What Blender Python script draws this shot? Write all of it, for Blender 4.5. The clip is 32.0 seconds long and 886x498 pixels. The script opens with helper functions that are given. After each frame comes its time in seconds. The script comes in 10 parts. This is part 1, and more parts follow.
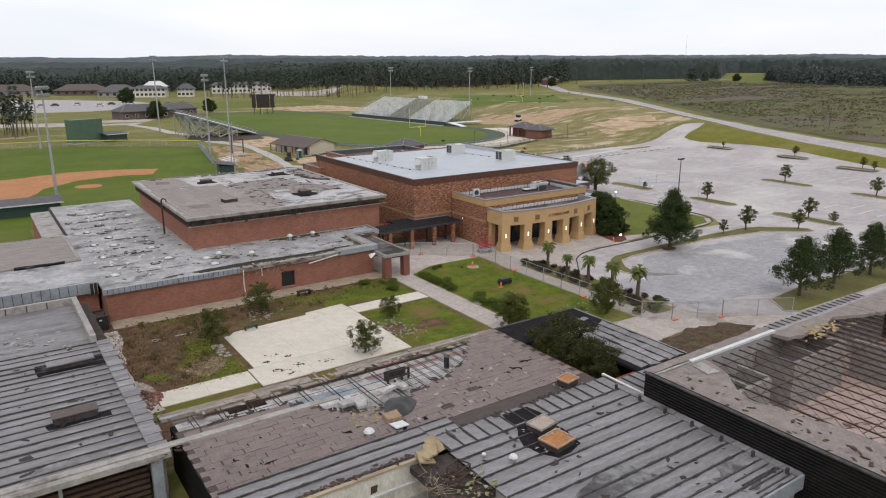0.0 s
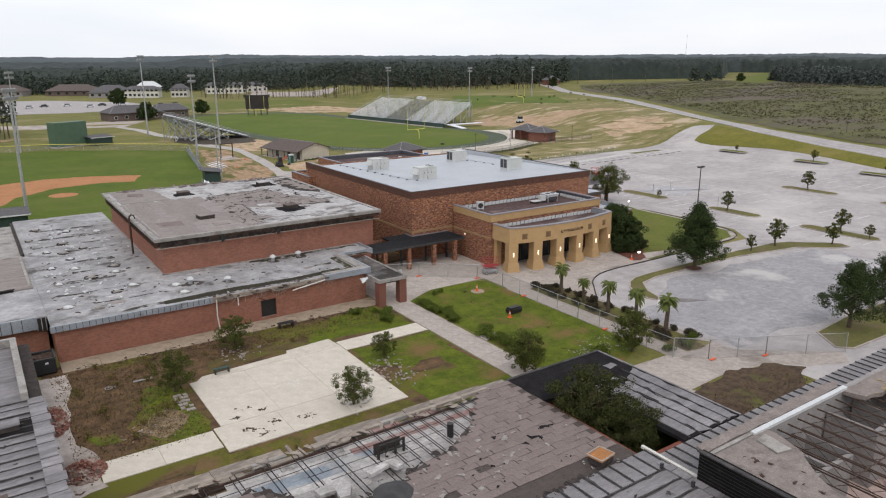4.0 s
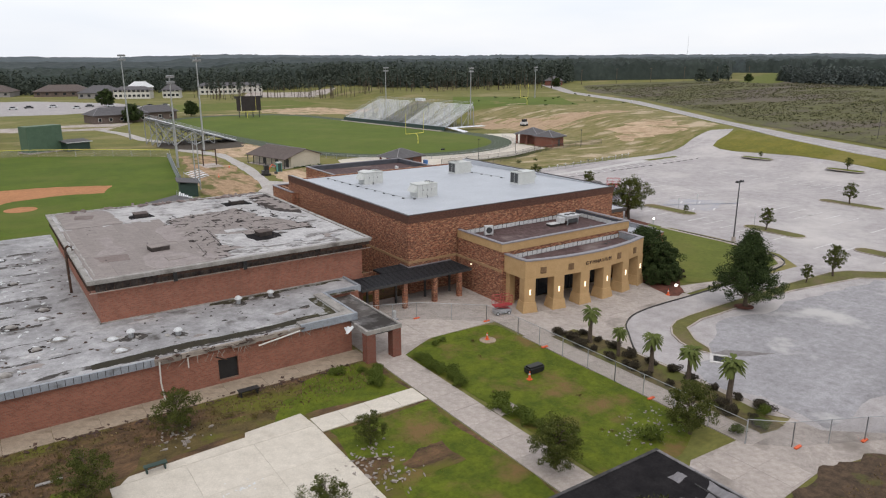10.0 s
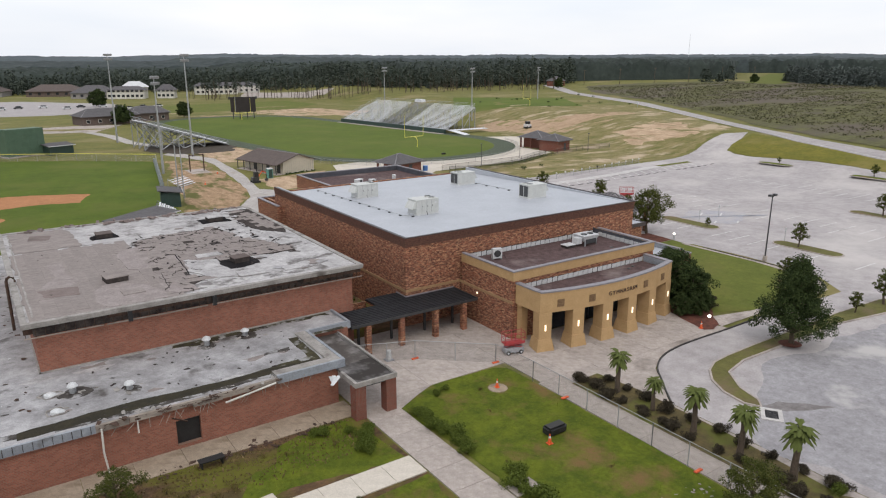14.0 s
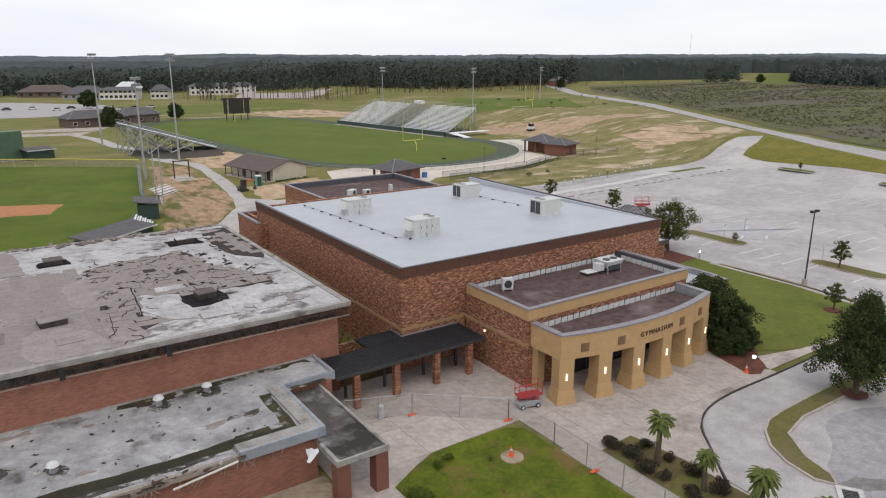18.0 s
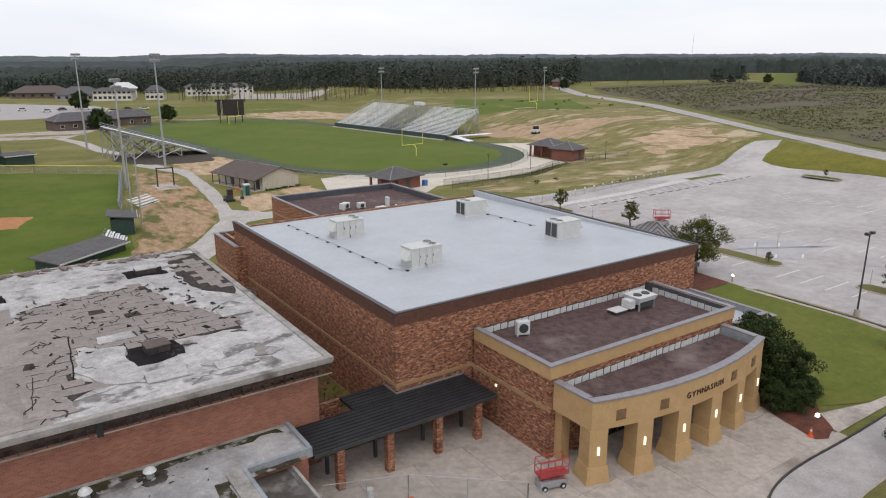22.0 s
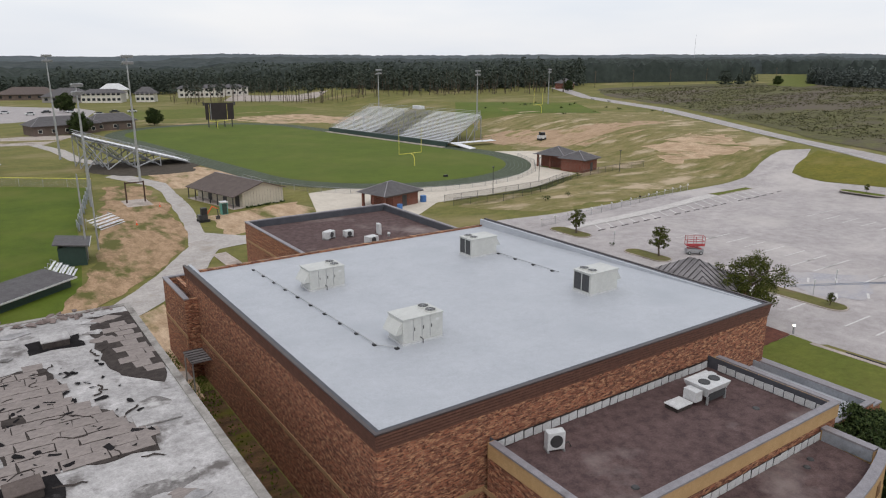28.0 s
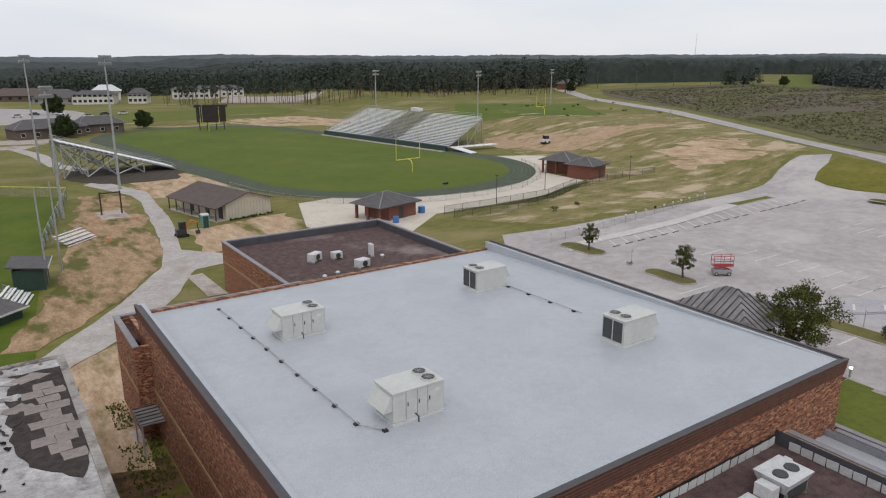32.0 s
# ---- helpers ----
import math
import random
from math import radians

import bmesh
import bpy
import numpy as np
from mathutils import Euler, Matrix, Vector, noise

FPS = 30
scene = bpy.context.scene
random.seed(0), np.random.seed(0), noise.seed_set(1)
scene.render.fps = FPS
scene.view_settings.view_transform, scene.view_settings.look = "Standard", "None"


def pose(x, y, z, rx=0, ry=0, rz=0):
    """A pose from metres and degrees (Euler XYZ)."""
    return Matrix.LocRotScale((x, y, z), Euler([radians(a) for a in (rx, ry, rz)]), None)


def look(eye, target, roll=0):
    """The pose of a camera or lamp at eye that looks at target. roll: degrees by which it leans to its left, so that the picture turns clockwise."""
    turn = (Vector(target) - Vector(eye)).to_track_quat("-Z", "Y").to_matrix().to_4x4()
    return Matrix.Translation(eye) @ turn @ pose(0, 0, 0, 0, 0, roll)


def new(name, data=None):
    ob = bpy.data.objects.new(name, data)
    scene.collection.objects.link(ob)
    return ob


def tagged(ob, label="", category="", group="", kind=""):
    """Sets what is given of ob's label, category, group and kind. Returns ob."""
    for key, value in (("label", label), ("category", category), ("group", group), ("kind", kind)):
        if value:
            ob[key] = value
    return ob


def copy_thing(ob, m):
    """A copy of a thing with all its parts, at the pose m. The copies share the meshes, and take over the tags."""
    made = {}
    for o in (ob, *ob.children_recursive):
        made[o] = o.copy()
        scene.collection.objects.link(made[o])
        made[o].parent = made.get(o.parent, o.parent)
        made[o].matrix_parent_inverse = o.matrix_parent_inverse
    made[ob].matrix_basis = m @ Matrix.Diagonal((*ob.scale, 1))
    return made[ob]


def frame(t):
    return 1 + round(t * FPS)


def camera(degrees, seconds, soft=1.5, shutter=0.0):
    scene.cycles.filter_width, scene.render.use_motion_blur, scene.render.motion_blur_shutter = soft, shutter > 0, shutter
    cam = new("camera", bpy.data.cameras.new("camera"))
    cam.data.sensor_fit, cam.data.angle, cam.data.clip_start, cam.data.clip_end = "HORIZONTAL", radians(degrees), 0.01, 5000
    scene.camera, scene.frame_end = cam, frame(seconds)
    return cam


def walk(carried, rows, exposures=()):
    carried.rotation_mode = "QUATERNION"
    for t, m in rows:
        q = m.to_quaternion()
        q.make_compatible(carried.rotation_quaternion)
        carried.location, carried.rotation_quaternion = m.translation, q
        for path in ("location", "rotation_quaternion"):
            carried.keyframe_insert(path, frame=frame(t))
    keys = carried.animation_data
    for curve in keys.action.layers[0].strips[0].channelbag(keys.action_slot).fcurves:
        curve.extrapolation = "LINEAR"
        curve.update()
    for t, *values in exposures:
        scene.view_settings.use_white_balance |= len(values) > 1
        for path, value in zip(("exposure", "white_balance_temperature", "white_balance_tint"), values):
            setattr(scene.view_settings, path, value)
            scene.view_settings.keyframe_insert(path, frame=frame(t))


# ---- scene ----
cam = camera(65.01, 32.0, 1.15)
PATH = [
    (0, -51.374, -83.114, 25.299, -34.140, -15.198, 0.051),
    (1, -50.088, -81.048, 25.352, -34.192, -15.210, 0.067),
    (2, -48.762, -78.999, 25.342, -34.232, -15.223, 0.085),
    (5, -44.823, -72.951, 25.344, -34.258, -15.234, 0.091),
    (6, -43.496, -70.912, 25.309, -34.254, -15.218, 0.084),
    (7, -42.200, -68.880, 25.281, -34.279, -15.219, 0.057),
    (8, -40.862, -66.850, 25.238, -34.289, -15.229, 0.038),
    (9, -39.552, -64.827, 25.208, -34.289, -15.230, 0.043),
    (10, -38.251, -62.798, 25.212, -34.309, -15.232, 0.058),
    (11, -36.969, -60.777, 25.262, -34.325, -15.237, 0.055),
    (12, -35.652, -58.735, 25.301, -34.325, -15.244, 0.033),
    (13, -34.318, -56.708, 25.303, -34.332, -15.257, 0.004),
    (14, -33.005, -54.674, 25.305, -34.323, -15.262, -0.004),
    (17, -28.900, -48.409, 25.239, -34.346, -15.270, 0.002),
    (18, -27.517, -46.277, 25.258, -34.364, -15.266, 0.006),
    (19, -26.129, -44.118, 25.262, -34.378, -15.266, 0.016),
    (20, -24.729, -41.985, 25.282, -34.345, -15.270, 0.036),
    (21, -23.358, -39.890, 25.315, -34.323, -15.271, 0.038),
    (22, -21.955, -37.856, 25.335, -34.312, -15.279, 0.037),
    (23, -20.551, -35.845, 25.430, -34.301, -15.277, 0.027),
    (24, -19.178, -33.820, 25.524, -34.290, -15.277, 0.016),
    (25, -17.833, -31.755, 25.623, -34.305, -15.289, -0.002),
    (26, -16.486, -29.666, 25.737, -34.319, -15.291, -0.010),
    (29, -12.346, -23.596, 25.751, -34.318, -15.236, -0.016),
    (30, -10.986, -21.567, 25.745, -34.309, -15.228, -0.005),
    (31, -9.658, -19.540, 25.735, -34.328, -15.237, 0.007),
    (32, -8.327, -17.556, 25.736, -34.385, -15.234, 0.034),
]
walk(cam, [(t, pose(x, y, z, 90 + pitch, roll, yaw)) for t, x, y, z, yaw, pitch, roll in PATH], [(0, 0.02), (20, 0.0), (26, -0.08), (32, -0.24)])

# ---- light: an overcast day ----
world = bpy.data.worlds.new("overcast_sky")
scene.world = world
world.use_nodes = True
wn, wl = world.node_tree.nodes, world.node_tree.links
wn.clear()
sky = wn.new("ShaderNodeTexSky")
sky.sky_type, sky.sun_disc = "NISHITA", False
sky.sun_elevation, sky.sun_rotation = radians(52), radians(215)
sky.air_density, sky.dust_density, sky.ozone_density = 1.0, 4.0, 1.0
skyscale = wn.new("ShaderNodeVectorMath")
skyscale.operation = "SCALE"
skyscale.inputs["Scale"].default_value = 0.12
wl.new(sky.outputs[0], skyscale.inputs[0])
cloud = wn.new("ShaderNodeMix")
cloud.data_type = "RGBA"
cloud.inputs[0].default_value = 0.80
wl.new(skyscale.outputs[0], cloud.inputs[6])
layer = wn.new("ShaderNodeTexNoise")
layer.inputs["Scale"].default_value, layer.inputs["Detail"].default_value = 2.2, 4.0
high = wn.new("ShaderNodeMapping")
high.inputs["Scale"].default_value = (1, 1, 5)
place = wn.new("ShaderNodeTexCoord")
wl.new(place.outputs["Generated"], high.inputs[0]), wl.new(high.outputs[0], layer.inputs["Vector"])
veil = wn.new("ShaderNodeValToRGB")
veil.color_ramp.elements[0].position, veil.color_ramp.elements[1].position = 0.35, 0.6
veil.color_ramp.elements[0].color, veil.color_ramp.elements[1].color = (1.03, 1.075, 1.16, 1), (1.185, 1.187, 1.215, 1)
wl.new(layer.outputs["Fac"], veil.inputs[0])
wl.new(veil.outputs[0], cloud.inputs[7])
wb = wn.new("ShaderNodeBackground")
wb.inputs[1].default_value = 1.0
wl.new(cloud.outputs[2], wb.inputs[0])
wo = wn.new("ShaderNodeOutputWorld")
wl.new(wb.outputs[0], wo.inputs[0])

sun_data = bpy.data.lights.new("sun", "SUN")
sun_data.energy, sun_data.angle, sun_data.color = 0.75, radians(25), (1.0, 0.95, 0.88)
sun = new("sun", sun_data)
sun.matrix_world = look((0, 0, 120), (35, 75, 0))

# ---- materials ----


def nodes_of(name):
    m = bpy.data.materials.new(name)
    m.use_nodes = True
    nt = m.node_tree
    return m, nt, nt.nodes["Principled BSDF"]


def nd(nt, kind, **kw):
    n = nt.nodes.new("ShaderNode" + kind)
    for k, v in kw.items():
        n.inputs[k].default_value = v
    return n


def ramp(nt, src, a, b, ca=(0, 0, 0, 1), cb=(1, 1, 1, 1)):
    r = nt.nodes.new("ShaderNodeValToRGB")
    r.color_ramp.elements[0].position, r.color_ramp.elements[1].position = a, b
    r.color_ramp.elements[0].color, r.color_ramp.elements[1].color = ca, cb
    nt.links.new(src, r.inputs[0])
    return r.outputs[0]


def mix(nt, fac, a, b, blend="MIX"):
    m = nt.nodes.new("ShaderNodeMix")
    m.data_type, m.blend_type = "RGBA", blend
    for sock, v in ((m.inputs[0], fac), (m.inputs[6], a), (m.inputs[7], b)):
        if isinstance(v, bpy.types.NodeSocket):
            nt.links.new(v, sock)
        elif isinstance(v, tuple):
            sock.default_value = (*v[:3], 1)
        else:
            sock.default_value = v
    return m.outputs[2]


def coords(nt, scale=(1, 1, 1), kind="Object"):
    tc = nt.nodes.new("ShaderNodeTexCoord")
    mp = nt.nodes.new("ShaderNodeMapping")
    mp.inputs["Scale"].default_value = scale
    nt.links.new(tc.outputs[kind], mp.inputs[0])
    return mp.outputs[0]


def noise_of(nt, vec, scale, detail=5.0, rough=0.6):
    n = nd(nt, "TexNoise", Scale=scale, Detail=detail, Roughness=rough)
    nt.links.new(vec, n.inputs["Vector"])
    return n.outputs["Fac"]


def bumped(nt, bsdf, height, strength, dist=0.02):
    b = nd(nt, "Bump", Strength=strength, Distance=dist)
    nt.links.new(height, b.inputs["Height"])
    nt.links.new(b.outputs[0], bsdf.inputs["Normal"])


def surface(name, c1, c2, scale=2.0, rough=0.85, bump=0.3, stain=None, stain_scale=0.15, stain_at=(0.5, 0.7), grain=40.0,
            metal=0.0, split=(0.35, 0.65), vary=0.0, stretch=(1, 1, 1), blot=0.8, spec=None):
    """A surface of two mixed tones, a fine grain and, where given, larger stains."""
    m, nt, p = nodes_of(name)
    v = coords(nt, stretch)
    mid = noise_of(nt, v, scale, 6.0, 0.65)
    col = mix(nt, ramp(nt, mid, *split), c1, c2)
    fine = noise_of(nt, v, grain, 3.0)
    col = mix(nt, 0.68, col, mix(nt, fine, (0.5, 0.5, 0.5), (1.42, 1.42, 1.42)), "MULTIPLY")
    blotch = noise_of(nt, v, scale * 5.5, 5.0, 0.7)
    col = mix(nt, blot, col, ramp(nt, blotch, 0.3, 0.7, (0.78, 0.77, 0.76, 1), (1.2, 1.2, 1.2, 1)), "MULTIPLY")
    if stain:
        st = noise_of(nt, v, stain_scale, 7.0, 0.6)
        col = mix(nt, ramp(nt, st, *stain_at), col, stain)
    if vary:
        info = nt.nodes.new("ShaderNodeObjectInfo")
        shade = ramp(nt, info.outputs["Random"], 0, 1, (1 - vary,) * 3 + (1,), (1 + vary,) * 3 + (1,))
        col = mix(nt, 1.0, col, shade, "MULTIPLY")
    nt.links.new(col, p.inputs["Base Color"])
    p.inputs["Roughness"].default_value, p.inputs["Metallic"].default_value = rough, metal
    p.inputs["Specular IOR Level"].default_value = spec if spec is not None else 0.5 if rough < 0.66 else 0.2
    if bump:
        bumped(nt, p, fine, bump)
    return m


def brickwork(name, c1, c2, mortar, width=0.22, height=0.075, patch=None, contrast=0.0):
    m, nt, p = nodes_of(name)
    tc = nt.nodes.new("ShaderNodeTexCoord")
    sep, com, add = nd(nt, "SeparateXYZ"), nd(nt, "CombineXYZ"), nt.nodes.new("ShaderNodeMath")
    nt.links.new(tc.outputs["Object"], sep.inputs[0])
    nt.links.new(sep.outputs[0], add.inputs[0]), nt.links.new(sep.outputs[1], add.inputs[1])
    nt.links.new(add.outputs[0], com.inputs[0]), nt.links.new(sep.outputs[2], com.inputs[1])
    b = nd(nt, "TexBrick", Scale=1.0, **{"Mortar Size": 0.012, "Mortar Smooth": 0.3, "Bias": contrast, "Brick Width": width, "Row Height": height})
    b.inputs["Color1"].default_value, b.inputs["Color2"].default_value, b.inputs["Mortar"].default_value = (*c1, 1), (*c2, 1), (*mortar, 1)
    nt.links.new(com.outputs[0], b.inputs["Vector"])
    n1 = noise_of(nt, tc.outputs["Object"], 0.5, 6.0)
    col = mix(nt, 0.3, b.outputs["Color"], ramp(nt, n1, 0.3, 0.7, (0.6, 0.6, 0.6, 1), (1.3, 1.3, 1.3, 1)), "MULTIPLY")
    if patch:
        wide = nt.nodes.new("ShaderNodeMapping")
        wide.inputs["Scale"].default_value = (0.55, 1.5, 1)
        nt.links.new(com.outputs[0], wide.inputs[0])
        n2 = noise_of(nt, wide.outputs[0], 3.4, 4.0, 0.8)
        col = mix(nt, ramp(nt, n2, 0.51, 0.59), col, patch)
        n3 = noise_of(nt, wide.outputs[0], 5.1, 3.0, 0.8)
        col = mix(nt, ramp(nt, n3, 0.52, 0.58), col, tuple(v * 0.62 for v in c2))
    nt.links.new(col, p.inputs["Base Color"])
    p.inputs["Roughness"].default_value, p.inputs["Specular IOR Level"].default_value = 0.9, 0.2
    bumped(nt, p, b.outputs["Fac"], 0.35, -0.01)
    return m


def leafy(name, dark, light, scale=0.8):
    m, nt, p = nodes_of(name)
    g = nt.nodes.new("ShaderNodeNewGeometry")
    col = ramp(nt, g.outputs["Random Per Island"], 0.0, 1.0, (*dark, 1), (*light, 1))
    n = noise_of(nt, coords(nt), scale, 3.0)
    col = mix(nt, 0.5, col, mix(nt, n, (0.5, 0.5, 0.5), (1.4, 1.4, 1.4)), "MULTIPLY")
    nt.links.new(col, p.inputs["Base Color"])
    p.inputs["Roughness"].default_value, p.inputs["Specular IOR Level"].default_value = 0.85, 0.08
    return m


def see_through(name, color, open_part):
    m, nt, p = nodes_of(name)
    p.inputs["Base Color"].default_value = (*color, 1)
    p.inputs["Roughness"].default_value, p.inputs["Metallic"].default_value = 0.5, 0.6
    t, s = nt.nodes.new("ShaderNodeBsdfTransparent"), nd(nt, "MixShader", Fac=open_part)
    nt.links.new(p.outputs[0], s.inputs[1]), nt.links.new(t.outputs[0], s.inputs[2])
    nt.links.new(s.outputs[0], nt.nodes["Material Output"].inputs[0])
    return m


def glow(name, color, strength):
    m, nt, p = nodes_of(name)
    p.inputs["Base Color"].default_value = (*color, 1)
    p.inputs["Emission Color"].default_value, p.inputs["Emission Strength"].default_value = (*color, 1), strength
    return m


BRICK_GYM = brickwork("mottled_brick", (0.35, 0.135, 0.077), (0.15, 0.062, 0.043), (0.22, 0.15, 0.11), 0.4, 0.13, (0.47, 0.26, 0.15), 0.0)
BRICK_RED = brickwork("orange_brick", (0.31, 0.124, 0.083), (0.22, 0.086, 0.059), (0.24, 0.155, 0.118), 0.3, 0.1)
BRICK_DARK = brickwork("dark_red_brick", (0.22, 0.065, 0.045), (0.14, 0.045, 0.032), (0.2, 0.14, 0.11))
BRICK_BROWN = surface("brown_brick_trim", (0.15, 0.075, 0.055), (0.11, 0.055, 0.042), 3.0)
STUCCO = surface("tan_stucco", (0.475, 0.315, 0.16), (0.42, 0.275, 0.135), 1.2, 0.9, 0.25, (0.34, 0.215, 0.10), 0.5, (0.58, 0.85), blot=0.4)
BAND = surface("tan_cast_stone", (0.36, 0.235, 0.13), (0.30, 0.19, 0.10), 2.0)
COPING = surface("grey_metal_coping", (0.255, 0.24, 0.26), (0.19, 0.18, 0.197), 2.0, 0.5, 0.1, (0.12, 0.11, 0.115), 0.6, (0.6, 0.75))
COPING_DARK = surface("dark_metal_coping", (0.075, 0.06, 0.06), (0.055, 0.045, 0.045), 2.0, 0.5, 0.1)
MEMBRANE = surface("pale_grey_membrane", (0.42, 0.44, 0.478), (0.38, 0.40, 0.437), 0.35, 0.5, 0.06, (0.33, 0.352, 0.386), 0.12, (0.55, 0.8), 15, blot=0.25)
PARAPET_IN = surface("dark_grey_membrane", (0.072, 0.076, 0.092), (0.052, 0.055, 0.068), 1.0, 0.6, 0.1)
FLASH = surface("white_flashing", (0.62, 0.63, 0.64), (0.5, 0.51, 0.52), 3.0, 0.5, 0.1)
GRAVEL = surface("purple_brown_gravel_roof", (0.132, 0.088, 0.085), (0.07, 0.046, 0.047), 1.6, 0.95, 0.6, (0.26, 0.215, 0.205), 0.16, (0.54, 0.74), 25, blot=1.0)
ROOF_PALE = surface("weathered_white_roofing", (0.485, 0.472, 0.474), (0.31, 0.3, 0.3), 0.6, 0.8, 0.3, (0.13, 0.117, 0.112), 0.42, (0.56, 0.67), 12, blot=1.0)
ROOF_GREY = surface("weathered_grey_roofing", (0.405, 0.398, 0.407), (0.23, 0.225, 0.23), 0.4, 0.8, 0.3, (0.085, 0.077, 0.072), 0.3, (0.57, 0.69), 12, blot=1.0)
ROOF_TAN = surface("worn_brown_grey_felt", (0.285, 0.25, 0.236), (0.215, 0.188, 0.178), 1.2, 0.95, 0.4, (0.145, 0.125, 0.118), 0.6, (0.6, 0.78), 12, stretch=(0.4, 1.6, 1), vary=0.05)
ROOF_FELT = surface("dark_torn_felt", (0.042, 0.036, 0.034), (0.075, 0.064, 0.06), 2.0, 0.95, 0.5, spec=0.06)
SHINGLE = surface("brown_grey_asphalt_sheet", (0.222, 0.179, 0.168), (0.17, 0.138, 0.13), 1.2, 0.95, 0.5, (0.12, 0.097, 0.09), 0.4, (0.57, 0.76), 20, vary=0.07)
ROOF_BLACK = surface("black_roof_membrane", (0.014, 0.013, 0.014), (0.024, 0.022, 0.023), 0.9, 0.9, 0.2, (0.075, 0.07, 0.07), 0.3, (0.64, 0.67), 15, spec=0.04)
METAL_ROOF = surface("weathered_grey_metal_roof", (0.268, 0.253, 0.264), (0.155, 0.146, 0.152), 0.7, 0.65, 0.15, (0.075, 0.068, 0.069), 0.5, (0.53, 0.72), 10, 0.1, stretch=(0.35, 1.4, 1), vary=0.1, blot=1.0)
METAL_RIB = surface("dark_stained_roof_seam", (0.085, 0.08, 0.08), (0.035, 0.033, 0.034), 1.4, 0.75, 0.15)
METAL_PALE = surface("pale_blue_grey_metal", (0.30, 0.325, 0.36), (0.22, 0.24, 0.27), 1.0, 0.5, 0.1, (0.12, 0.12, 0.12), 0.7, (0.58, 0.75))
METAL_DARK = surface("black_metal_roof_panel", (0.028, 0.028, 0.031), (0.017, 0.017, 0.02), 1.0, 0.6, 0.1, metal=0.0, spec=0.25)
ZINC = surface("galvanised_steel", (0.42, 0.43, 0.44), (0.33, 0.34, 0.35), 2.0, 0.5, 0.1, metal=0.5)
ALU = surface("bare_aluminium_planks", (0.78, 0.79, 0.82), (0.70, 0.71, 0.74), 1.2, 0.5, 0.1, blot=0.3)
ALU_DARK = surface("grey_seat_back", (0.33, 0.335, 0.35), (0.27, 0.275, 0.29), 1.0, 0.6, 0.1)
RUST = surface("rusty_steel", (0.095, 0.058, 0.042), (0.05, 0.034, 0.028), 3.0, 0.85, 0.3)
DARK_STEEL = surface("dark_steel", (0.05, 0.05, 0.052), (0.03, 0.03, 0.032), 3.0, 0.5, 0.1)
TAR = surface("black_tarred_wall", (0.010, 0.0095, 0.010), (0.02, 0.018, 0.017), 1.3, 0.9, 0.3, (0.06, 0.05, 0.046), 1.6, (0.6, 0.75), stretch=(1, 0.5, 2.5), spec=0.04)
INTERIOR = surface("bare_pinkish_slab", (0.50, 0.385, 0.345), (0.39, 0.305, 0.28), 0.5, 0.9, 0.2, (0.22, 0.18, 0.16), 0.3, (0.56, 0.75))
PLASTER = surface("grey_blockwork", (0.33, 0.31, 0.305), (0.25, 0.235, 0.232), 1.2, 0.9, 0.2)
WHITE = surface("white_paint", (0.66, 0.64, 0.60), (0.55, 0.53, 0.49), 1.5, 0.6, 0.1, (0.33, 0.29, 0.25), 0.7, (0.58, 0.8))
CREAM = surface("cream_metal_siding", (0.52, 0.475, 0.385), (0.47, 0.43, 0.35), 1.0, 0.6, 0.1)
AC_SKIN = surface("pale_grey_sheet_metal", (0.54, 0.55, 0.53), (0.48, 0.49, 0.475), 1.5, 0.5, 0.05, blot=0.3)
AC_COIL = surface("dark_condenser_coil", (0.06, 0.063, 0.067), (0.04, 0.042, 0.045), 6.0, 0.6, 0.3)
CONCRETE = surface("pale_concrete", (0.44, 0.386, 0.352), (0.345, 0.303, 0.275), 0.4, 0.9, 0.2, (0.205, 0.176, 0.154), 0.2, (0.52, 0.7), 15, vary=0.05, blot=0.9)
SLAB = surface("bright_bare_slab", (0.585, 0.535, 0.465), (0.52, 0.472, 0.405), 0.25, 0.9, 0.15, (0.41, 0.36, 0.30), 0.35, (0.56, 0.76), 15, vary=0.02, blot=0.45)
LOT = surface("worn_grey_asphalt", (0.415, 0.386, 0.384), (0.345, 0.32, 0.32), 0.12, 0.9, 0.2, (0.53, 0.495, 0.475), 0.045, (0.5, 0.75), 8)
ROAD = surface("pale_grey_road", (0.395, 0.368, 0.366), (0.335, 0.312, 0.312), 0.15, 0.9, 0.15)
DRIVE = surface("bleached_service_drive", (0.455, 0.425, 0.405), (0.37, 0.345, 0.328), 0.3, 0.9, 0.15, (0.31, 0.27, 0.23), 0.2, (0.56, 0.72), 10)
PAINT_W = surface("faded_white_line", (0.66, 0.65, 0.64), (0.52, 0.51, 0.505), 2.0, 0.8, 0.1)
PAINT_B = surface("faded_blue_line", (0.33, 0.365, 0.45), (0.37, 0.385, 0.44), 2.0, 0.8, 0.1)
LAWN = surface("patchy_lawn", (0.118, 0.142, 0.012), (0.06, 0.084, 0.008), 0.6, 0.95, 0.7, (0.165, 0.105, 0.042), 0.22, (0.52, 0.66), 30, blot=1.0)
LAWN_NEAT = surface("mown_lawn", (0.128, 0.143, 0.026), (0.1, 0.12, 0.021), 0.25, 0.95, 0.4, (0.155, 0.138, 0.04), 0.08, (0.55, 0.8), 12)
TURF = surface("sports_turf", (0.098, 0.132, 0.017), (0.078, 0.112, 0.014), 0.06, 0.95, 0.3, (0.128, 0.138, 0.03), 0.035, (0.5, 0.75), 6, blot=0.4)
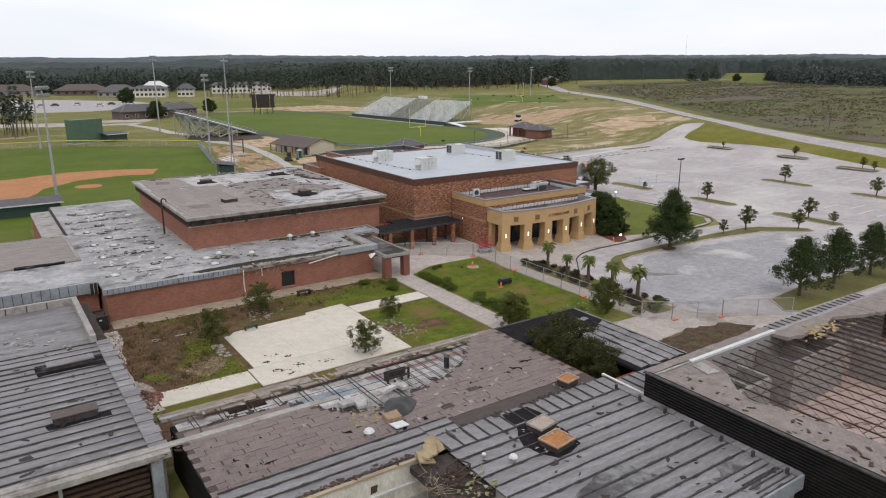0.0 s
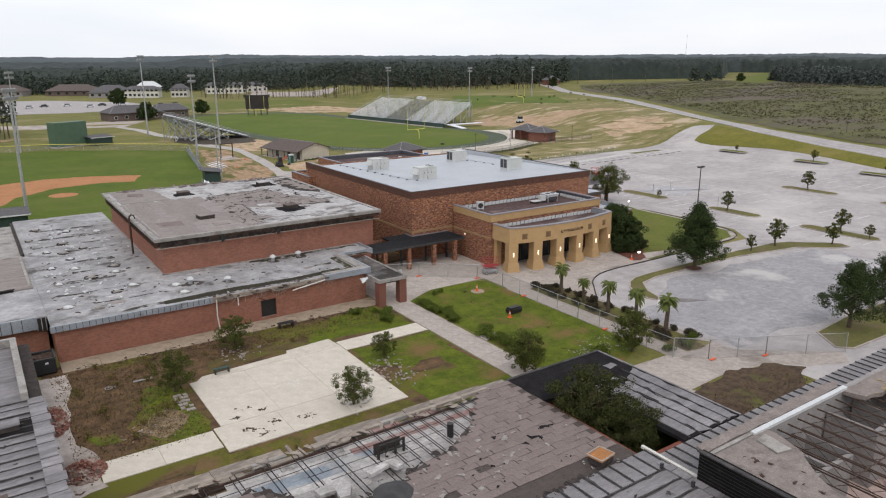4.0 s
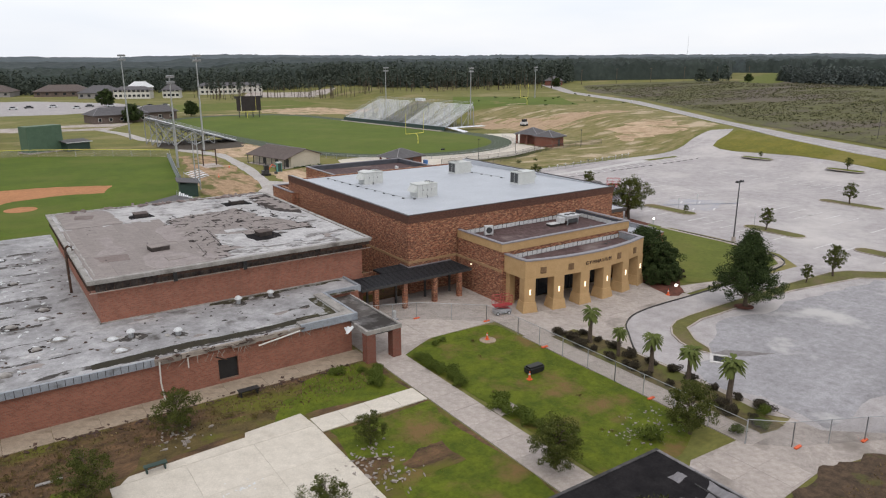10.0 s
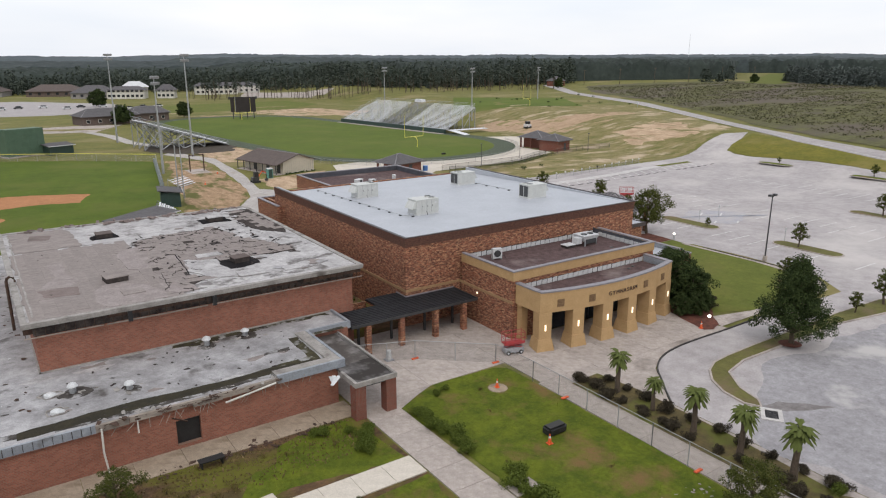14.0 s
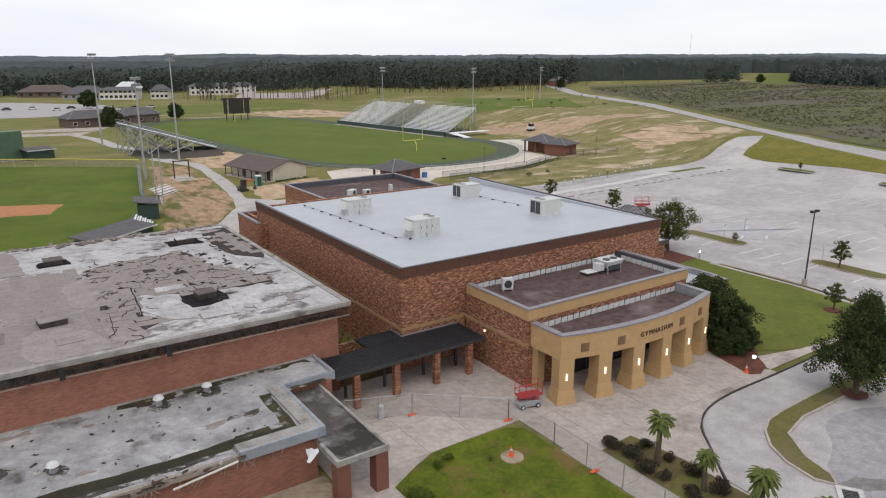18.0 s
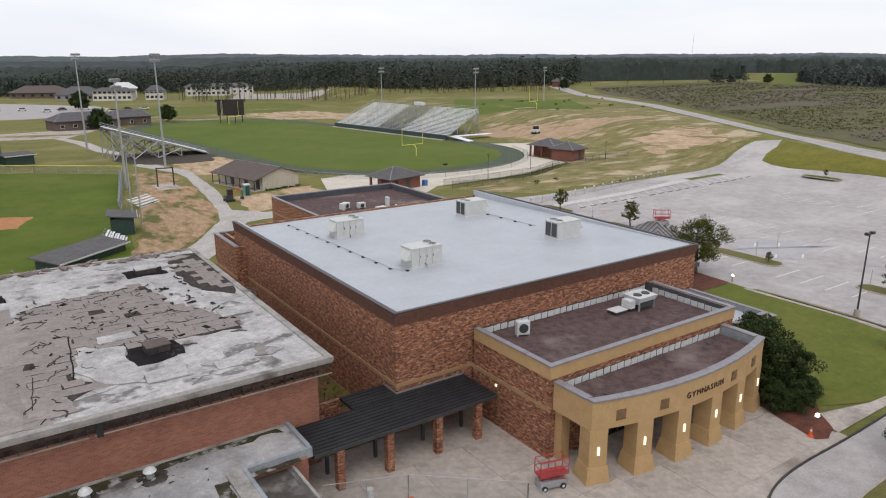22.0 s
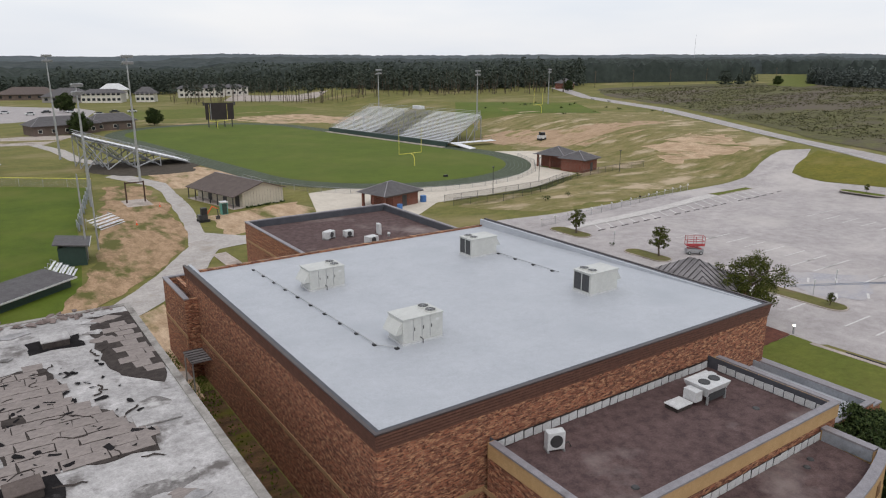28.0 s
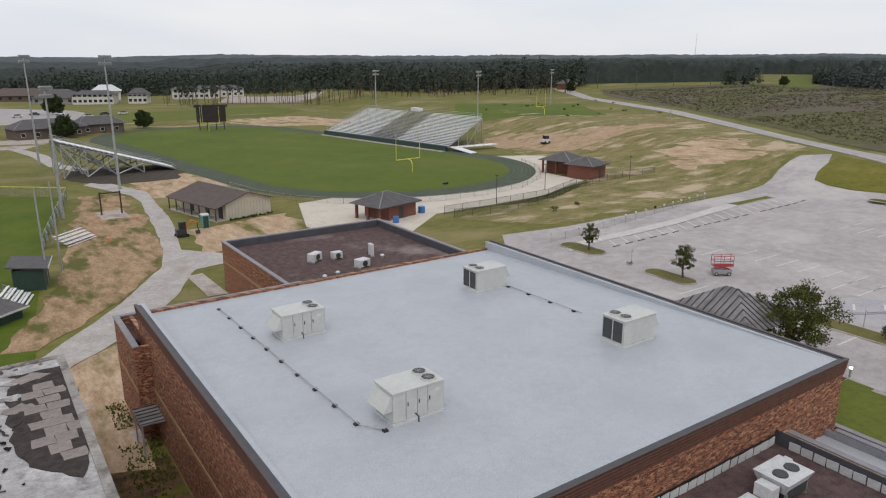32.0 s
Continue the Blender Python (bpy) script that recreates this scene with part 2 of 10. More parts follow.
BALL_TURF = surface("ballfield_turf", (0.09, 0.125, 0.012), (0.068, 0.102, 0.009), 0.08, 0.95, 0.3, (0.118, 0.126, 0.026), 0.05, (0.5, 0.75), 6, blot=0.6)
CLAY = surface("orange_infield_clay", (0.42, 0.20, 0.095), (0.36, 0.17, 0.08), 0.2, 0.95, 0.2)
TRACK = surface("dark_green_grey_track", (0.078, 0.095, 0.06), (0.062, 0.078, 0.05), 0.2, 0.9, 0.2)
SAND = surface("sandy_bare_earth", (0.53, 0.395, 0.275), (0.34, 0.235, 0.145), 0.35, 0.95, 0.4, (0.125, 0.122, 0.034), 0.13, (0.52, 0.64), 5, blot=1.0, stretch=(1.6, 0.6, 1))
BANK = surface("straw_coloured_bank", (0.26, 0.21, 0.10), (0.13, 0.128, 0.036), 0.2, 0.95, 0.5, (0.43, 0.34, 0.235), 0.085, (0.52, 0.62), 5, blot=1.0, stretch=(0.75, 1.6, 1))
EARTH = surface("orange_bare_earth", (0.44, 0.315, 0.21), (0.31, 0.21, 0.13), 0.4, 0.95, 0.4, (0.20, 0.18, 0.065), 0.1, (0.52, 0.62), 5, blot=1.0, stretch=(0.8, 1.5, 1))
DIRT = surface("brown_dead_weeds", (0.16, 0.094, 0.05), (0.055, 0.037, 0.022), 0.9, 0.95, 0.8, (0.105, 0.102, 0.017), 0.16, (0.5, 0.6), 14, blot=1.0, stretch=(0.7, 1.3, 1))
MULCH = surface("dark_mulch_bed", (0.10, 0.075, 0.05), (0.06, 0.045, 0.032), 1.5, 0.95, 0.8, (0.25, 0.21, 0.16), 0.8, (0.58, 0.72), 15)
GROUND = surface("rough_dry_grass", (0.18, 0.165, 0.05), (0.12, 0.126, 0.033), 0.09, 0.95, 0.5, (0.275, 0.217, 0.115), 0.03, (0.53, 0.73), 2, blot=1.0, stretch=(1, 1.6, 1))
SCRUB = surface("scrubby_field", (0.122, 0.12, 0.042), (0.07, 0.066, 0.032), 0.16, 0.95, 0.6, (0.108, 0.086, 0.068), 0.02, (0.46, 0.62), 0.9, blot=1.0, stretch=(0.6, 1.6, 1))
# Far leaves: blue-grey haze mixed into the leaf colour itself.
PINE_FAR_HAZED = leafy("haze_tinted_far_leaves", (0.075, 0.09, 0.086), (0.115, 0.132, 0.12), 0.02)
BARK = surface("grey_brown_bark", (0.13, 0.10, 0.075), (0.08, 0.062, 0.047), 6.0, 0.95, 0.6)
LEAF = leafy("broad_leaves", (0.036, 0.046, 0.011), (0.112, 0.122, 0.032))
LEAF_DARK = leafy("dark_evergreen_leaves", (0.018, 0.03, 0.012), (0.065, 0.088, 0.03))
LEAF_PALM = leafy("palm_fronds", (0.06, 0.08, 0.022), (0.17, 0.19, 0.06))
LEAF_SHRUB = leafy("low_shrub_leaves", (0.05, 0.072, 0.012), (0.125, 0.155, 0.032))
LEAF_SCRUB = leafy("dark_scrub_leaves", (0.04, 0.042, 0.022), (0.1, 0.1, 0.045), 0.05)
LEAF_WEED = leafy("brown_scrub_leaves", (0.085, 0.07, 0.022), (0.165, 0.135, 0.045))
# Needle green lifted and blued, so the colour carries the distant haze.
PINE_HAZED = leafy("haze_tinted_needles", (0.05, 0.063, 0.053), (0.088, 0.104, 0.082), 0.02)
EAVE = surface("dirty_pale_eave", (0.36, 0.34, 0.32), (0.25, 0.235, 0.22), 1.0, 0.7, 0.1, (0.12, 0.105, 0.095), 0.7, (0.52, 0.72))
OLD_WOOD = surface("weathered_grey_board", (0.33, 0.285, 0.245), (0.215, 0.185, 0.16), 1.2, 0.9, 0.3, (0.11, 0.088, 0.072), 0.5, (0.58, 0.72), 14, stretch=(0.3, 2.0, 2.0), vary=0.12, blot=1.0)
FELT_PALE = surface("pinkish_grey_felt", (0.315, 0.275, 0.265), (0.245, 0.213, 0.205), 0.8, 0.9, 0.3, (0.17, 0.145, 0.138), 0.6, (0.6, 0.76), 12)
GUTTER_MOSS = surface("black_mossy_gutter", (0.042, 0.037, 0.022), (0.026, 0.023, 0.017), 1.2, 0.9, 0.3, (0.12, 0.115, 0.10), 0.9, (0.66, 0.76))
PALE_WALK = surface("pale_new_concrete", (0.55, 0.53, 0.515), (0.47, 0.45, 0.44), 0.4, 0.9, 0.1)
OLIVE = surface("olive_verge_grass", (0.165, 0.148, 0.024), (0.118, 0.12, 0.018), 0.2, 0.95, 0.5, (0.20, 0.165, 0.05), 0.08, (0.52, 0.7), 8, blot=1.0)
STONE = surface("pale_field_stones", (0.34, 0.30, 0.27), (0.24, 0.21, 0.19), 2.0, 0.95, 0.4)
GLASS = surface("dark_glass", (0.02, 0.024, 0.03), (0.03, 0.034, 0.04), 1.0, 0.1, 0.0)
RED = surface("red_paint", (0.42, 0.05, 0.055), (0.33, 0.045, 0.05), 3.0, 0.5, 0.1)
ORANGE = surface("orange_plastic", (0.75, 0.12, 0.03), (0.65, 0.10, 0.03), 3.0, 0.5, 0.1)
BLACK = surface("black_plastic", (0.012, 0.012, 0.013), (0.02, 0.02, 0.021), 3.0, 0.5, 0.1)
BLUE = surface("blue_tarpaulin", (0.06, 0.18, 0.45), (0.05, 0.14, 0.36), 3.0, 0.5, 0.1)
GREEN_BOX = surface("dark_green_paint", (0.025, 0.055, 0.045), (0.02, 0.042, 0.035), 2.0, 0.6, 0.1)
TOILET = surface("turquoise_plastic", (0.10, 0.30, 0.26), (0.08, 0.25, 0.22), 2.0, 0.5, 0.1)
YELLOW = surface("yellow_paint", (0.68, 0.62, 0.12), (0.60, 0.54, 0.10), 2.0, 0.5, 0.1)
SHINGLE_GREY = surface("grey_shingle_roof", (0.125, 0.12, 0.125), (0.095, 0.09, 0.095), 1.0, 0.9, 0.3)
SHINGLE_BROWN = surface("brown_shingle_roof", (0.13, 0.105, 0.095), (0.10, 0.08, 0.075), 1.0, 0.9, 0.3)
WALL_BROWN = surface("brown_grey_masonry", (0.15, 0.115, 0.10), (0.115, 0.088, 0.078), 0.8, 0.9, 0.2)
MOSS = surface("dark_mossy_stain", (0.07, 0.063, 0.03), (0.032, 0.028, 0.021), 1.2, 0.95, 0.5, (0.30, 0.295, 0.29), 0.8, (0.55, 0.64))
WET = surface("dark_wet_roof_stain", (0.04, 0.035, 0.032), (0.085, 0.076, 0.07), 1.5, 0.9, 0.3, (0.31, 0.305, 0.305), 1.0, (0.5, 0.6))
DRY_LAWN = surface("dry_island_grass", (0.145, 0.135, 0.045), (0.095, 0.095, 0.03), 0.5, 0.95, 0.6, (0.17, 0.125, 0.075), 0.25, (0.5, 0.68), 20)
APRON = surface("dirty_tan_concrete", (0.37, 0.30, 0.23), (0.27, 0.215, 0.16), 0.6, 0.9, 0.2, (0.15, 0.115, 0.075), 0.4, (0.52, 0.7), 15)
MESH_WIRE = see_through("chain_link_mesh", (0.33, 0.33, 0.33), 0.80)
MESH_DARK = see_through("dark_chain_link_mesh", (0.05, 0.05, 0.05), 0.72)
LAMP_GLOW = glow("lit_wall_lamp", (1.0, 0.86, 0.62), 1.3)
SPOT_GLOW = glow("lit_floodlight", (1.0, 0.95, 0.85), 5.0)

# ---- small builders ----


def bm_box(bm, x0, y0, z0, x1, y1, z1):
    v = [bm.verts.new((x, y, z)) for z in (z0, z1) for x, y in ((x0, y0), (x1, y0), (x1, y1), (x0, y1))]
    for f in ((3, 2, 1, 0), (4, 5, 6, 7), (0, 1, 5, 4), (1, 2, 6, 5), (2, 3, 7, 6), (3, 0, 4, 7)):
        bm.faces.new([v[k] for k in f])
    return v


def boxes(*many):
    bm = bmesh.new()
    for b in many:
        bm_box(bm, *b)
    return bm


def bm_tube(bm, points, radii, sides=8):
    """A tube through points, with a radius for each."""
    rings = []
    for k, (q, r) in enumerate(zip(points, radii)):
        q = Vector(q)
        d = (Vector(points[min(k + 1, len(points) - 1)]) - Vector(points[max(k - 1, 0)])).normalized()
        s = d.orthogonal().normalized() if abs(d.z) < 0.95 else Vector((1, 0, 0))
        s = (s - d * s.dot(d)).normalized()
        t = d.cross(s)
        rings.append([bm.verts.new(q + (s * math.cos(a) + t * math.sin(a)) * r) for a in (6.28319 * i / sides for i in range(sides))])
    for a, b in zip(rings, rings[1:]):
        for i in range(sides):
            bm.faces.new((a[i], a[(i + 1) % sides], b[(i + 1) % sides], b[i]))
    bm.faces.new(rings[0][::-1]), bm.faces.new(rings[-1])


def tube(points, radii, sides=8):
    bm = bmesh.new()
    bm_tube(bm, points, radii, sides)
    return bm


def bm_prism(bm, outline, z0, z1):
    """An upright prism over a flat outline."""
    n = len(outline)
    lo, hi = [bm.verts.new((x, y, z0)) for x, y in outline], [bm.verts.new((x, y, z1)) for x, y in outline]
    bm.faces.new(lo[::-1]), bm.faces.new(hi)
    for i in range(n):
        bm.faces.new((lo[i], lo[(i + 1) % n], hi[(i + 1) % n], hi[i]))


def prism(outline, z0, z1):
    bm = bmesh.new()
    bm_prism(bm, outline, z0, z1)
    bmesh.ops.recalc_face_normals(bm, faces=bm.faces)
    return bm


def part(name, bm, material, parent, label="", smooth=False):
    """Links a bmesh as one mesh object, under a thing or a part, with its verts where they are in the thing's own space."""
    me = bpy.data.meshes.new(name)
    bm.to_mesh(me)
    bm.free()
    me.materials.append(material)
    if smooth:
        me.shade_smooth()
    ob = new(name, me)
    ob.parent = parent
    return tagged(ob, label)


def piece(name, me, parent, m):
    ob = new(name, me)
    ob.parent = parent
    ob.matrix_basis = m
    return ob


def mesh_of(name, verts, faces, material):
    me = bpy.data.meshes.new(name)
    me.from_pydata(verts, [], faces)
    me.materials.append(material)
    return me


def thing(name, label, category, group="", at=(0, 0, 0), kind=""):
    ob = new(name)
    ob.empty_display_size = 0.3
    ob.location = at
    return tagged(ob, label, category, group, kind)


def solo(name, bm, material, label, category, group="", kind="", at=(0, 0, 0)):
    ob = part(name, bm, material, None)
    ob.location = at
    return tagged(ob, label, category, group, kind)


from mathutils.geometry import tessellate_polygon

# ---- the lie of the land ----


def ease(a, b, v):
    t = min(1.0, max(0.0, (v - a) / (b - a)))
    return t * t * (3 - 2 * t)


def land(x, y):
    s = x - 0.15 * y
    far = math.hypot(x - 20, y)
    return 5.2 * ease(108, 150, s) + 4 * ease(150, 420, s) + 26 * ease(900, 3400, far) - 0.0001


XS = sorted({*range(-3600, -300, 300), *range(-300, 100, 25), *range(100, 172, 3), *range(172, 420, 16), *range(420, 800, 60), *range(800, 4000, 200)})
YS = sorted({*range(-1500, -120, 120), *range(-120, 300, 20), *range(300, 800, 60), *range(800, 4200, 200)})


def draped(name, outline, lift, material, label, category, kind="structure", rough=0.0, step=1.5, parent=None):
    """A sheet with the given outline laid over the land; rough: how far its edge wanders."""
    pts = []
    n = len(outline)
    for i in range(n):
        a, b = Vector(outline[i]), Vector(outline[(i + 1) % n])
        cuts = max(1, int((b - a).length / step)) if rough else 1
        for k in range(cuts):
            q = a.lerp(b, k / cuts)
            if rough:
                w = noise.noise_vector(Vector((q.x * 0.23, q.y * 0.23, lift * 50))) * rough + noise.noise_vector(Vector((q.x * 0.9, q.y * 0.9, lift * 50))) * rough * 0.6
                q = q + Vector((w.x, w.y))
            pts.append(q)
    bm = bmesh.new()
    vs = [bm.verts.new((q.x, q.y, 0)) for q in pts]
    for tri in tessellate_polygon([[Vector((q.x, q.y, 0)) for q in pts]]):
        bm.faces.new([vs[k] for k in tri])
    lo, hi = min(q.x for q in pts), max(q.x for q in pts)
    ylo, yhi = min(q.y for q in pts), max(q.y for q in pts)
    for axis, lines, a, b in ((0, XS, lo, hi), (1, YS, ylo, yhi)):
        for c in lines:
            if a < c < b and hi > 95:
                co, no = ((c, 0, 0), (1, 0, 0)) if axis == 0 else ((0, c, 0), (0, 1, 0))
                bmesh.ops.bisect_plane(bm, geom=bm.verts[:] + bm.edges[:] + bm.faces[:], plane_co=co, plane_no=no)
    for v in bm.verts:
        v.co.z = land(v.co.x, v.co.y) + lift
    bm.normal_update()
    bmesh.ops.reverse_faces(bm, faces=[f for f in bm.faces if f.normal.z < 0])
    ob = part(name, bm, material, parent)
    return tagged(ob, label, category, "", kind) if parent is None else ob


def rect(x0, y0, x1, y1):
    return [(x0, y0), (x1, y0), (x1, y1), (x0, y1)]


def arc_pts(cx, cy, r, a0, a1, n=16, ry=None):
    return [(cx + r * math.cos(radians(a0 + (a1 - a0) * k / n)), cy + (ry or r) * math.sin(radians(a0 + (a1 - a0) * k / n))) for k in range(n + 1)]


gv = [(x, y, land(x, y)) for y in YS for x in XS]
gf = [(j * len(XS) + i, j * len(XS) + i + 1, (j + 1) * len(XS) + i + 1, (j + 1) * len(XS) + i) for j in range(len(YS) - 1) for i in range(len(XS) - 1)]
ground = tagged(new("ground", mesh_of("ground", gv, gf, GROUND)), "wide rough ground of dry and green grass", "ground", "", "structure")

# ---- sheets of ground cover ----
# parking lot, drives and road
draped("parking_lot", [(8.4, -70), (8.4, -24.9), (10.9, -22), (12.4, -20.2), (14.5, -18.9), (16.8, -18.3), (19.9, -18.1), (25, -18.2), (31.8, -18.1), (46, -18.6), (49.6, -14), (50.4, -4), (50, 4), (47, 6), (47, 40), (50, 52), (57, 62), (69, 60.5), (100, 61.5),
    (127, 62.5), (132, 63.8), (138, 66), (145, 67.6), (150, 68), (154, 63), (146, 59.6), (139.4, 58.2), (133.8, 55.8), (131.4, 51.8), (130.2, 46.7), (130.8, 38), (131, 30.2), (129.8, 21.3), (127.6, 12.9), (124.6, 4.2), (121.4, -6), (110, -45), (100, -70)], 0.03, LOT, "wide worn grey asphalt car park", "parking lot")
draped("road", [(262, 247), (225, 167), (196, 122), (173, 88), (158, 65), (147, 45), (137, 20), (130, -2), (118, -40), (100, -90), (107, -92), (124, -42), (136, -3), (143, 19), (152, 43), (164, 64), (179, 87), (203, 121), (233, 166), (272, 250), (330, 330), (322, 336)],
    0.06, ROAD, "pale grey two-lane road across the fields", "road")
draped("verge", [(153, 60.8), (146, 59.4), (139.6, 58), (134.2, 55.6), (131.8, 51.6), (130.6, 46.7), (131.2, 38), (131.4, 30.2), (130.2, 21.3), (128, 12.9), (125, 4.2), (121.8, -6), (110.6, -45), (118, -40), (130, -2), (137, 20), (147, 45)], 0.05, OLIVE, "olive grass verge between car park and road", "grass")
# ground round the sports fields
draped("bank", [(58, 75), (66, 63), (80, 62.6), (110, 64.5), (127, 64.4), (138, 67.4), (150, 70), (160, 72), (178, 98), (200, 131), (214, 160), (190, 190), (155, 200), (130, 160), (120, 128), (112, 104), (100, 86), (83, 80.6), (70, 79)], 0.035, BANK, "straw-coloured rough bank beside the stadium", "bare earth", rough=2)
draped("sandy_ground", [(124, 152), (131, 128), (146, 122), (172, 118), (184, 128), (172, 136), (152, 146), (146, 166), (134, 168)], 0.045, EARTH, "bare orange earth below the practice field", "bare earth", rough=6)
draped("sandy_ground", [(130, 84), (150, 78), (164, 92), (158, 104), (140, 100)], 0.046, SAND, "worn sandy patch on the bank", "bare earth", rough=6)
draped("ditch", [(70, 80.2), (79, 81), (88, 83.6), (99, 88), (104, 89), (98, 86.2), (88, 81), (78, 78)], 0.052, surface("rank_ditch_grass", (0.09, 0.095, 0.022), (0.05, 0.056, 0.014), 0.5, 0.95, 0.8), "dark rank grass along the ditch", "grass", rough=0.8)
draped("sandy_ground", [(92, 255), (80, 290), (120, 300), (135, 262), (118, 240)], 0.035, SAND, "bare sandy earth behind the stand", "bare earth", rough=6)
draped("sandy_ground", [(-3.5, 66), (-0.7, 79), (0.9, 90), (8.8, 132), (16, 132), (14.8, 107), (12.4, 84), (9.6, 74), (3, 62.5), (-5, 52.3), (-9, 53)], 0.0495, surface("rutted_orange_sand", (0.42, 0.285, 0.18), (0.235, 0.158, 0.088), 0.5, 0.95, 0.5, (0.1, 0.1, 0.026), 0.16, (0.5, 0.6), 6, blot=1.0, stretch=(1.5, 0.6, 1)), "rutted sandy strip beside the ball field", "bare earth", rough=1.2)
draped("sandy_ground", [(20, 122), (34, 118), (42, 126), (34, 150), (24, 152), (19, 136)], 0.045, SAND, "sandy earth below the bleachers", "bare earth", rough=2.5)
draped("sandy_ground", [(17, 76), (36, 84), (36, 96), (18, 92)], 0.04, SAND, "sandy yard in front of the shed", "bare earth", rough=1.5)
draped("sandy_ground", [(-5.4, 27), (-0.9, 26), (-1.0, 30), (-1.1, 37.4), (0.0, 38), (1.4, 50.6), (-3.1, 46.6), (-8, 39.8), (-6, 31)], 0.04, SAND, "sandy ground between the two buildings", "bare earth", rough=0.5)
draped("alley", [(-5.8, -0.2), (-0.1, -0.2), (-0.1, 27), (-5.8, 28)], 0.035, DIRT, "dark dirty ground between the two buildings", "bare earth")
draped("alley_pad", [(-1.7, 30), (-0.9, 30), (-0.95, 31.9), (-1.7, 32)], 0.07, CONCRETE, "small concrete landing by the side door", "concrete")
draped("alley_pad", [(-4.4, 37.2), (-3.4, 37.2), (-3.4, 38.2), (-4.4, 38.2)], 0.07, CONCRETE, "small concrete cover in the sand", "concrete")
draped("drive", [(-12, 42), (-4.1, 51.9), (3.2, 61.5), (10.2, 73.7), (12.5, 83), (13.6, 90.6), (15.5, 106), (17.1, 119.2), (19.6, 119.5), (18, 100), (14.5, 80.7), (18.8, 75.6), (26, 75), (34, 72), (34, 66), (24, 69), (17.3, 70.7), (13.4, 69.8), (9.5, 62), (6.8, 57.7), (1.6, 51.0), (-3.1, 46.8), (-8, 40)], 0.06, DRIVE, "pale grey service drive behind the buildings", "drive", rough=0.25)
draped("drive", [(17.2, 118.5), (17, 128), (11, 146), (16, 152), (15.2, 160), (8, 180), (6, 205), (2, 225), (5, 226), (10, 205), (11.5, 182), (18.5, 160), (20, 152), (16, 146), (20.5, 130), (19.5, 118.5)],
    0.055, DRIVE, "narrow pale path winding past the sports fields", "path")
draped("sidewalk", [(11.7, 67.5), (13.7, 67.8), (13.9, 58.2), (11.7, 58.4)], 0.07, CONCRETE, "short pale concrete path", "sidewalk")
draped("concrete_apron", [(34.7, 84), (41, 102)] + arc_pts(74.4, 130.6, 36.5, -132, 4, 24) + [(120, 129), (125, 121), (124, 111), (112, 104), (103.5, 104), (103, 90), (99, 88.5), (83, 82), (69, 80.8), (57, 80), (45, 70), (36, 72)], 0.05, SLAB, "pale concrete apron round the end of the track", "concrete")
draped("far_drive", [(-30, 232), (6, 224), (20, 250), (4, 254), (-20, 250), (-60, 262), (-60, 250)], 0.05, CONCRETE, "pale drive beside the brick hall", "drive")
draped("far_drive", [(-80, 330), (2, 318), (34, 334), (44, 376), (40, 400), (0, 452), (-80, 460)], 0.05, ROAD, "pale car park of the far campus", "parking lot")
draped("far_drive", [(125, 425), (171, 394), (205, 440), (156, 500)], 0.05, CONCRETE, "pale car park beyond the trees", "parking lot")
draped("far_lawn", [(20, 284), (100, 285), (140, 330), (140, 372), (60, 362), (22, 316)], 0.04, LAWN_NEAT, "green lawn in front of the far campus", "grass", rough=4)
# The bleachers' shadow on the soil, painted as a dark patch.
draped("dark_ground", [(8, 157), (11, 169), (33, 169), (33.6, 153), (29.7, 143.4), (21, 143.6), (14.5, 145)], 0.0585, surface("soil_painted_as_shade", (0.085, 0.07, 0.055), (0.05, 0.042, 0.034), 0.8, 0.95, 0.4), "bare soil painted dark as the shade under the bleachers", "bare earth", rough=1.0)
draped("practice_field", [(150, 205), (196, 170), (232, 222), (190, 262)], 0.07, TURF, "green practice field beyond the stand", "sports field")
# ball field
draped("ball_field", [(-95, 17), (-45.8, 17), (-45.6, 39), (-15, 41), (-9, 46), (-6, 50), (-5, 62), (-3.2, 76), (-1.5, 92), (2, 112), (6.5, 133), (-10, 146), (-27, 156), (-60, 162), (-95, 158)], 0.045, BALL_TURF, "bright green baseball outfield and infield grass", "sports field")
draped("infield", [(-60, 62), (-47, 66), (-44, 68.5), (-40, 78), (-33, 86), (-24, 87), (-17.5, 85.5), (-14.5, 94), (-24, 98.5), (-34, 99.5), (-48, 95), (-60, 86)], 0.06, CLAY, "orange clay base paths of the infield", "infield", rough=0.6)
draped("mound", arc_pts(-32.2, 76.5, 2.6, 0, 350, 20), 0.07, CLAY, "small orange clay pitching mound", "mound")
# football field and track
AX, AY = Vector((-0.0995, 0.995)), Vector((0.995, 0.0995))
C0, C1 = Vector((74.4, 130.6)), Vector((62.1, 234.0))


def oval(r, n=28):
    out = []
    base = math.degrees(math.atan2(AY.y, AY.x))
    for c, a0, wide in ((C1, base, 0), (C0, base + 180, 1.2)):
        out += arc_pts(c.x, c.y, r + wide, a0, a0 + 180, n)
    return out


draped("running_track", oval(36.6), 0.075, TRACK, "dark worn running track round the football field", "running track")
draped("football_field", oval(30.2), 0.09, TURF, "mown green football field", "sports field")
LANE = surface("worn_lane_paint", (0.15, 0.165, 0.15), (0.11, 0.125, 0.115), 0.5, 0.9, 0.1)
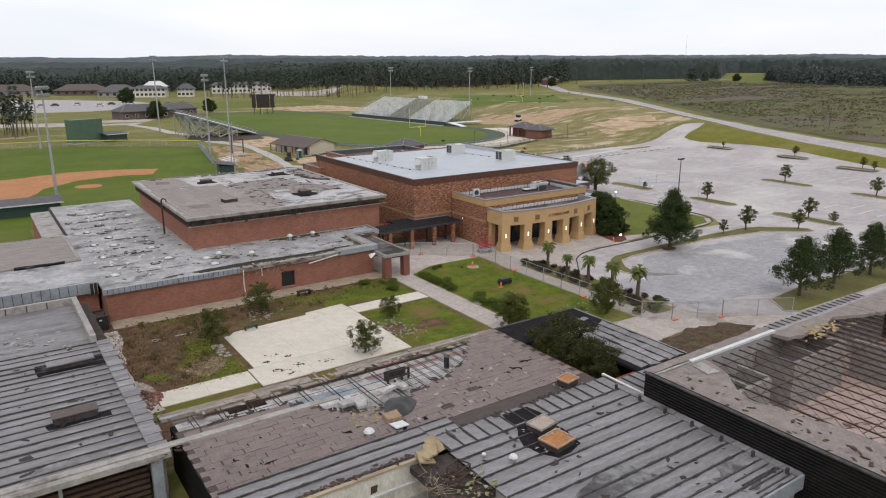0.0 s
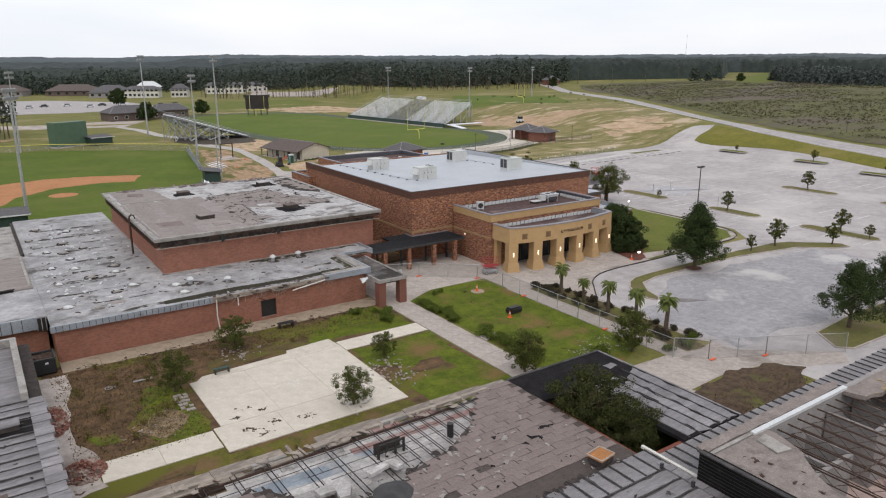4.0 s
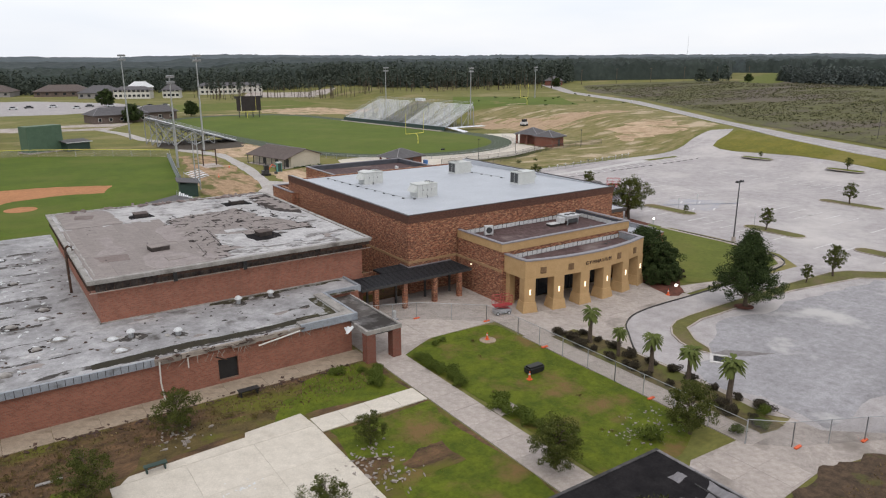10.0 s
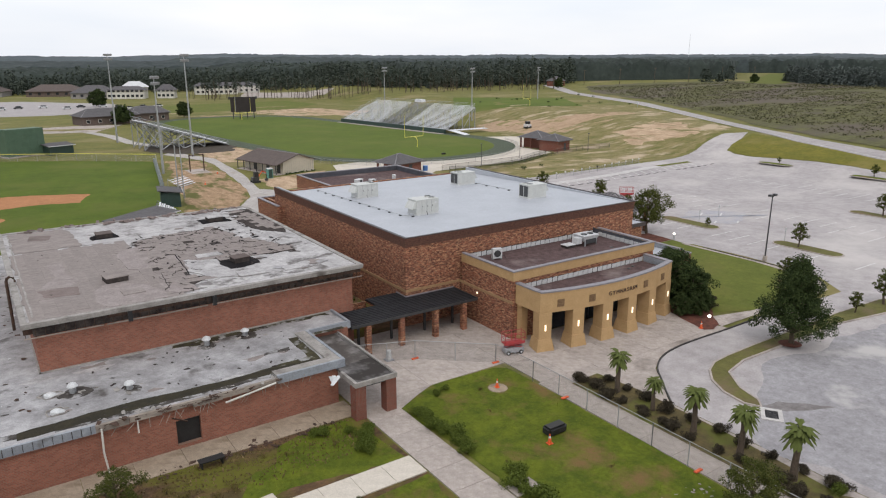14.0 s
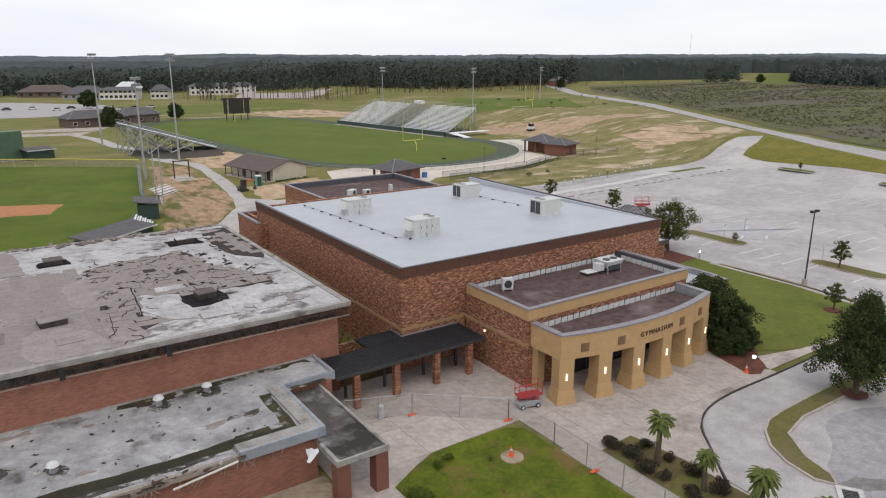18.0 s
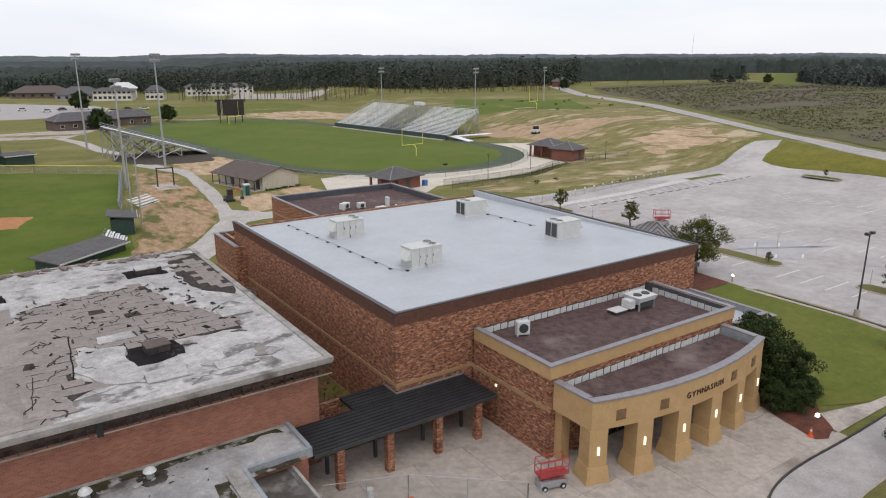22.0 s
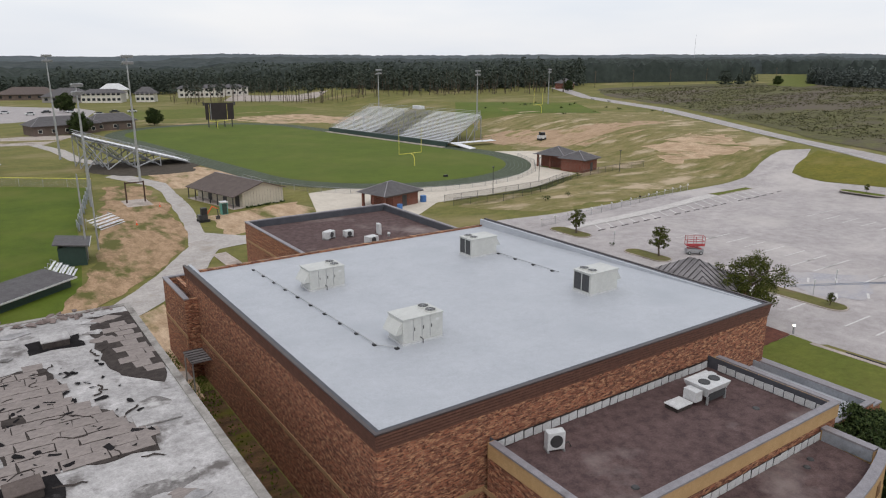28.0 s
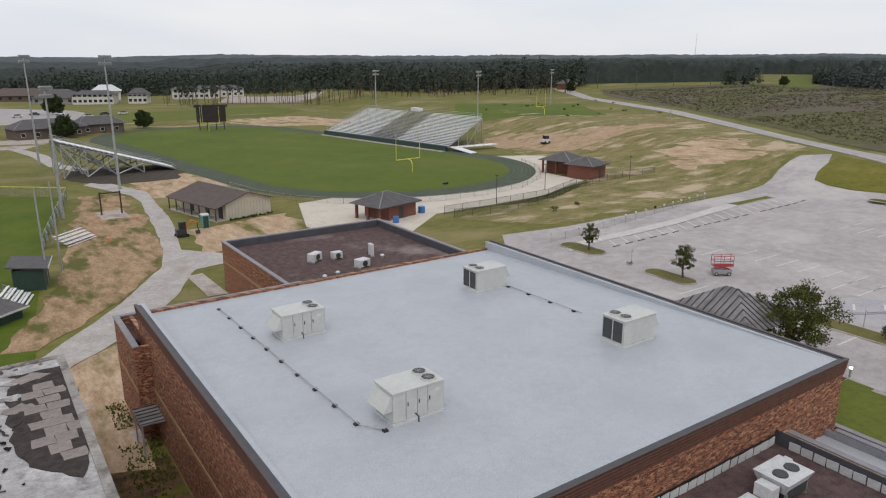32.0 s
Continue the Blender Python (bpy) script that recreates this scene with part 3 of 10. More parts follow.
for k in range(7):
    r = 30.4 + k * 1.02
    o, i = oval(r + 0.06, 24), oval(r - 0.06, 24)
    n = len(o)
    me = mesh_of("lane_line", [(*q, 0.082) for q in o] + [(*q, 0.082) for q in i], [(a, (a + 1) % n, n + (a + 1) % n, n + a) for a in range(n)], LANE)
    tagged(new("lane_line", me), "thin pale lane line on the running track", "lane line", "track lines", "structure")
# courtyard
draped("courtyard_ground", rect(-44, -40.5, -11.9, -11.2), 0.02, DIRT, "weedy brown earth of the courtyard", "bare earth")
draped("lawn", [(-21.5, -15.6), (-18, -14.2), (-12.2, -13.2), (-12.2, -19.6), (-20.8, -19.4), (-24.4, -19.6), (-24, -18.4)], 0.03, LAWN, "patchy grass below the brick wall", "grass", rough=0.9, step=1.0)
draped("lawn", [(-20.3, -22.2), (-12.1, -22.2), (-12.1, -39.5), (-19.4, -39.5), (-19.4, -31.5), (-18.0, -27.5), (-20.4, -26.2)], 0.035, LAWN, "small square of patchy grass by the slab", "grass", rough=0.5, step=1.0)
draped("lawn", [(-36.8, -20), (-34.6, -22), (-34.6, -29), (-38, -30.5), (-39.5, -25)], 0.035, LAWN, "rough grass beside the slab", "grass", rough=1.0, step=1.0)
draped("lawn", [(-8.9, -13.9), (-6.8, -12.9), (-5, -12.1), (-2.3, -12.0), (1.2, -12.2), (2.2, -13), (2.2, -36), (-2, -38), (-8.4, -38)], 0.035, LAWN, "patchy green courtyard lawn", "grass", rough=0.35, step=1.0)
draped("gym_lawn", [(26, -12.6), (27, -14), (32, -16.4), (40, -17.4), (45, -16.6), (48, -13.6), (48.9, -6), (49.2, 2.2), (49.5, 7.2), (33, 7), (32.4, -8)], 0.05, LAWN_NEAT, "mown green lawn beside the gymnasium", "grass")
bm = bmesh.new()
edge = [(225.4, 166.6), (196.4, 121.6), (173.4, 87.6), (158.5, 64.6), (147.6, 44.6), (137.6, 19.6), (130.6, -2.4), (118.6, -40.4)]
for a, b in zip(edge, edge[1:]):
    n = 10
    for k in range(n):
        p, q = Vector(a).lerp(Vector(b), k / n), Vector(a).lerp(Vector(b), (k + 1) / n)
        bm.faces.new([bm.verts.new((v.x + o, v.y, land(v.x, v.y) + 0.12)) for v, o in ((p, 0), (p, 0.35), (q, 0.35), (q, 0))])
solo("road_edge_line", bm, PAINT_W, "white edge line along the road", "road line", kind="structure")

# ---- paving ----


def paving(name, x0, y0, x1, y1, dx, dy, top, material, label, category="sidewalk", gap=0.025, jit=0.005):
    """A paved strip of separate cast panels with open joints."""
    owner = tagged(new(name), label, category, "", "structure")
    nx, ny = max(1, round((x1 - x0) / dx)), max(1, round((y1 - y0) / dy))
    w, h = (x1 - x0) / nx, (y1 - y0) / ny
    bm = bmesh.new()
    bm_box(bm, gap / 2, gap / 2, 0.0, w - gap / 2, h - gap / 2, top)
    me = bpy.data.meshes.new("paving_panel")
    bm.to_mesh(me), bm.free()
    me.materials.append(material)
    for i in range(nx):
        for j in range(ny):
            piece("paving_panel", me, owner, pose(x0 + i * w, y0 + j * h, random.uniform(-jit, jit)))
    return owner


BED = surface("weedy_mulch_bed", (0.15, 0.115, 0.05), (0.085, 0.07, 0.035), 1.2, 0.95, 0.8, (0.12, 0.125, 0.03), 0.35, (0.5, 0.62), 15)
paving("slab", -34.2, -29.2, -20.7, -20.9, 4.5, 4.15, 0.10, SLAB, "bright bare concrete slab of the courtyard", "concrete slab", 0.012, 0.001)
solo("slab_end", prism([(-33.6, -20.88), (-20.7, -20.88), (-20.9, -18.7), (-25.2, -19.1), (-25.4, -19.7), (-33, -20.2)], 0.0, 0.10), SLAB, "bright concrete edge of the courtyard slab", "concrete slab", kind="structure")
paving("slab_walk", -42.3, -32.0, -34.85, -29.4, 3.7, 2.6, 0.085, SLAB, "narrow dirty concrete path to the slab", "sidewalk", 0.02, 0.003)
paving("slab", -34.75, -32.85, -20.75, -29.22, 4.65, 3.6, 0.098, SLAB, "bright bare concrete edge of the courtyard slab", "concrete slab", 0.012, 0.001)
draped("yard_path", [(-46.2, -13.5), (-42.2, -13.2), (-42.1, -16.4), (-43.0, -19), (-42.9, -26), (-42.2, -28.6), (-42.2, -32.4), (-44.6, -33), (-44.6, -13.8)], 0.045, CONCRETE, "pale dirty concrete beside the ruined wing", "concrete", rough=0.35, step=0.8)
paving("cross_walk", -20.65, -22.0, -11.9, -19.8, 2.2, 2.2, 0.09, SLAB, "narrow pale concrete cross path", "sidewalk")
paving("main_walk", -11.8, -40, -9.0, -4.5, 2.8, 2.6, 0.08, CONCRETE, "straight grey concrete walk to the entrance", "sidewalk")
paving("wall_apron", -42.4, -12.9, -12.0, -10.42, 3.0, 1.9, 0.07, APRON, "stained concrete apron along the brick wall", "sidewalk")
paving("plaza", -9.0, -12.0, 2.6, 0.0, 3.9, 4.0, 0.06, CONCRETE, "grey concrete forecourt before the gymnasium", "plaza")
paving("plaza", 2.6, -16.6, 8.6, -0.0, 3.0, 4.15, 0.065, CONCRETE, "concrete forecourt beside the portico", "plaza")
paving("plaza", 8.6, -17.4, 25.4, -8.6, 3.36, 4.4, 0.06, CONCRETE, "concrete forecourt below the portico", "plaza")
paving("fence_walk", 2.3, -40, 4.4, -16.6, 2.1, 2.6, 0.06, CONCRETE, "narrow concrete walk along the wire fence", "sidewalk")
draped("gate_pad", [(-2.4, -38.8), (2.3, -39.0), (6.0, -39.8), (8.4, -39.4), (8.4, -41.6), (12.5, -45), (16, -47.4), (14, -49), (10.4, -47.2), (8.4, -45.3), (3.3, -44.2), (-1.6, -44.5), (2, -50), (6, -52.5), (-7.7, -52.5), (-7.7, -42)], 0.045, CONCRETE, "stained pale concrete at the gate", "concrete")
paving("gate_panel", -2.2, -44.2, 2.6, -39.2, 2.4, 2.5, 0.055, CONCRETE, "cracked pale concrete panels at the gate", "concrete", 0.03)
draped("plaza_corner", [(-9, -12), (-5, -12), (-6.8, -12.8), (-9, -14)], 0.055, CONCRETE, "concrete margin of the forecourt", "plaza")
draped("planting_bed", [(4.5, -18.2), (7.6, -18.0), (8.1, -22), (8.0, -30), (7.4, -37), (6.8, -39.8), (4.5, -39.4)], 0.07, BED, "mulched planting bed with palms", "planting bed")
draped("dirt_patch", [(-1.6, -44.6), (3.3, -44.2), (8.4, -45.3), (9.6, -47.0), (4, -50.2), (-2.5, -50.6), (-4.2, -48)], 0.06, surface("dark_weedy_soil", (0.11, 0.073, 0.048), (0.05, 0.036, 0.024), 1.4, 0.95, 0.8, (0.10, 0.1, 0.03), 0.4, (0.55, 0.66), 12, blot=1.0), "brown weedy patch beside the covered walk", "bare earth", rough=1.0, step=0.5)
RED_MULCH = surface("red_brown_mulch", (0.155, 0.06, 0.042), (0.095, 0.04, 0.03), 1.5, 0.95, 0.8, (0.06, 0.035, 0.026), 0.8, (0.55, 0.7), 15)
draped("mulch_bed", [(24.6, -11.8), (23.9, -14.6), (23.2, -17.0), (24.2, -17.35), (25.8, -17.0), (27.2, -15.4), (31.6, -11.4), (32.4, -8.3), (25, -8.5)], 0.085, RED_MULCH, "red-brown mulch bed under the evergreens", "planting bed", rough=0.25, step=0.8)
draped("mulch_bed", [(45.2, 7.1), (49.5, 7.4), (49.8, 11.8), (43.4, 12.4), (33, 9.4), (33, 7)], 0.085, RED_MULCH, "red-brown mulch bed at the corner of the gymnasium", "planting bed", rough=0.25, step=0.8)
for x, y, r in ((44.4, -13.0, 1.0), (26.6, -23.7, 1.0)):
    draped("mulch_ring", arc_pts(x, y, r, 0, 340, 16), 0.19 if r == 1.0 and x < 30 else 0.085, RED_MULCH, "round mulch ring at the foot of a tree", "planting bed", rough=0.12, step=0.5)
draped("mulch_strip", [(32.6, 0.5), (34.4, 0.5), (36, 6), (33, 8)], 0.07, MULCH, "brown mulch at the corner of the gymnasium", "planting bed")

# kerbs and planted islands of the car park


def kerbed(outline, label, cover=LAWN, closed=True, top=0.15, lift=0.0):
    owner = tagged(new("kerbed_island"), label, "kerbed island", "car park islands", "structure")
    bm = bmesh.new()
    bm_prism(bm, outline, 0.0, top - 0.03)
    bmesh.ops.recalc_face_normals(bm, faces=bm.faces)
    part("island_grass", bm, cover, owner)
    bm = bmesh.new()
    n = len(outline)
    c = Vector((sum(p[0] for p in outline) / n, sum(p[1] for p in outline) / n))
    out = []
    for k in range(n):
        a, b, d = Vector(outline[k - 1]), Vector(outline[k]), Vector(outline[(k + 1) % n])
        t = ((b - a).normalized() + (d - b).normalized()).normalized()
        out.append(Vector((t.y, -t.x)))
    rings = []
    for off, z in ((0.0, 0.0), (0.0, top), (0.16, top), (0.18, 0.0)):
        rings.append([bm.verts.new((outline[k][0] + out[k].x * off, outline[k][1] + out[k].y * off, z)) for k in range(n)])
    for a, b in zip(rings, rings[1:]):
        for k in range(n):
            bm.faces.new((a[k], a[(k + 1) % n], b[(k + 1) % n], b[k]))
    bmesh.ops.recalc_face_normals(bm, faces=bm.faces)
    part("kerb", bm, CONCRETE, owner, "pale concrete kerb")
    owner.location.z = lift
    return owner


def lozenge(x, y0, y1, w):
    return arc_pts(x, y0 + w, w, 180, 360, 8) + arc_pts(x, y1 - w, w, 0, 180, 8)


for x, y0, y1, w in ((60.9, 7.7, 17.9, 1.3), (60.8, -11.2, -1.8, 1.3), (60.6, -30, -18.6, 1.3), (61.2, 45.6, 53, 1.5), (60.6, 30.4, 37.4, 1.3), (91.2, -8.3, 2.6, 1.3), (90.2, -26, -17.0, 1.3)):
    kerbed(lozenge(x, y0, y1, w), "narrow kerbed grass island in the car park", DRY_LAWN)
for x, y0, y1, w in ((125.5, 33, 41, 1.2), (122.6, 10, 18, 1.2), (117.6, -9, 0, 1.2)):
    kerbed(lozenge(x, y0, y1, w), "narrow kerbed grass island at the far side of the car park", lift=land(x, y0) + 0.1)
draped("old_asphalt", [(9.2, -41), (9.2, -30), (14, -29), (20, -25), (48, -27), (50, -31), (47, -41), (30, -42), (16, -42)], 0.042, surface("old_blue_grey_asphalt", (0.335, 0.325, 0.338), (0.275, 0.265, 0.276), 0.25, 0.9, 0.2, (0.46, 0.44, 0.43), 0.12, (0.56, 0.66), 8, blot=1.0), "older blue-grey asphalt with pale scrapes", "parking lot", rough=1.5, step=1.5)
kerbed([(13.0, -28.0), (13.5, -29), (14.2, -28.3), (14.9, -26.3), (16.8, -24.0), (20, -23.3), (36, -23.5), (47, -25.4), (51, -28.6), (53.4, -29.4), (54, -28), (52.5, -26.4), (49, -23.4), (46.5, -22.4), (38, -22.0), (24, -22.0), (19.6, -22.1), (17.5, -22.3), (15.9, -23), (14.4, -24.3), (13.4, -26)],
       "long curving kerbed grass island by the drive", DRY_LAWN)
kerbed([(16.4, -46.6), (17.4, -47.6), (30, -48), (48, -48.4), (52, -47.4), (50, -45.4), (40, -43.6), (26, -43.2), (18.5, -43.8)], "kerbed dry grass island with dark oaks", DRY_LAWN)
kerbed([(106.4, 54.8), (112.9, 55.2), (120.6, 55.2), (124.2, 55.1), (124.5, 55.9), (119.5, 56.9), (111, 56.6), (106.2, 56.7)], "narrow grass strip between stalls and lane", LAWN_NEAT, top=0.12)
draped("plaza_margin", [(2.4, -16.5), (8.5, -16.5), (8.6, -17.3), (25.6, -17.3), (25.6, -18.15), (19.9, -18.05), (16.8, -18.25), (14.5, -18.85), (12.4, -20.1), (10.9, -21.9), (8.3, -24.8), (8.3, -39.6), (7.2, -38), (4.4, -39.4), (4.4, -17)], 0.05, CONCRETE, "concrete margin between planting bed and kerb", "plaza")
# the kerb that sweeps round the forecourt
bm = bmesh.new()
line = [(8.4, -24.9), (9.6, -23.4), (10.9, -22), (12.4, -20.2), (14.5, -18.9), (16.8, -18.3), (19.9, -18.1), (25, -18.2), (31.8, -18.1), (38, -17.9), (45.5, -17.6), (48.6, -14.6), (49.6, -8), (49.4, 2)]
for _ in range(2):
    line = line[:1] + [tuple(Vector(a).lerp(Vector(b), f)) for a, b in zip(line, line[1:]) for f in (0.25, 0.75)] + line[-1:]
last = None
for k, q in enumerate(line):
    a, b = Vector(line[max(k - 1, 0)]), Vector(line[min(k + 1, len(line) - 1)])
    t = (b - a).normalized()
    nrm = Vector((-t.y, t.x)) * 0.055
    ring = [bm.verts.new((q[0] + nrm.x * s, q[1] + nrm.y * s, z)) for s, z in ((-1, 0), (-1, 0.15), (1, 0.15), (1, 0))]
    if last:
        for i in range(3):
            bm.faces.new((last[i], last[i + 1], ring[i + 1], ring[i]))
    last = ring
solo("kerb", bm, surface("dark_tarred_kerb", (0.075, 0.07, 0.066), (0.05, 0.047, 0.045), 2.0), "dark kerb sweeping round the forecourt", "kerb", kind="structure")
draped("gym_walk", [(25.6, -17.45), (45.4, -17.45), (48.4, -14.6), (47.7, -14.1), (45, -16.65), (40, -17.2), (32, -16.5), (27, -15.2), (25.6, -14.4)], 0.075, CONCRETE, "pale walk along the lawn's edge", "sidewalk")
draped("gym_walk", [(48.45, -14.5), (49.45, -8), (49.3, 5), (48.7, 5), (48.9, -6), (47.9, -13.9)], 0.077, CONCRETE, "pale walk along the lawn's edge", "sidewalk")
draped("stall_walk", [(58.7, 49.1), (66, 50.7), (72.5, 50.8), (84, 51.5), (98, 53.4), (106, 54.4), (106, 56.5), (103, 56.5), (87.5, 54.0), (75.4, 53.1), (67.4, 52.8), (60, 52)], 0.09, PALE_WALK, "pale concrete strip behind the parking stalls", "sidewalk")

inlet = thing("storm_drain", "pale concrete storm drain with a dark grate", "storm drain", at=(13.0, -30.2, 0.03))
inlet.rotation_euler.z = radians(35)
part("frame", boxes((-0.95, -0.75, 0, 0.95, -0.45, 0.09), (-0.95, 0.45, 0, 0.95, 0.75, 0.09), (-0.95, -0.45, 0, -0.65, 0.45, 0.09), (0.65, -0.45, 0, 0.95, 0.45, 0.09)), PALE_WALK, inlet)
for k in range(8):
    part("bar", boxes((-0.62 + k * 0.165, -0.44, 0.02, -0.55 + k * 0.165, 0.44, 0.06)), DARK_STEEL, inlet)
draped("oil_stain", [(13.6, -28.9), (15.4, -29.2), (16.6, -30.6), (18.2, -32.4), (16.4, -31.6), (14.4, -30.4)], 0.048, surface("dark_oily_asphalt", (0.16, 0.145, 0.142), (0.24, 0.225, 0.222), 0.9, 0.9, 0.2), "dark dirty stain by the storm drain", "stain", rough=0.35, step=0.5)

# stall lines
line_me = mesh_of("stall_line", [(-0.1, -2.6, 0), (0.1, -2.6, 0), (0.1, 2.6, 0), (-0.1, 2.6, 0)], [(0, 1, 2, 3)], PAINT_W)
STOP = surface("worn_grey_wheel_stop", (0.2, 0.187, 0.19), (0.15, 0.14, 0.145), 3.0)
for k in range(20):
    x = 66.2 + k * 2.8
    y = 47.3 + (x - 66.2) * 0.045
    tagged(piece("stall_line", line_me, None, pose(x + 1.45, y + 2.75, land(x, y) + 0.06, 0, 0, -28.5) @ Matrix.Diagonal((1, 1.12, 1, 1))), "faded white slanting parking stall line", "parking line", "stall lines", "structure")
    if k % 7 != 6:
        bm = boxes((-0.8, -0.09, 0.0, 0.8, 0.09, 0.11))
        bmesh.ops.bevel(bm, geom=bm.edges[:], offset=0.03, segments=1, affect="EDGES")
        solo("wheel_stop", bm, STOP, "low dark wheel stop at a parking stall", "wheel stop", "wheel stops", at=(x + 0.1, y + 0.3, land(x, y) + 0.04)).rotation_euler.z = radians(4)
random.seed(8)
for row, (x, ya, yb) in enumerate(((58.6, -30, 30), (74.5, -30, 42), (78, -30, 42), (105, -30, 36), (108.5, -30, 36))):
    y = ya
    while y < yb:
        if random.random() < 0.55:
            tagged(piece("stall_line", line_me, None, pose(x, y, land(x, y) + 0.065, 0, 0, 90)), "faded white parking stall line", "parking line", "stall lines", "structure")
        y += 2.95
blue_me = mesh_of("blue_line", [(-0.09, -2.4, 0), (0.09, -2.4, 0), (0.09, 2.4, 0), (-0.09, 2.4, 0)], [(0, 1, 2, 3)], PAINT_B)
for k in range(14):
    tagged(piece("hatch_line", blue_me, None, pose(64.2 + k * 0.82, 15.2 - 0.45 * k + 0.5 * (k % 2), 0.07, 0, 0, 62) @ Matrix.Diagonal((1.2, 0.75, 1, 1))), "faded blue hatched bay marking", "parking line", "blue bay lines", "structure")
for x, y in ((64.6, 10.6), (67.6, 8.6), (70.4, 13.6), (67.8, 15.6)):
    tagged(piece("bay_line", line_me, None, pose(x, y, 0.072, 0, 0, -62) @ Matrix.Diagonal((1.3, 0.4, 1, 1))), "short white bay mark beside the blue hatching", "parking line", "bay marks", "structure")
draped("blue_bay", [(62.4, 12.4), (66.2, 8.2), (76.2, 12.4), (69.2, 18.4), (66.2, 18.0)], 0.055, surface("blue_tinted_asphalt", (0.36, 0.36, 0.395), (0.39, 0.372, 0.385), 0.5, 0.9, 0.2, (0.41, 0.385, 0.385), 0.3, (0.45, 0.6)), "worn bluish bay paint on the car park", "parking bay", rough=0.8, step=1.0)

# ---- buildings ----


def coping(owner, x0, y0, x1, y1, z, w=0.42, material=None, open_sides="", h=0.12):
    for side, b in (("S", (x0, y0, x1, y0 + w)), ("N", (x0, y1 - w, x1, y1)), ("W", (x0, y0 + w, x0 + w, y1 - w)), ("E", (x1 - w, y0 + w, x1, y1 - w))):
        if side not in open_sides:
            part("coping", boxes((b[0], b[1], z, b[2], b[3], z + h)), material or COPING, owner)


def four_walls(owner, x0, y0, x1, y1, z0, z1, material, t=0.35, skip="", label=""):
    for side, b in (("S", (x0, y0, x1, y0 + t)), ("N", (x0, y1 - t, x1, y1)), ("W", (x0, y0 + t, x0 + t, y1 - t)), ("E", (x1 - t, y0 + t, x1, y1 - t))):
        if side not in skip:
            part("wall", boxes((b[0], b[1], z0, b[2], b[3], z1)), material, owner, label)


def ring_band(owner, name, x0, y0, x1, y1, z0, z1, out, material, skip="", label=""):
    """A band standing proud of four walls."""
    for side, b in (("S", (x0 - out, y0 - out, x1 + out, y0)), ("N", (x0 - out, y1, x1 + out, y1 + out)), ("W", (x0 - out, y0, x0, y1)), ("E", (x1, y0, x1 + out, y1))):
        if side not in skip:
            part(name, boxes((b[0], b[1], z0, b[2], b[3], z1)), material, owner, label)


def slab_roof(owner, x0, y0, x1, y1, za, zb, material, t=0.25, label=""):
    """A roof deck at za along y0 and zb along y1."""
    bm = bmesh.new()
    v = bm_box(bm, x0, y0, 0, x1, y1, 1)
    for q in v:
        top = za if q.co.y < (y0 + y1) / 2 else zb
        q.co.z = top if q.co.z > 0.5 else top - t
    part("roof", bm, material, owner, label)


def wavy(outline, amount, step, seed):
    pts = []
    for k in range(len(outline)):
        a, b = Vector(outline[k]), Vector(outline[(k + 1) % len(outline)])
        cuts = max(1, int((b - a).length / step))
        for i in range(cuts):
            q = a.lerp(b, i / cuts)
            w = noise.noise_vector(Vector((q.x * 0.9, q.y * 0.9, seed))) * amount
            pts.append((q.x + w.x, q.y + w.y))
    return pts


gym = thing("gymnasium", "tall mottled brown brick gymnasium with a pale flat roof", "building", at=(0, 0, 0))
four_walls(gym, 0, 0, 32, 33.4, 0, 8.32, BRICK_GYM)
for k in range(5):
    ring_band(gym, "cornice", 0, 0, 32, 33.4, 8.02 + k * 0.18, 8.15 + k * 0.18, 0.045 + 0.02 * k, BRICK_BROWN, "N", "dark brown corbelled brick course")
    ring_band(gym, "joint", 0, 0, 32, 33.4, 8.15 + k * 0.18, 8.2 + k * 0.18, 0.012 + 0.014 * k, RUST, "N")
four_walls(gym, 0, 0, 32, 33.4, 8.32, 8.92, PARAPET_IN, 0.3, "N", "parapet upstand")
part("wall", boxes((0, 33.1, 7.9, 32, 33.4, 8.2)), PARAPET_IN, gym)
coping(gym, -0.14, -0.14, 32.14, 33.5, 8.92, 0.2, COPING_DARK, "N", 0.07)
slab_roof(gym, 0.3, 0.3, 31.7, 33.4, 8.90, 8.15, MEMBRANE, 0.2, "pale grey single-ply membrane roof")
part("upstand", boxes((31.45, 0.45, 7.9, 31.698, 33.39, 8.905)), MEMBRANE, gym), part("upstand", boxes((0.302, 0.45, 7.9, 0.55, 33.39, 8.905)), MEMBRANE, gym)
ring_band(gym, "band", 0, 0, 32, 33.4, 3.5, 3.78, 0.045, BAND, "N", "tan cast-stone band")
for k in range(19):
    part("downlight", boxes((32.1, 1.5 + k * 1.7, 8.0, 32.2, 1.6 + k * 1.7, 8.1)), DARK_STEEL, gym) if k % 6 == 0 else None

back = thing("rear_block", "low brick block behind the gymnasium", "building")
four_walls(back, -1.0, 30.2, 0.0, 37.4, 0, 6.9, BRICK_GYM, 0.3, "E")
four_walls(back, 0.002, 33.402, 14.2, 37.4, 0, 6.9, BRICK_GYM, 0.3, "SE")
part("coping", boxes((-1.06, 30.14, 6.9, -0.64, 37.46, 7.02)), COPING, back), part("coping", boxes((-0.64, 37.04, 6.9, 14.2, 37.46, 7.02)), COPING, back)
part("band", boxes((-1.045, 30.2, 3.5, -1.0, 37.4, 3.78)), BAND, back)
slab_roof(back, -0.7, 33.42, 14.2, 37.1, 6.3, 6.3, GRAVEL)

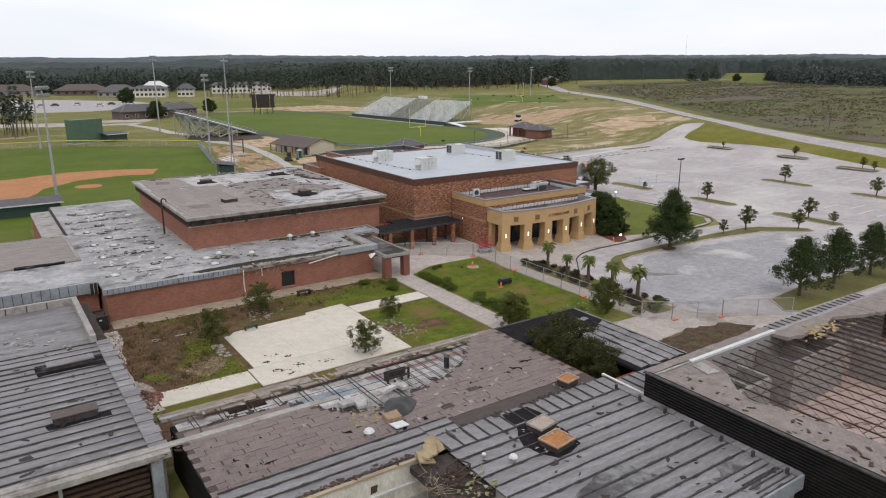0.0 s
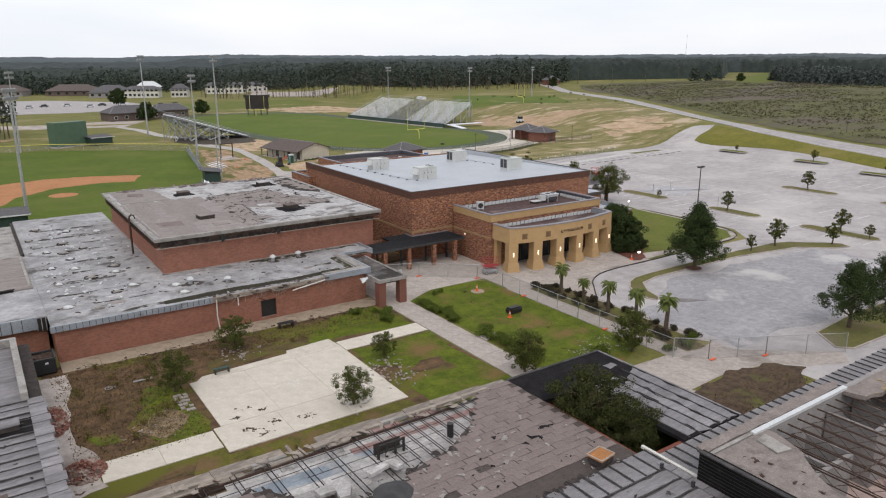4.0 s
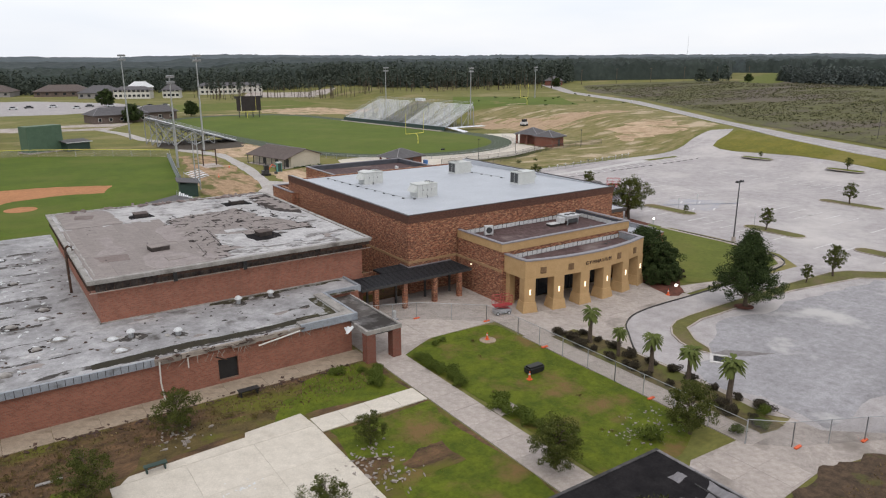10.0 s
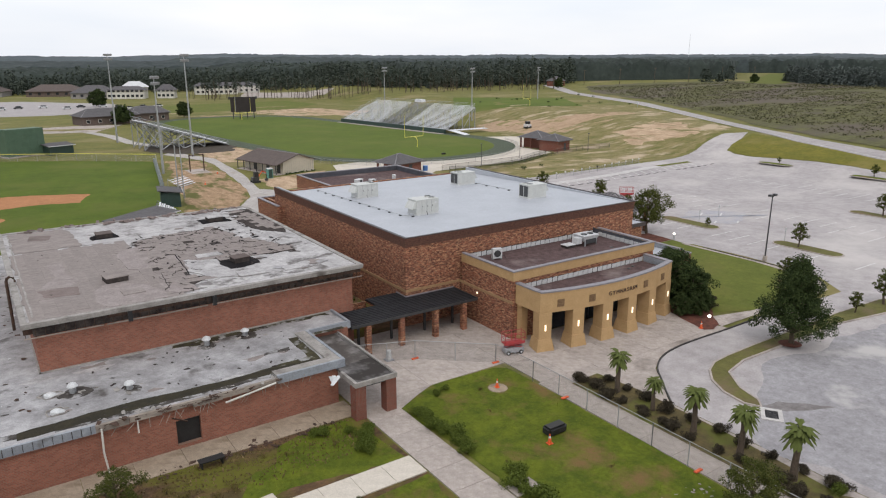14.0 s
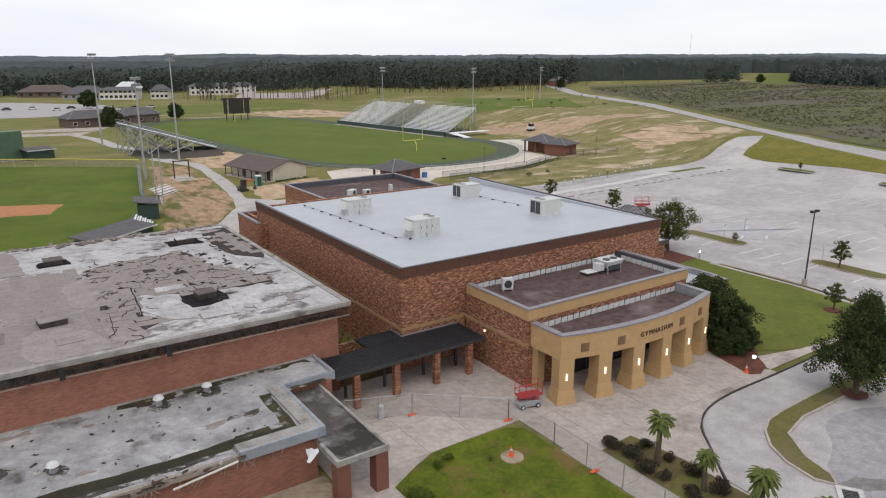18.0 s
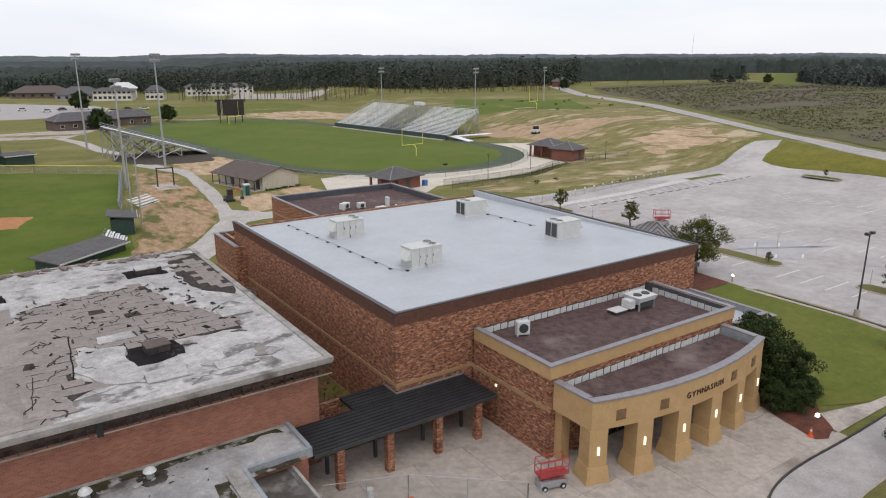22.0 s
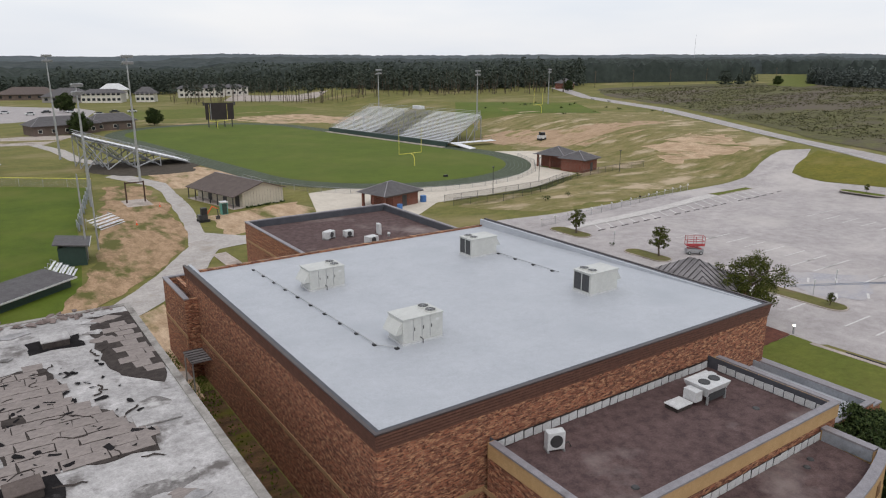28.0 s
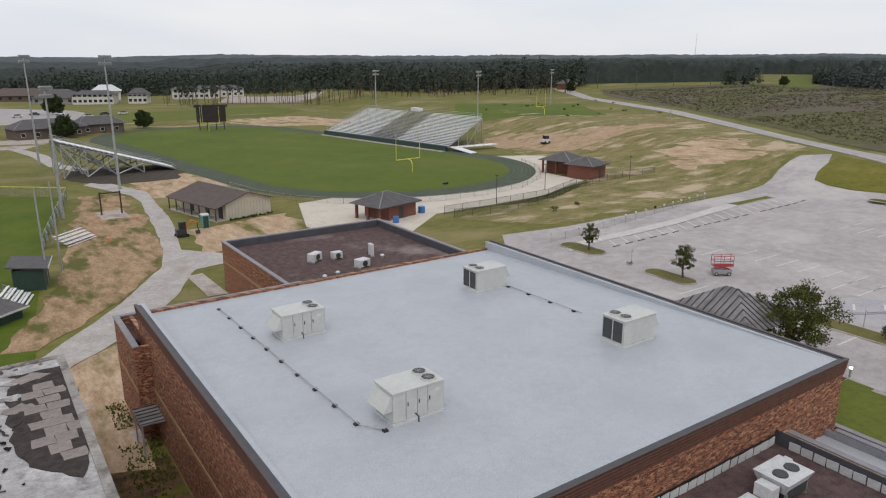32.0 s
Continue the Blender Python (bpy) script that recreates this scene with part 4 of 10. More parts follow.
stage = thing("stage_wing", "single-storey brick wing with a gravel roof and dark parapets", "building")
four_walls(stage, 14.2, 33.402, 34.7, 60.2, 0, 5.65, BRICK_GYM, 0.35, "S")
four_walls(stage, 14.55, 33.41, 34.35, 59.85, 4.8, 5.648, PARAPET_IN, 0.06, "S", "dark parapet lining")
coping(stage, 14.14, 33.5, 34.76, 60.26, 5.65, 0.42, COPING, "S")
slab_roof(stage, 14.5, 33.41, 34.4, 59.9, 4.85, 4.85, GRAVEL, 0.2, "purple-brown gravel roof")
ring_band(stage, "band", 14.2, 33.4, 34.7, 60.2, 3.3, 3.55, 0.045, BAND, "SN")

lobby = thing("lobby_block", "brick lobby with tan stucco fascia and gravel roof", "building")
four_walls(lobby, 6.35, -8.42, 25.62, -0.002, 0, 5.75, BRICK_GYM, 0.35, "N")
four_walls(lobby, 6.29, -8.48, 25.68, -0.003, 5.75, 6.62, STUCCO, 0.4, "N", "tan stucco fascia")
four_walls(lobby, 6.692, -8.078, 25.278, -0.004, 5.72, 6.618, PARAPET_IN, 0.05, "N", "dark parapet lining")
coping(lobby, 6.23, -8.54, 25.74, -0.16, 6.62, 0.42, COPING, "N", 0.1)
slab_roof(lobby, 6.7, -8.07, 25.27, -0.01, 5.8, 5.8, GRAVEL, 0.2, "purple-brown gravel roof with pale puddle stains")
ring_band(lobby, "band", 6.35, -8.42, 25.62, 0, 3.5, 3.78, 0.045, BAND, "NS")
flash_me = mesh_of("flashing", [(0, 0, 0), (0.585, 0, 0), (0.585, 0, 0.47), (0, 0, 0.44), (0, -0.03, 0), (0.585, -0.03, 0), (0.585, -0.03, 0.47), (0, -0.03, 0.44)], [(4, 5, 6, 7), (7, 6, 2, 3), (5, 1, 2, 6), (0, 4, 7, 3)], FLASH)
# Black strips added behind the flashing so the gaps between pieces read dark.
part("backing", boxes((6.95, -0.11, 5.8, 25.2, -0.06, 6.32), (25.23, -8.0, 5.8, 25.262, -0.2, 6.26)), BLACK, lobby, "black strip added behind the flashing to darken its gaps"), part("backing", boxes((7.06, -8.505, 4.85, 23.94, -8.487, 5.36)), BLACK, lobby, "black strip added behind the flashing to darken its gaps")
for k in range(27):
    piece("flashing", flash_me, lobby, pose(7.0 + k * 0.672, -0.165, 5.84, random.uniform(-3, 3), random.uniform(-3, 3), random.uniform(-2, 2)))
for k in range(11):
    piece("flashing", flash_me, lobby, pose(25.22, -0.9 - k * 0.655, 5.84, random.uniform(-3, 3), random.uniform(-3, 3), -90))

annex = thing("side_annex", "low brick annex with a pale roof between lobby and lawn", "building")
four_walls(annex, 25.69, -8.1, 31.1, -0.004, 0, 4.9, BRICK_GYM, 0.3, "NW")
coping(annex, 25.75, -8.16, 31.16, -0.16, 4.9, 0.38, COPING, "NW", 0.1)
four_walls(annex, 25.7, -7.8, 30.8, -0.01, 4.4, 4.898, METAL_PALE, 0.05, "NW", "pale metal parapet lining")
slab_roof(annex, 25.7, -7.8, 30.8, -0.01, 4.45, 4.45, MEMBRANE, 0.2, "pale grey membrane roof")
portico = thing("portico", "curved tan stucco entrance portico on square columns", "portico")


def bow(x, extra=0.0):
    """The y of the portico's curved front at x."""
    u = (x - 15.5) / 8.9
    return -11.85 - 1.4 * (1 - u * u) - extra


xs = [6.6 + 17.8 * k / 24 for k in range(25)]
for name, z0, z1, a, b, m, lab in (("fascia", 3.62, 5.5, -0.45, 0.0, STUCCO, "curved tan stucco fascia"), ("coping", 5.5, 5.62, -0.5, 0.06, COPING, "grey metal coping")):
    bm = bmesh.new()
    rows = [[bm.verts.new((x, bow(x, e), z)) for x in xs] for e, z in ((a, z0), (b, z0), (b, z1), (a, z1))]
    for r0, r1 in zip(rows, rows[1:] + rows[:1]):
        for k in range(24):
            bm.faces.new((r0[k], r0[k + 1], r1[k + 1], r1[k]))
    for k in (0, 24):
        bm.faces.new([r[k] for r in rows])
    bmesh.ops.recalc_face_normals(bm, faces=bm.faces)
    part(name, bm, m, portico, lab)
part("fascia", boxes((6.6, -11.395, 3.62, 7.05, -8.49, 5.5)), STUCCO, portico), part("fascia", boxes((23.95, -11.395, 3.62, 24.4, -8.49, 5.5)), STUCCO, portico)
part("coping", boxes((6.54, -11.35, 5.5, 7.1, -8.49, 5.62)), COPING, portico), part("coping", boxes((23.9, -11.35, 5.5, 24.46, -8.49, 5.62)), COPING, portico)
part("roof", prism([(7.0, -8.49), (24.0, -8.49)] + [(x, bow(x, -0.4)) for x in xs[::-1] if 7.0 < x < 24.0], 4.62, 4.85), GRAVEL, portico, "gravel roof with white flashing")
part("lining", boxes((23.9, -11.3, 4.85, 23.948, -8.6, 5.49)), METAL_PALE, portico, "pale metal parapet lining"), part("lining", boxes((7.052, -11.3, 4.85, 7.1, -8.6, 5.49)), METAL_PALE, portico, "pale metal parapet lining")
part("soffit", prism([(7.0, -8.5), (24.0, -8.5)] + [(x, bow(x, -0.3)) for x in xs[::-1] if 7.0 < x < 24.0], 3.7, 3.8), STUCCO, portico)
for k in range(25):
    piece("flashing", flash_me, portico, pose(7.1 + k * 0.675, -8.51, 4.88, random.uniform(-3, 3), random.uniform(-3, 3), random.uniform(-2, 2)))
for k, x in enumerate((7.3, 10.55, 13.85, 17.15, 20.45, 23.7)):
    y = bow(x) + 0.62
    ang = math.atan2(2.8 * (x - 15.5) / 79.2, 1)
    col = part("column", boxes((-0.62, -0.62, 1.0, 0.62, 0.62, 3.62)), STUCCO, portico, "square tan stucco column")
    col.matrix_basis = pose(x, y, 0, 0, 0, math.degrees(ang))
    bm = bmesh.new()
    v = bm_box(bm, -0.86, -0.86, 0, 0.86, 0.86, 1.15)
    for q in v[4:]:
        q.co.x *= 0.79
        q.co.y *= 0.79
    part("plinth", bm, STUCCO, col)
    part("wall_lamp", boxes((-0.06, -0.70, 1.95, 0.06, -0.622, 2.5)), LAMP_GLOW, col, "lit half-round wall lamp")
for x in (8.55, 11.85, 19.1, 22.3):
    em = part("emblem", boxes((-0.34, -0.05, 4.1, 0.34, 0.0, 4.78), (-0.24, -0.08, 4.2, 0.02, -0.052, 4.4), (0.06, -0.08, 4.18, 0.26, -0.052, 4.36), (-0.22, -0.08, 4.48, 0.24, -0.052, 4.56), (-0.24, -0.08, 4.62, 0.08, -0.052, 4.72)), surface("dark_tan_casting", (0.215, 0.135, 0.075), (0.16, 0.1, 0.056), 3.0), portico, "square dark raised cast emblem")
    em.matrix_basis = pose(x, bow(x), 0, 0, 0, math.degrees(math.atan2(2.8 * (x - 15.5) / 79.2, 1)))
for k in range(2):
    x = (6.9, 23.3)[k]
    part("pilaster", boxes((x, -9.05, 0, x + 0.75, -8.43, 3.62)), STUCCO, portico)
part("doorway", boxes((9.6, -8.48, 0.05, 21.2, -8.422, 2.9)), GLASS, portico, "dark glazed entrance doors")
for k in range(8):
    part("door_frame", boxes((9.6 + k * 1.64, -8.54, 0.05, 9.7 + k * 1.64, -8.48, 2.9)), DARK_STEEL, portico)
# lettering on the fascia
letters = "GYMNASIUM"
pen = 13.75
for k, ch in enumerate(letters):
    wide = {"I": 0.22, "M": 0.54, "S": 0.40, "A": 0.45}.get(ch, 0.46)
    x, pen = pen + wide / 2, pen + wide
    fc = bpy.data.curves.new("letter", "FONT")
    fc.body, fc.size, fc.extrude, fc.align_x = ch, 0.56, 0.03, "CENTER"
    fo = new("letter", fc)
    me = bpy.data.meshes.new_from_object(fo.evaluated_get(bpy.context.evaluated_depsgraph_get()))
    bpy.data.objects.remove(fo)
    me.materials.append(RUST)
    piece("letter", me, portico, pose(x, bow(x) - 0.03, 4.3, 90, 0, math.degrees(math.atan2(2.8 * (x - 15.5) / 79.2, 1))))

east = thing("east_annex", "low brick annex beside the lobby with grey parapets", "building")
four_walls(east, 25.682, -7.6, 33.4, -0.01, 0, 4.0, BRICK_GYM, 0.3, "WN")
four_walls(east, 32.01, -0.01, 33.4, 8, 0, 4.0, BRICK_GYM, 0.3, "WS")
for b in ((25.75, -7.66, 33.46, -7.24), (33.04, -7.24, 33.46, 8.06)):
    part("coping", boxes((b[0], b[1], 4.0, b[2], b[3], 4.1)), COPING, east)
slab_roof(east, 25.69, -7.3, 33.1, -0.02, 3.5, 3.5, MEMBRANE), slab_roof(east, 32.02, -0.01, 33.1, 7.7, 3.5, 3.5, MEMBRANE)

side = thing("side_wing", "low side wing with a dark standing-seam hip roof", "building")
four_walls(side, 32.15, 8.02, 43.6, 31, 0, 2.9, BRICK_GYM, 0.3, "W")
slab_roof(side, 32.16, 8.02, 43.9, 31.2, 3.2, 3.2, MEMBRANE, 0.3)
part("fascia", boxes((43.9, 7.8, 2.8, 44.1, 31.3, 3.3)), COPING_DARK, side), part("fascia", boxes((33.5, 7.8, 2.8, 43.9, 8.0, 3.3)), COPING_DARK, side)
hip = part("hip_roof", bmesh.new(), METAL_ROOF, side, "grey standing-seam hip roof")
hv = [(43.3, 12.6, 3.5), (51.3, 12.6, 3.5), (51.3, 21.8, 3.5), (43.3, 21.8, 3.5), (47.3, 16.7, 5.75), (47.3, 17.7, 5.75)]
hip.data.from_pydata(hv, [], [(0, 1, 4), (1, 2, 5, 4), (2, 3, 5), (3, 0, 4, 5), (3, 2, 1, 0)])
for k in range(15):
    y = 12.9 + k * 0.62
    f = min(1.0, (y - 12.6) / 4.1, (21.8 - y) / 4.1)
    for sx in (-1, 1):
        part("seam", tube([(47.3 + sx * 4.0, y, 3.53), (47.3 + sx * 4 * (1 - f), y, 3.53 + 2.25 * f)], [0.05, 0.05], 4), METAL_RIB, side)
for k in range(13):
    x = 43.6 + k * 0.62
    f = min(1.0, (x - 43.3) / 4.0, (51.3 - x) / 4.0)
    part("seam", tube([(x, 12.6, 3.53), (x, 12.6 + 4.1 * f, 3.53 + 2.25 * f)], [0.05, 0.05], 4), METAL_RIB, side)
for x, y in ((50.6, 13.2), (50.6, 21.2), (45.2, 13.2)):
    part("post", boxes((x - 0.25, y - 0.25, 0, x + 0.25, y + 0.25, 3.5)), BRICK_GYM, side)

# old auditorium with its tall flat roof
hall = thing("old_auditorium", "orange brick auditorium with a torn white roof", "building")
four_walls(hall, -31, -0.3, -5.9, 29.5, 0, 6.55, BRICK_RED)
# Band proud of the wall; rot and the eaves' shade share its dark colour.
ring_band(hall, "fascia", -31, -0.3, -5.9, 29.5, 6.3, 7.14, 0.08, surface("rotten_eaves_with_shade", (0.10, 0.082, 0.074), (0.035, 0.029, 0.027), 1.4, 0.95, 0.3, (0.19, 0.165, 0.15), 0.45, (0.6, 0.75), blot=1.0), "", "rotten eaves band darkened as a shaded recess")
ring_band(hall, "fascia", -31, -0.3, -5.9, 29.5, 7.15, 7.3, 0.75, EAVE, "", "battered pale roof edge")
slab_roof(hall, -31.76, -1.06, -5.14, 30.26, 7.45, 7.45, ROOF_PALE, 0.15, "white roof coating torn down to brown felt")
for b in ((-31.8, -1.1, -5.1, -0.65), (-31.8, 29.85, -5.1, 30.3), (-31.8, -0.65, -31.35, 29.85), (-5.55, -0.65, -5.1, 29.85)):
    part("rim", boxes((b[0], b[1], 7.3, b[2], b[3], 7.53)), EAVE, hall, "grey battered roof rim")
for k in range(42):
    part("bracket", boxes((-31.6 + k * 0.63, -0.98, 6.5, -31.565 + k * 0.63, -0.93, 7.14), (-31.6 + k * 0.63, -0.95, 6.46, -31.565 + k * 0.63, -0.385, 6.52)), RUST, hall)
for x0, x1 in ((-31.7, -26.6), (-26.4, -19.0), (-18.7, -11.2), (-11.0, -5.2)):
    part("eaves_rail", boxes((x0, -0.99, 6.38 + random.uniform(-0.03, 0.03), x1, -0.95, 6.46)), OLD_WOOD, hall, "bare eaves rail left without its boarding")
for x0, x1, z in ((-26.3, -19.2, 6.86), (-18.2, -11.4, 6.9), (-10.8, -5.3, 6.8)):
    part("eaves_board", boxes((x0, -0.9, z, x1, -0.87, 7.13)), RUST, hall, "stained leftover boarding of the eaves")
for x in (-24.9, -18.6):
    part("eaves_post", boxes((x, -1.03, 6.3, x + 0.32, -0.9, 7.2)), BLACK, hall, "dark broken post of the eaves")
for k in range(48):
    part("bracket", boxes((-31.68, -0.1 + k * 0.62, 6.42, -31.085, -0.04 + k * 0.62, 7.14)), RUST, hall) if k < 47 else None
part("rim_line", prism(wavy([(-31.0, 0.4), (-30.86, 0.4), (-30.88, 29), (-30.98, 29)], 0.09, 0.7, 2.0), 7.508, 7.52), EAVE, hall, "faded white painted line")
part("wall_foot", boxes((-31.1, -0.42, 3.42, -8.2, -0.302, 3.53)), EAVE, hall, "pale flashing at the foot of the wall"), part("wall_foot", boxes((-31.12, -0.42, 3.42, -31.0, 29.4, 3.53)), EAVE, hall, "pale flashing at the foot of the wall")
part("downpipe", tube([(-31.98, 10.4, 3.44), (-31.98, 10.4, 7.7), (-31.9, 10.4, 7.95), (-31.7, 10.4, 8.06), (-31.45, 10.4, 7.95), (-31.36, 10.4, 7.6)], [0.12] * 6), RUST, hall, "rusty hooked pipe")
low = thing("old_classroom_wing", "low orange brick wing with a worn pale roof", "building")
part("wall", boxes((-42.4, -10.4, 0, -24.25, -10.05, 3.2)), BRICK_RED, low), part("wall", boxes((-22.65, -10.4, 0, -12.4, -10.05, 3.2)), BRICK_RED, low)
part("wall", boxes((-24.25, -10.4, 2.1, -22.65, -10.05, 3.2)), BRICK_RED, low), part("wall", boxes((-24.25, -10.4, 0, -22.65, -10.05, 0.3)), BRICK_RED, low)
# Black sheet fills the window hole in place of the unlit room.
part("opening", boxes((-24.24, -10.1, 0.3, -22.66, -10.06, 2.1)), BLACK, low, "black sheet standing for the dark inside a broken window")
part("wall", boxes((-12.75, -10.05, 0, -12.4, -4, 3.2)), BRICK_RED, low), part("wall", boxes((-42.4, -10.05, 0, -42.05, 36, 3.2)), BRICK_RED, low)
part("wall", boxes((-12.4, -4.2, 0, -8.4, -3.9, 3.2)), BRICK_RED, low), part("wall", boxes((-8.7, -3.9, 0, -8.4, -0.3, 3.2)), BRICK_RED, low)
part("roof", prism([(-42.6, -10.5), (-12.1, -10.5), (-12.1, -3.7), (-8.2, -3.7), (-8.2, -0.302), (-31.02, -0.302), (-31.02, 38), (-42.6, 38)], 3.2, 3.42), ROOF_GREY, low, "pale weathered roof strewn with debris")
part("fascia", boxes((-42.7, -10.72, 2.95, -34.2, -10.5, 3.5)), METAL_PALE, low, "pale blue-grey metal fascia"), part("fascia", boxes((-34.2, -10.68, 2.9, -29.0, -10.5, 3.47)), METAL_PALE, low, "buckled metal fascia")
[part("fascia", prism(wavy([(-29.0 + k * 1.97, -10.72), (-27.05 + k * 1.97, -10.72), (-27.05 + k * 1.97, -10.5), (-29.0 + k * 1.97, -10.5)], 0.05, 0.5, k * 2.0), 2.95 + 0.08 * (k % 3), 3.42), OLD_WOOD, low, "bare rotten eaves board") for k in range(6)], part("fascia", boxes((-17.2, -10.72, 3.0, -11.9, -10.5, 3.62)), METAL_PALE, low, "pale metal fascia")
part("fascia", boxes((-12.1, -10.5, 3.0, -11.88, -3.72, 3.62)), METAL_PALE, low), part("fascia", boxes((-11.88, -3.94, 3.0, -8.0, -3.7, 3.62)), METAL_PALE, low), part("fascia", boxes((-8.2, -3.7, 3.0, -7.98, -0.3, 3.62)), METAL_PALE, low)
part("upstand", boxes((-17.2, -10.5, 3.42, -12.1, -9.6, 3.58)), EAVE, low), part("upstand", boxes((-13.0, -9.6, 3.42, -12.1, -3.7, 3.58)), EAVE, low)
for k in range(26):
    part("seam", boxes((-42.3 + k * 0.52, -10.745, 2.97, -42.26 + k * 0.52, -10.72, 3.48)), METAL_RIB, low)
west = thing("west_wing_roof", "brown felt roofed wing beside the pale roof", "building")
four_walls(west, -75, -7.2, -42.72, 15.8, 0, 3.3, BRICK_RED, 0.3, "E")
slab_roof(west, -75.3, -7.4, -42.62, 16.0, 3.5, 3.5, ROOF_GREY, 0.2)
part("roof_patch", boxes((-75, 2.0, 3.5, -42.9, 15.7, 3.66)), ROOF_TAN, west, "brown felt sheet")
part("roof_kerb", boxes((-43.25, 2.4, 3.66, -43.0, 15.6, 3.72)), EAVE, west, "pale line along the felt's edge"), part("roof_kerb", boxes((-75, 15.2, 3.66, -43.3, 15.4, 3.72)), EAVE, west, "pale line along the felt's edge")
part("roof_tear", prism(wavy([(-49.5, 1.7), (-44.6, 1.8), (-44.4, 2.3), (-49.4, 2.4)], 0.2, 0.4, 5), 3.5, 3.69), ROOF_BLACK, west, "dark torn gap under the felt's edge")
part("fascia", boxes((-75.3, -7.68, 2.5, -43.5, -7.4, 3.62)), METAL_PALE, west, "tall pale metal fascia")
for k in range(40):
    part("seam", boxes((-75 + k * 0.8, -7.71, 2.52, -74.95 + k * 0.8, -7.68, 3.6)), METAL_RIB, west) if k < 39 else None
bay = part("window", boxes((-43.46, -7.6, 2.3, -42.75, -7.42, 3.45)), BLACK, west, "dark clerestory window at the roof's corner")
for x in (-43.48, -43.12, -42.78):
    part("mullion", boxes((x, -7.68, 2.3, x + 0.07, -7.6, 3.5)), PLASTER, bay)
strip_w = thing("west_strip", "narrow pale roofed strip beside the ball field", "building")
four_walls(strip_w, -45.4, 16.1, -43.1, 34.4, 0, 3.3, BRICK_RED, 0.25, "E")
slab_roof(strip_w, -45.5, 16.05, -43.0, 34.5, 3.5, 3.5, EAVE, 0.2, "pale weathered roof")
part("rim", boxes((-43.0, 16.1, 3.42, -42.7, 36.0, 3.66)), ROOF_FELT, strip_w, "dark gutter between the roofs")

# covered walks
walk_a = thing("covered_walk", "dark metal covered walk on brick posts", "covered walkway")
part("roof", boxes((-7.96, -4.0, 2.85, 5.6, -0.36, 3.05)), METAL_DARK, walk_a, "black ribbed metal roof"), part("roof", boxes((-3.5, -0.36, 2.87, -0.06, 1.8, 3.06)), METAL_DARK, walk_a, "black ribbed metal roof")
part("roof", boxes((-0.06, -0.36, 2.86, 5.6, -0.03, 3.055)), METAL_DARK, walk_a)
for k in range(10):
    part("rib", boxes((-7.96, -3.9 + k * 0.38, 3.05, 5.6, -3.85 + k * 0.38, 3.1)), METAL_DARK, walk_a)
for k in range(5):
    part("rib", boxes((-3.5, -0.2 + k * 0.4, 3.06, -0.1, -0.15 + k * 0.4, 3.11)), METAL_DARK, walk_a)
part("edge", boxes((-7.96, -4.06, 2.83, 5.64, -4.0, 3.08)), DARK_STEEL, walk_a), part("edge", boxes((5.6, -4.0, 2.83, 5.66, -0.03, 3.08)), DARK_STEEL, walk_a)
part("wall_flashing", boxes((-0.06, -0.075, 3.07, 5.6, -0.05, 3.2)), COPING, walk_a, "grey flashing against the gymnasium wall"), part("wall_flashing", boxes((-0.09, -0.05, 3.07, -0.06, 1.8, 3.2)), COPING, walk_a, "grey flashing against the gymnasium wall")
for x in (-6.2, -2.75, 0.95, 4.2):
    part("post", boxes((x - 0.24, -3.92, 0, x + 0.24, -3.46, 2.85)), BRICK_GYM, walk_a, "square mottled brick post")
    part("post", boxes((x - 0.1, -1.9, 0, x + 0.1, -1.7, 2.85)), DARK_STEEL, walk_a)
solo("screen_wall", boxes((-5.88, 2.3, 0, -3.2, 2.55, 2.6)), BRICK_GYM, "short brick screen wall across the alley", "wall", kind="structure")
walk_b = thing("entrance_canopy", "flat canopy on two red brick piers", "canopy")
CANOPY = surface("stained_canopy_membrane", (0.21, 0.20, 0.20), (0.10, 0.093, 0.09), 0.5, 0.75, 0.2, (0.035, 0.03, 0.027), 0.35, (0.46, 0.58), 12, blot=1.0)
part("roof", boxes((-12.5, -13.8, 2.75, -9.45, -4.02, 2.95)), CANOPY, walk_b, "worn grey canopy roof with dark wet stains")
part("roof_stain", prism(wavy([(-12.3, -10.6), (-9.6, -10.2), (-9.6, -4.3), (-12.2, -4.3)], 0.35, 0.4, 12), 2.93, 2.957), surface("wet_brown_membrane", (0.045, 0.037, 0.032), (0.085, 0.072, 0.063), 1.0, 0.6, 0.2, (0.17, 0.155, 0.148), 0.5, (0.52, 0.66)), walk_b, "dark damp end of the canopy roof")
part("edge", boxes((-9.45, -13.8, 2.7, -9.28, -4.02, 3.06)), EAVE, walk_b, "pale bent canopy edge"), part("edge", boxes((-12.72, -13.95, 2.7, -9.28, -13.8, 3.06)), EAVE, walk_b, "pale bent canopy edge")
part("edge", boxes((-12.72, -13.8, 2.7, -12.5, -11.5, 3.06)), EAVE, walk_b, "pale bent canopy edge")
for k in range(5):
    flap = part("torn_flashing", prism(wavy([(0, 0), (1.1 - 0.12 * k, 0.1), (1.0, 0.28), (0.1, 0.22)], 0.1, 0.2, k), 0, 0.03), FLASH, walk_b, "torn white flashing hanging off the corner")
    flap.matrix_basis = pose(-12.9 - 0.1 * k, -11.8 + 0.25 * k, 2.95 - 0.09 * k, -25 + 12 * k, 18, 195 + 14 * k)
for x, y in ((-12.25, -13.4), (-9.75, -13.45)):
    part("pier", boxes((x - 0.42, y - 0.42, 0, x + 0.42, y + 0.42, 2.75)), BRICK_DARK, walk_b, "square red brick pier")
part("soffit_beam", boxes((-12.4, -13.7, 2.5, -9.6, -13.4, 2.75)), DARK_STEEL, walk_b)

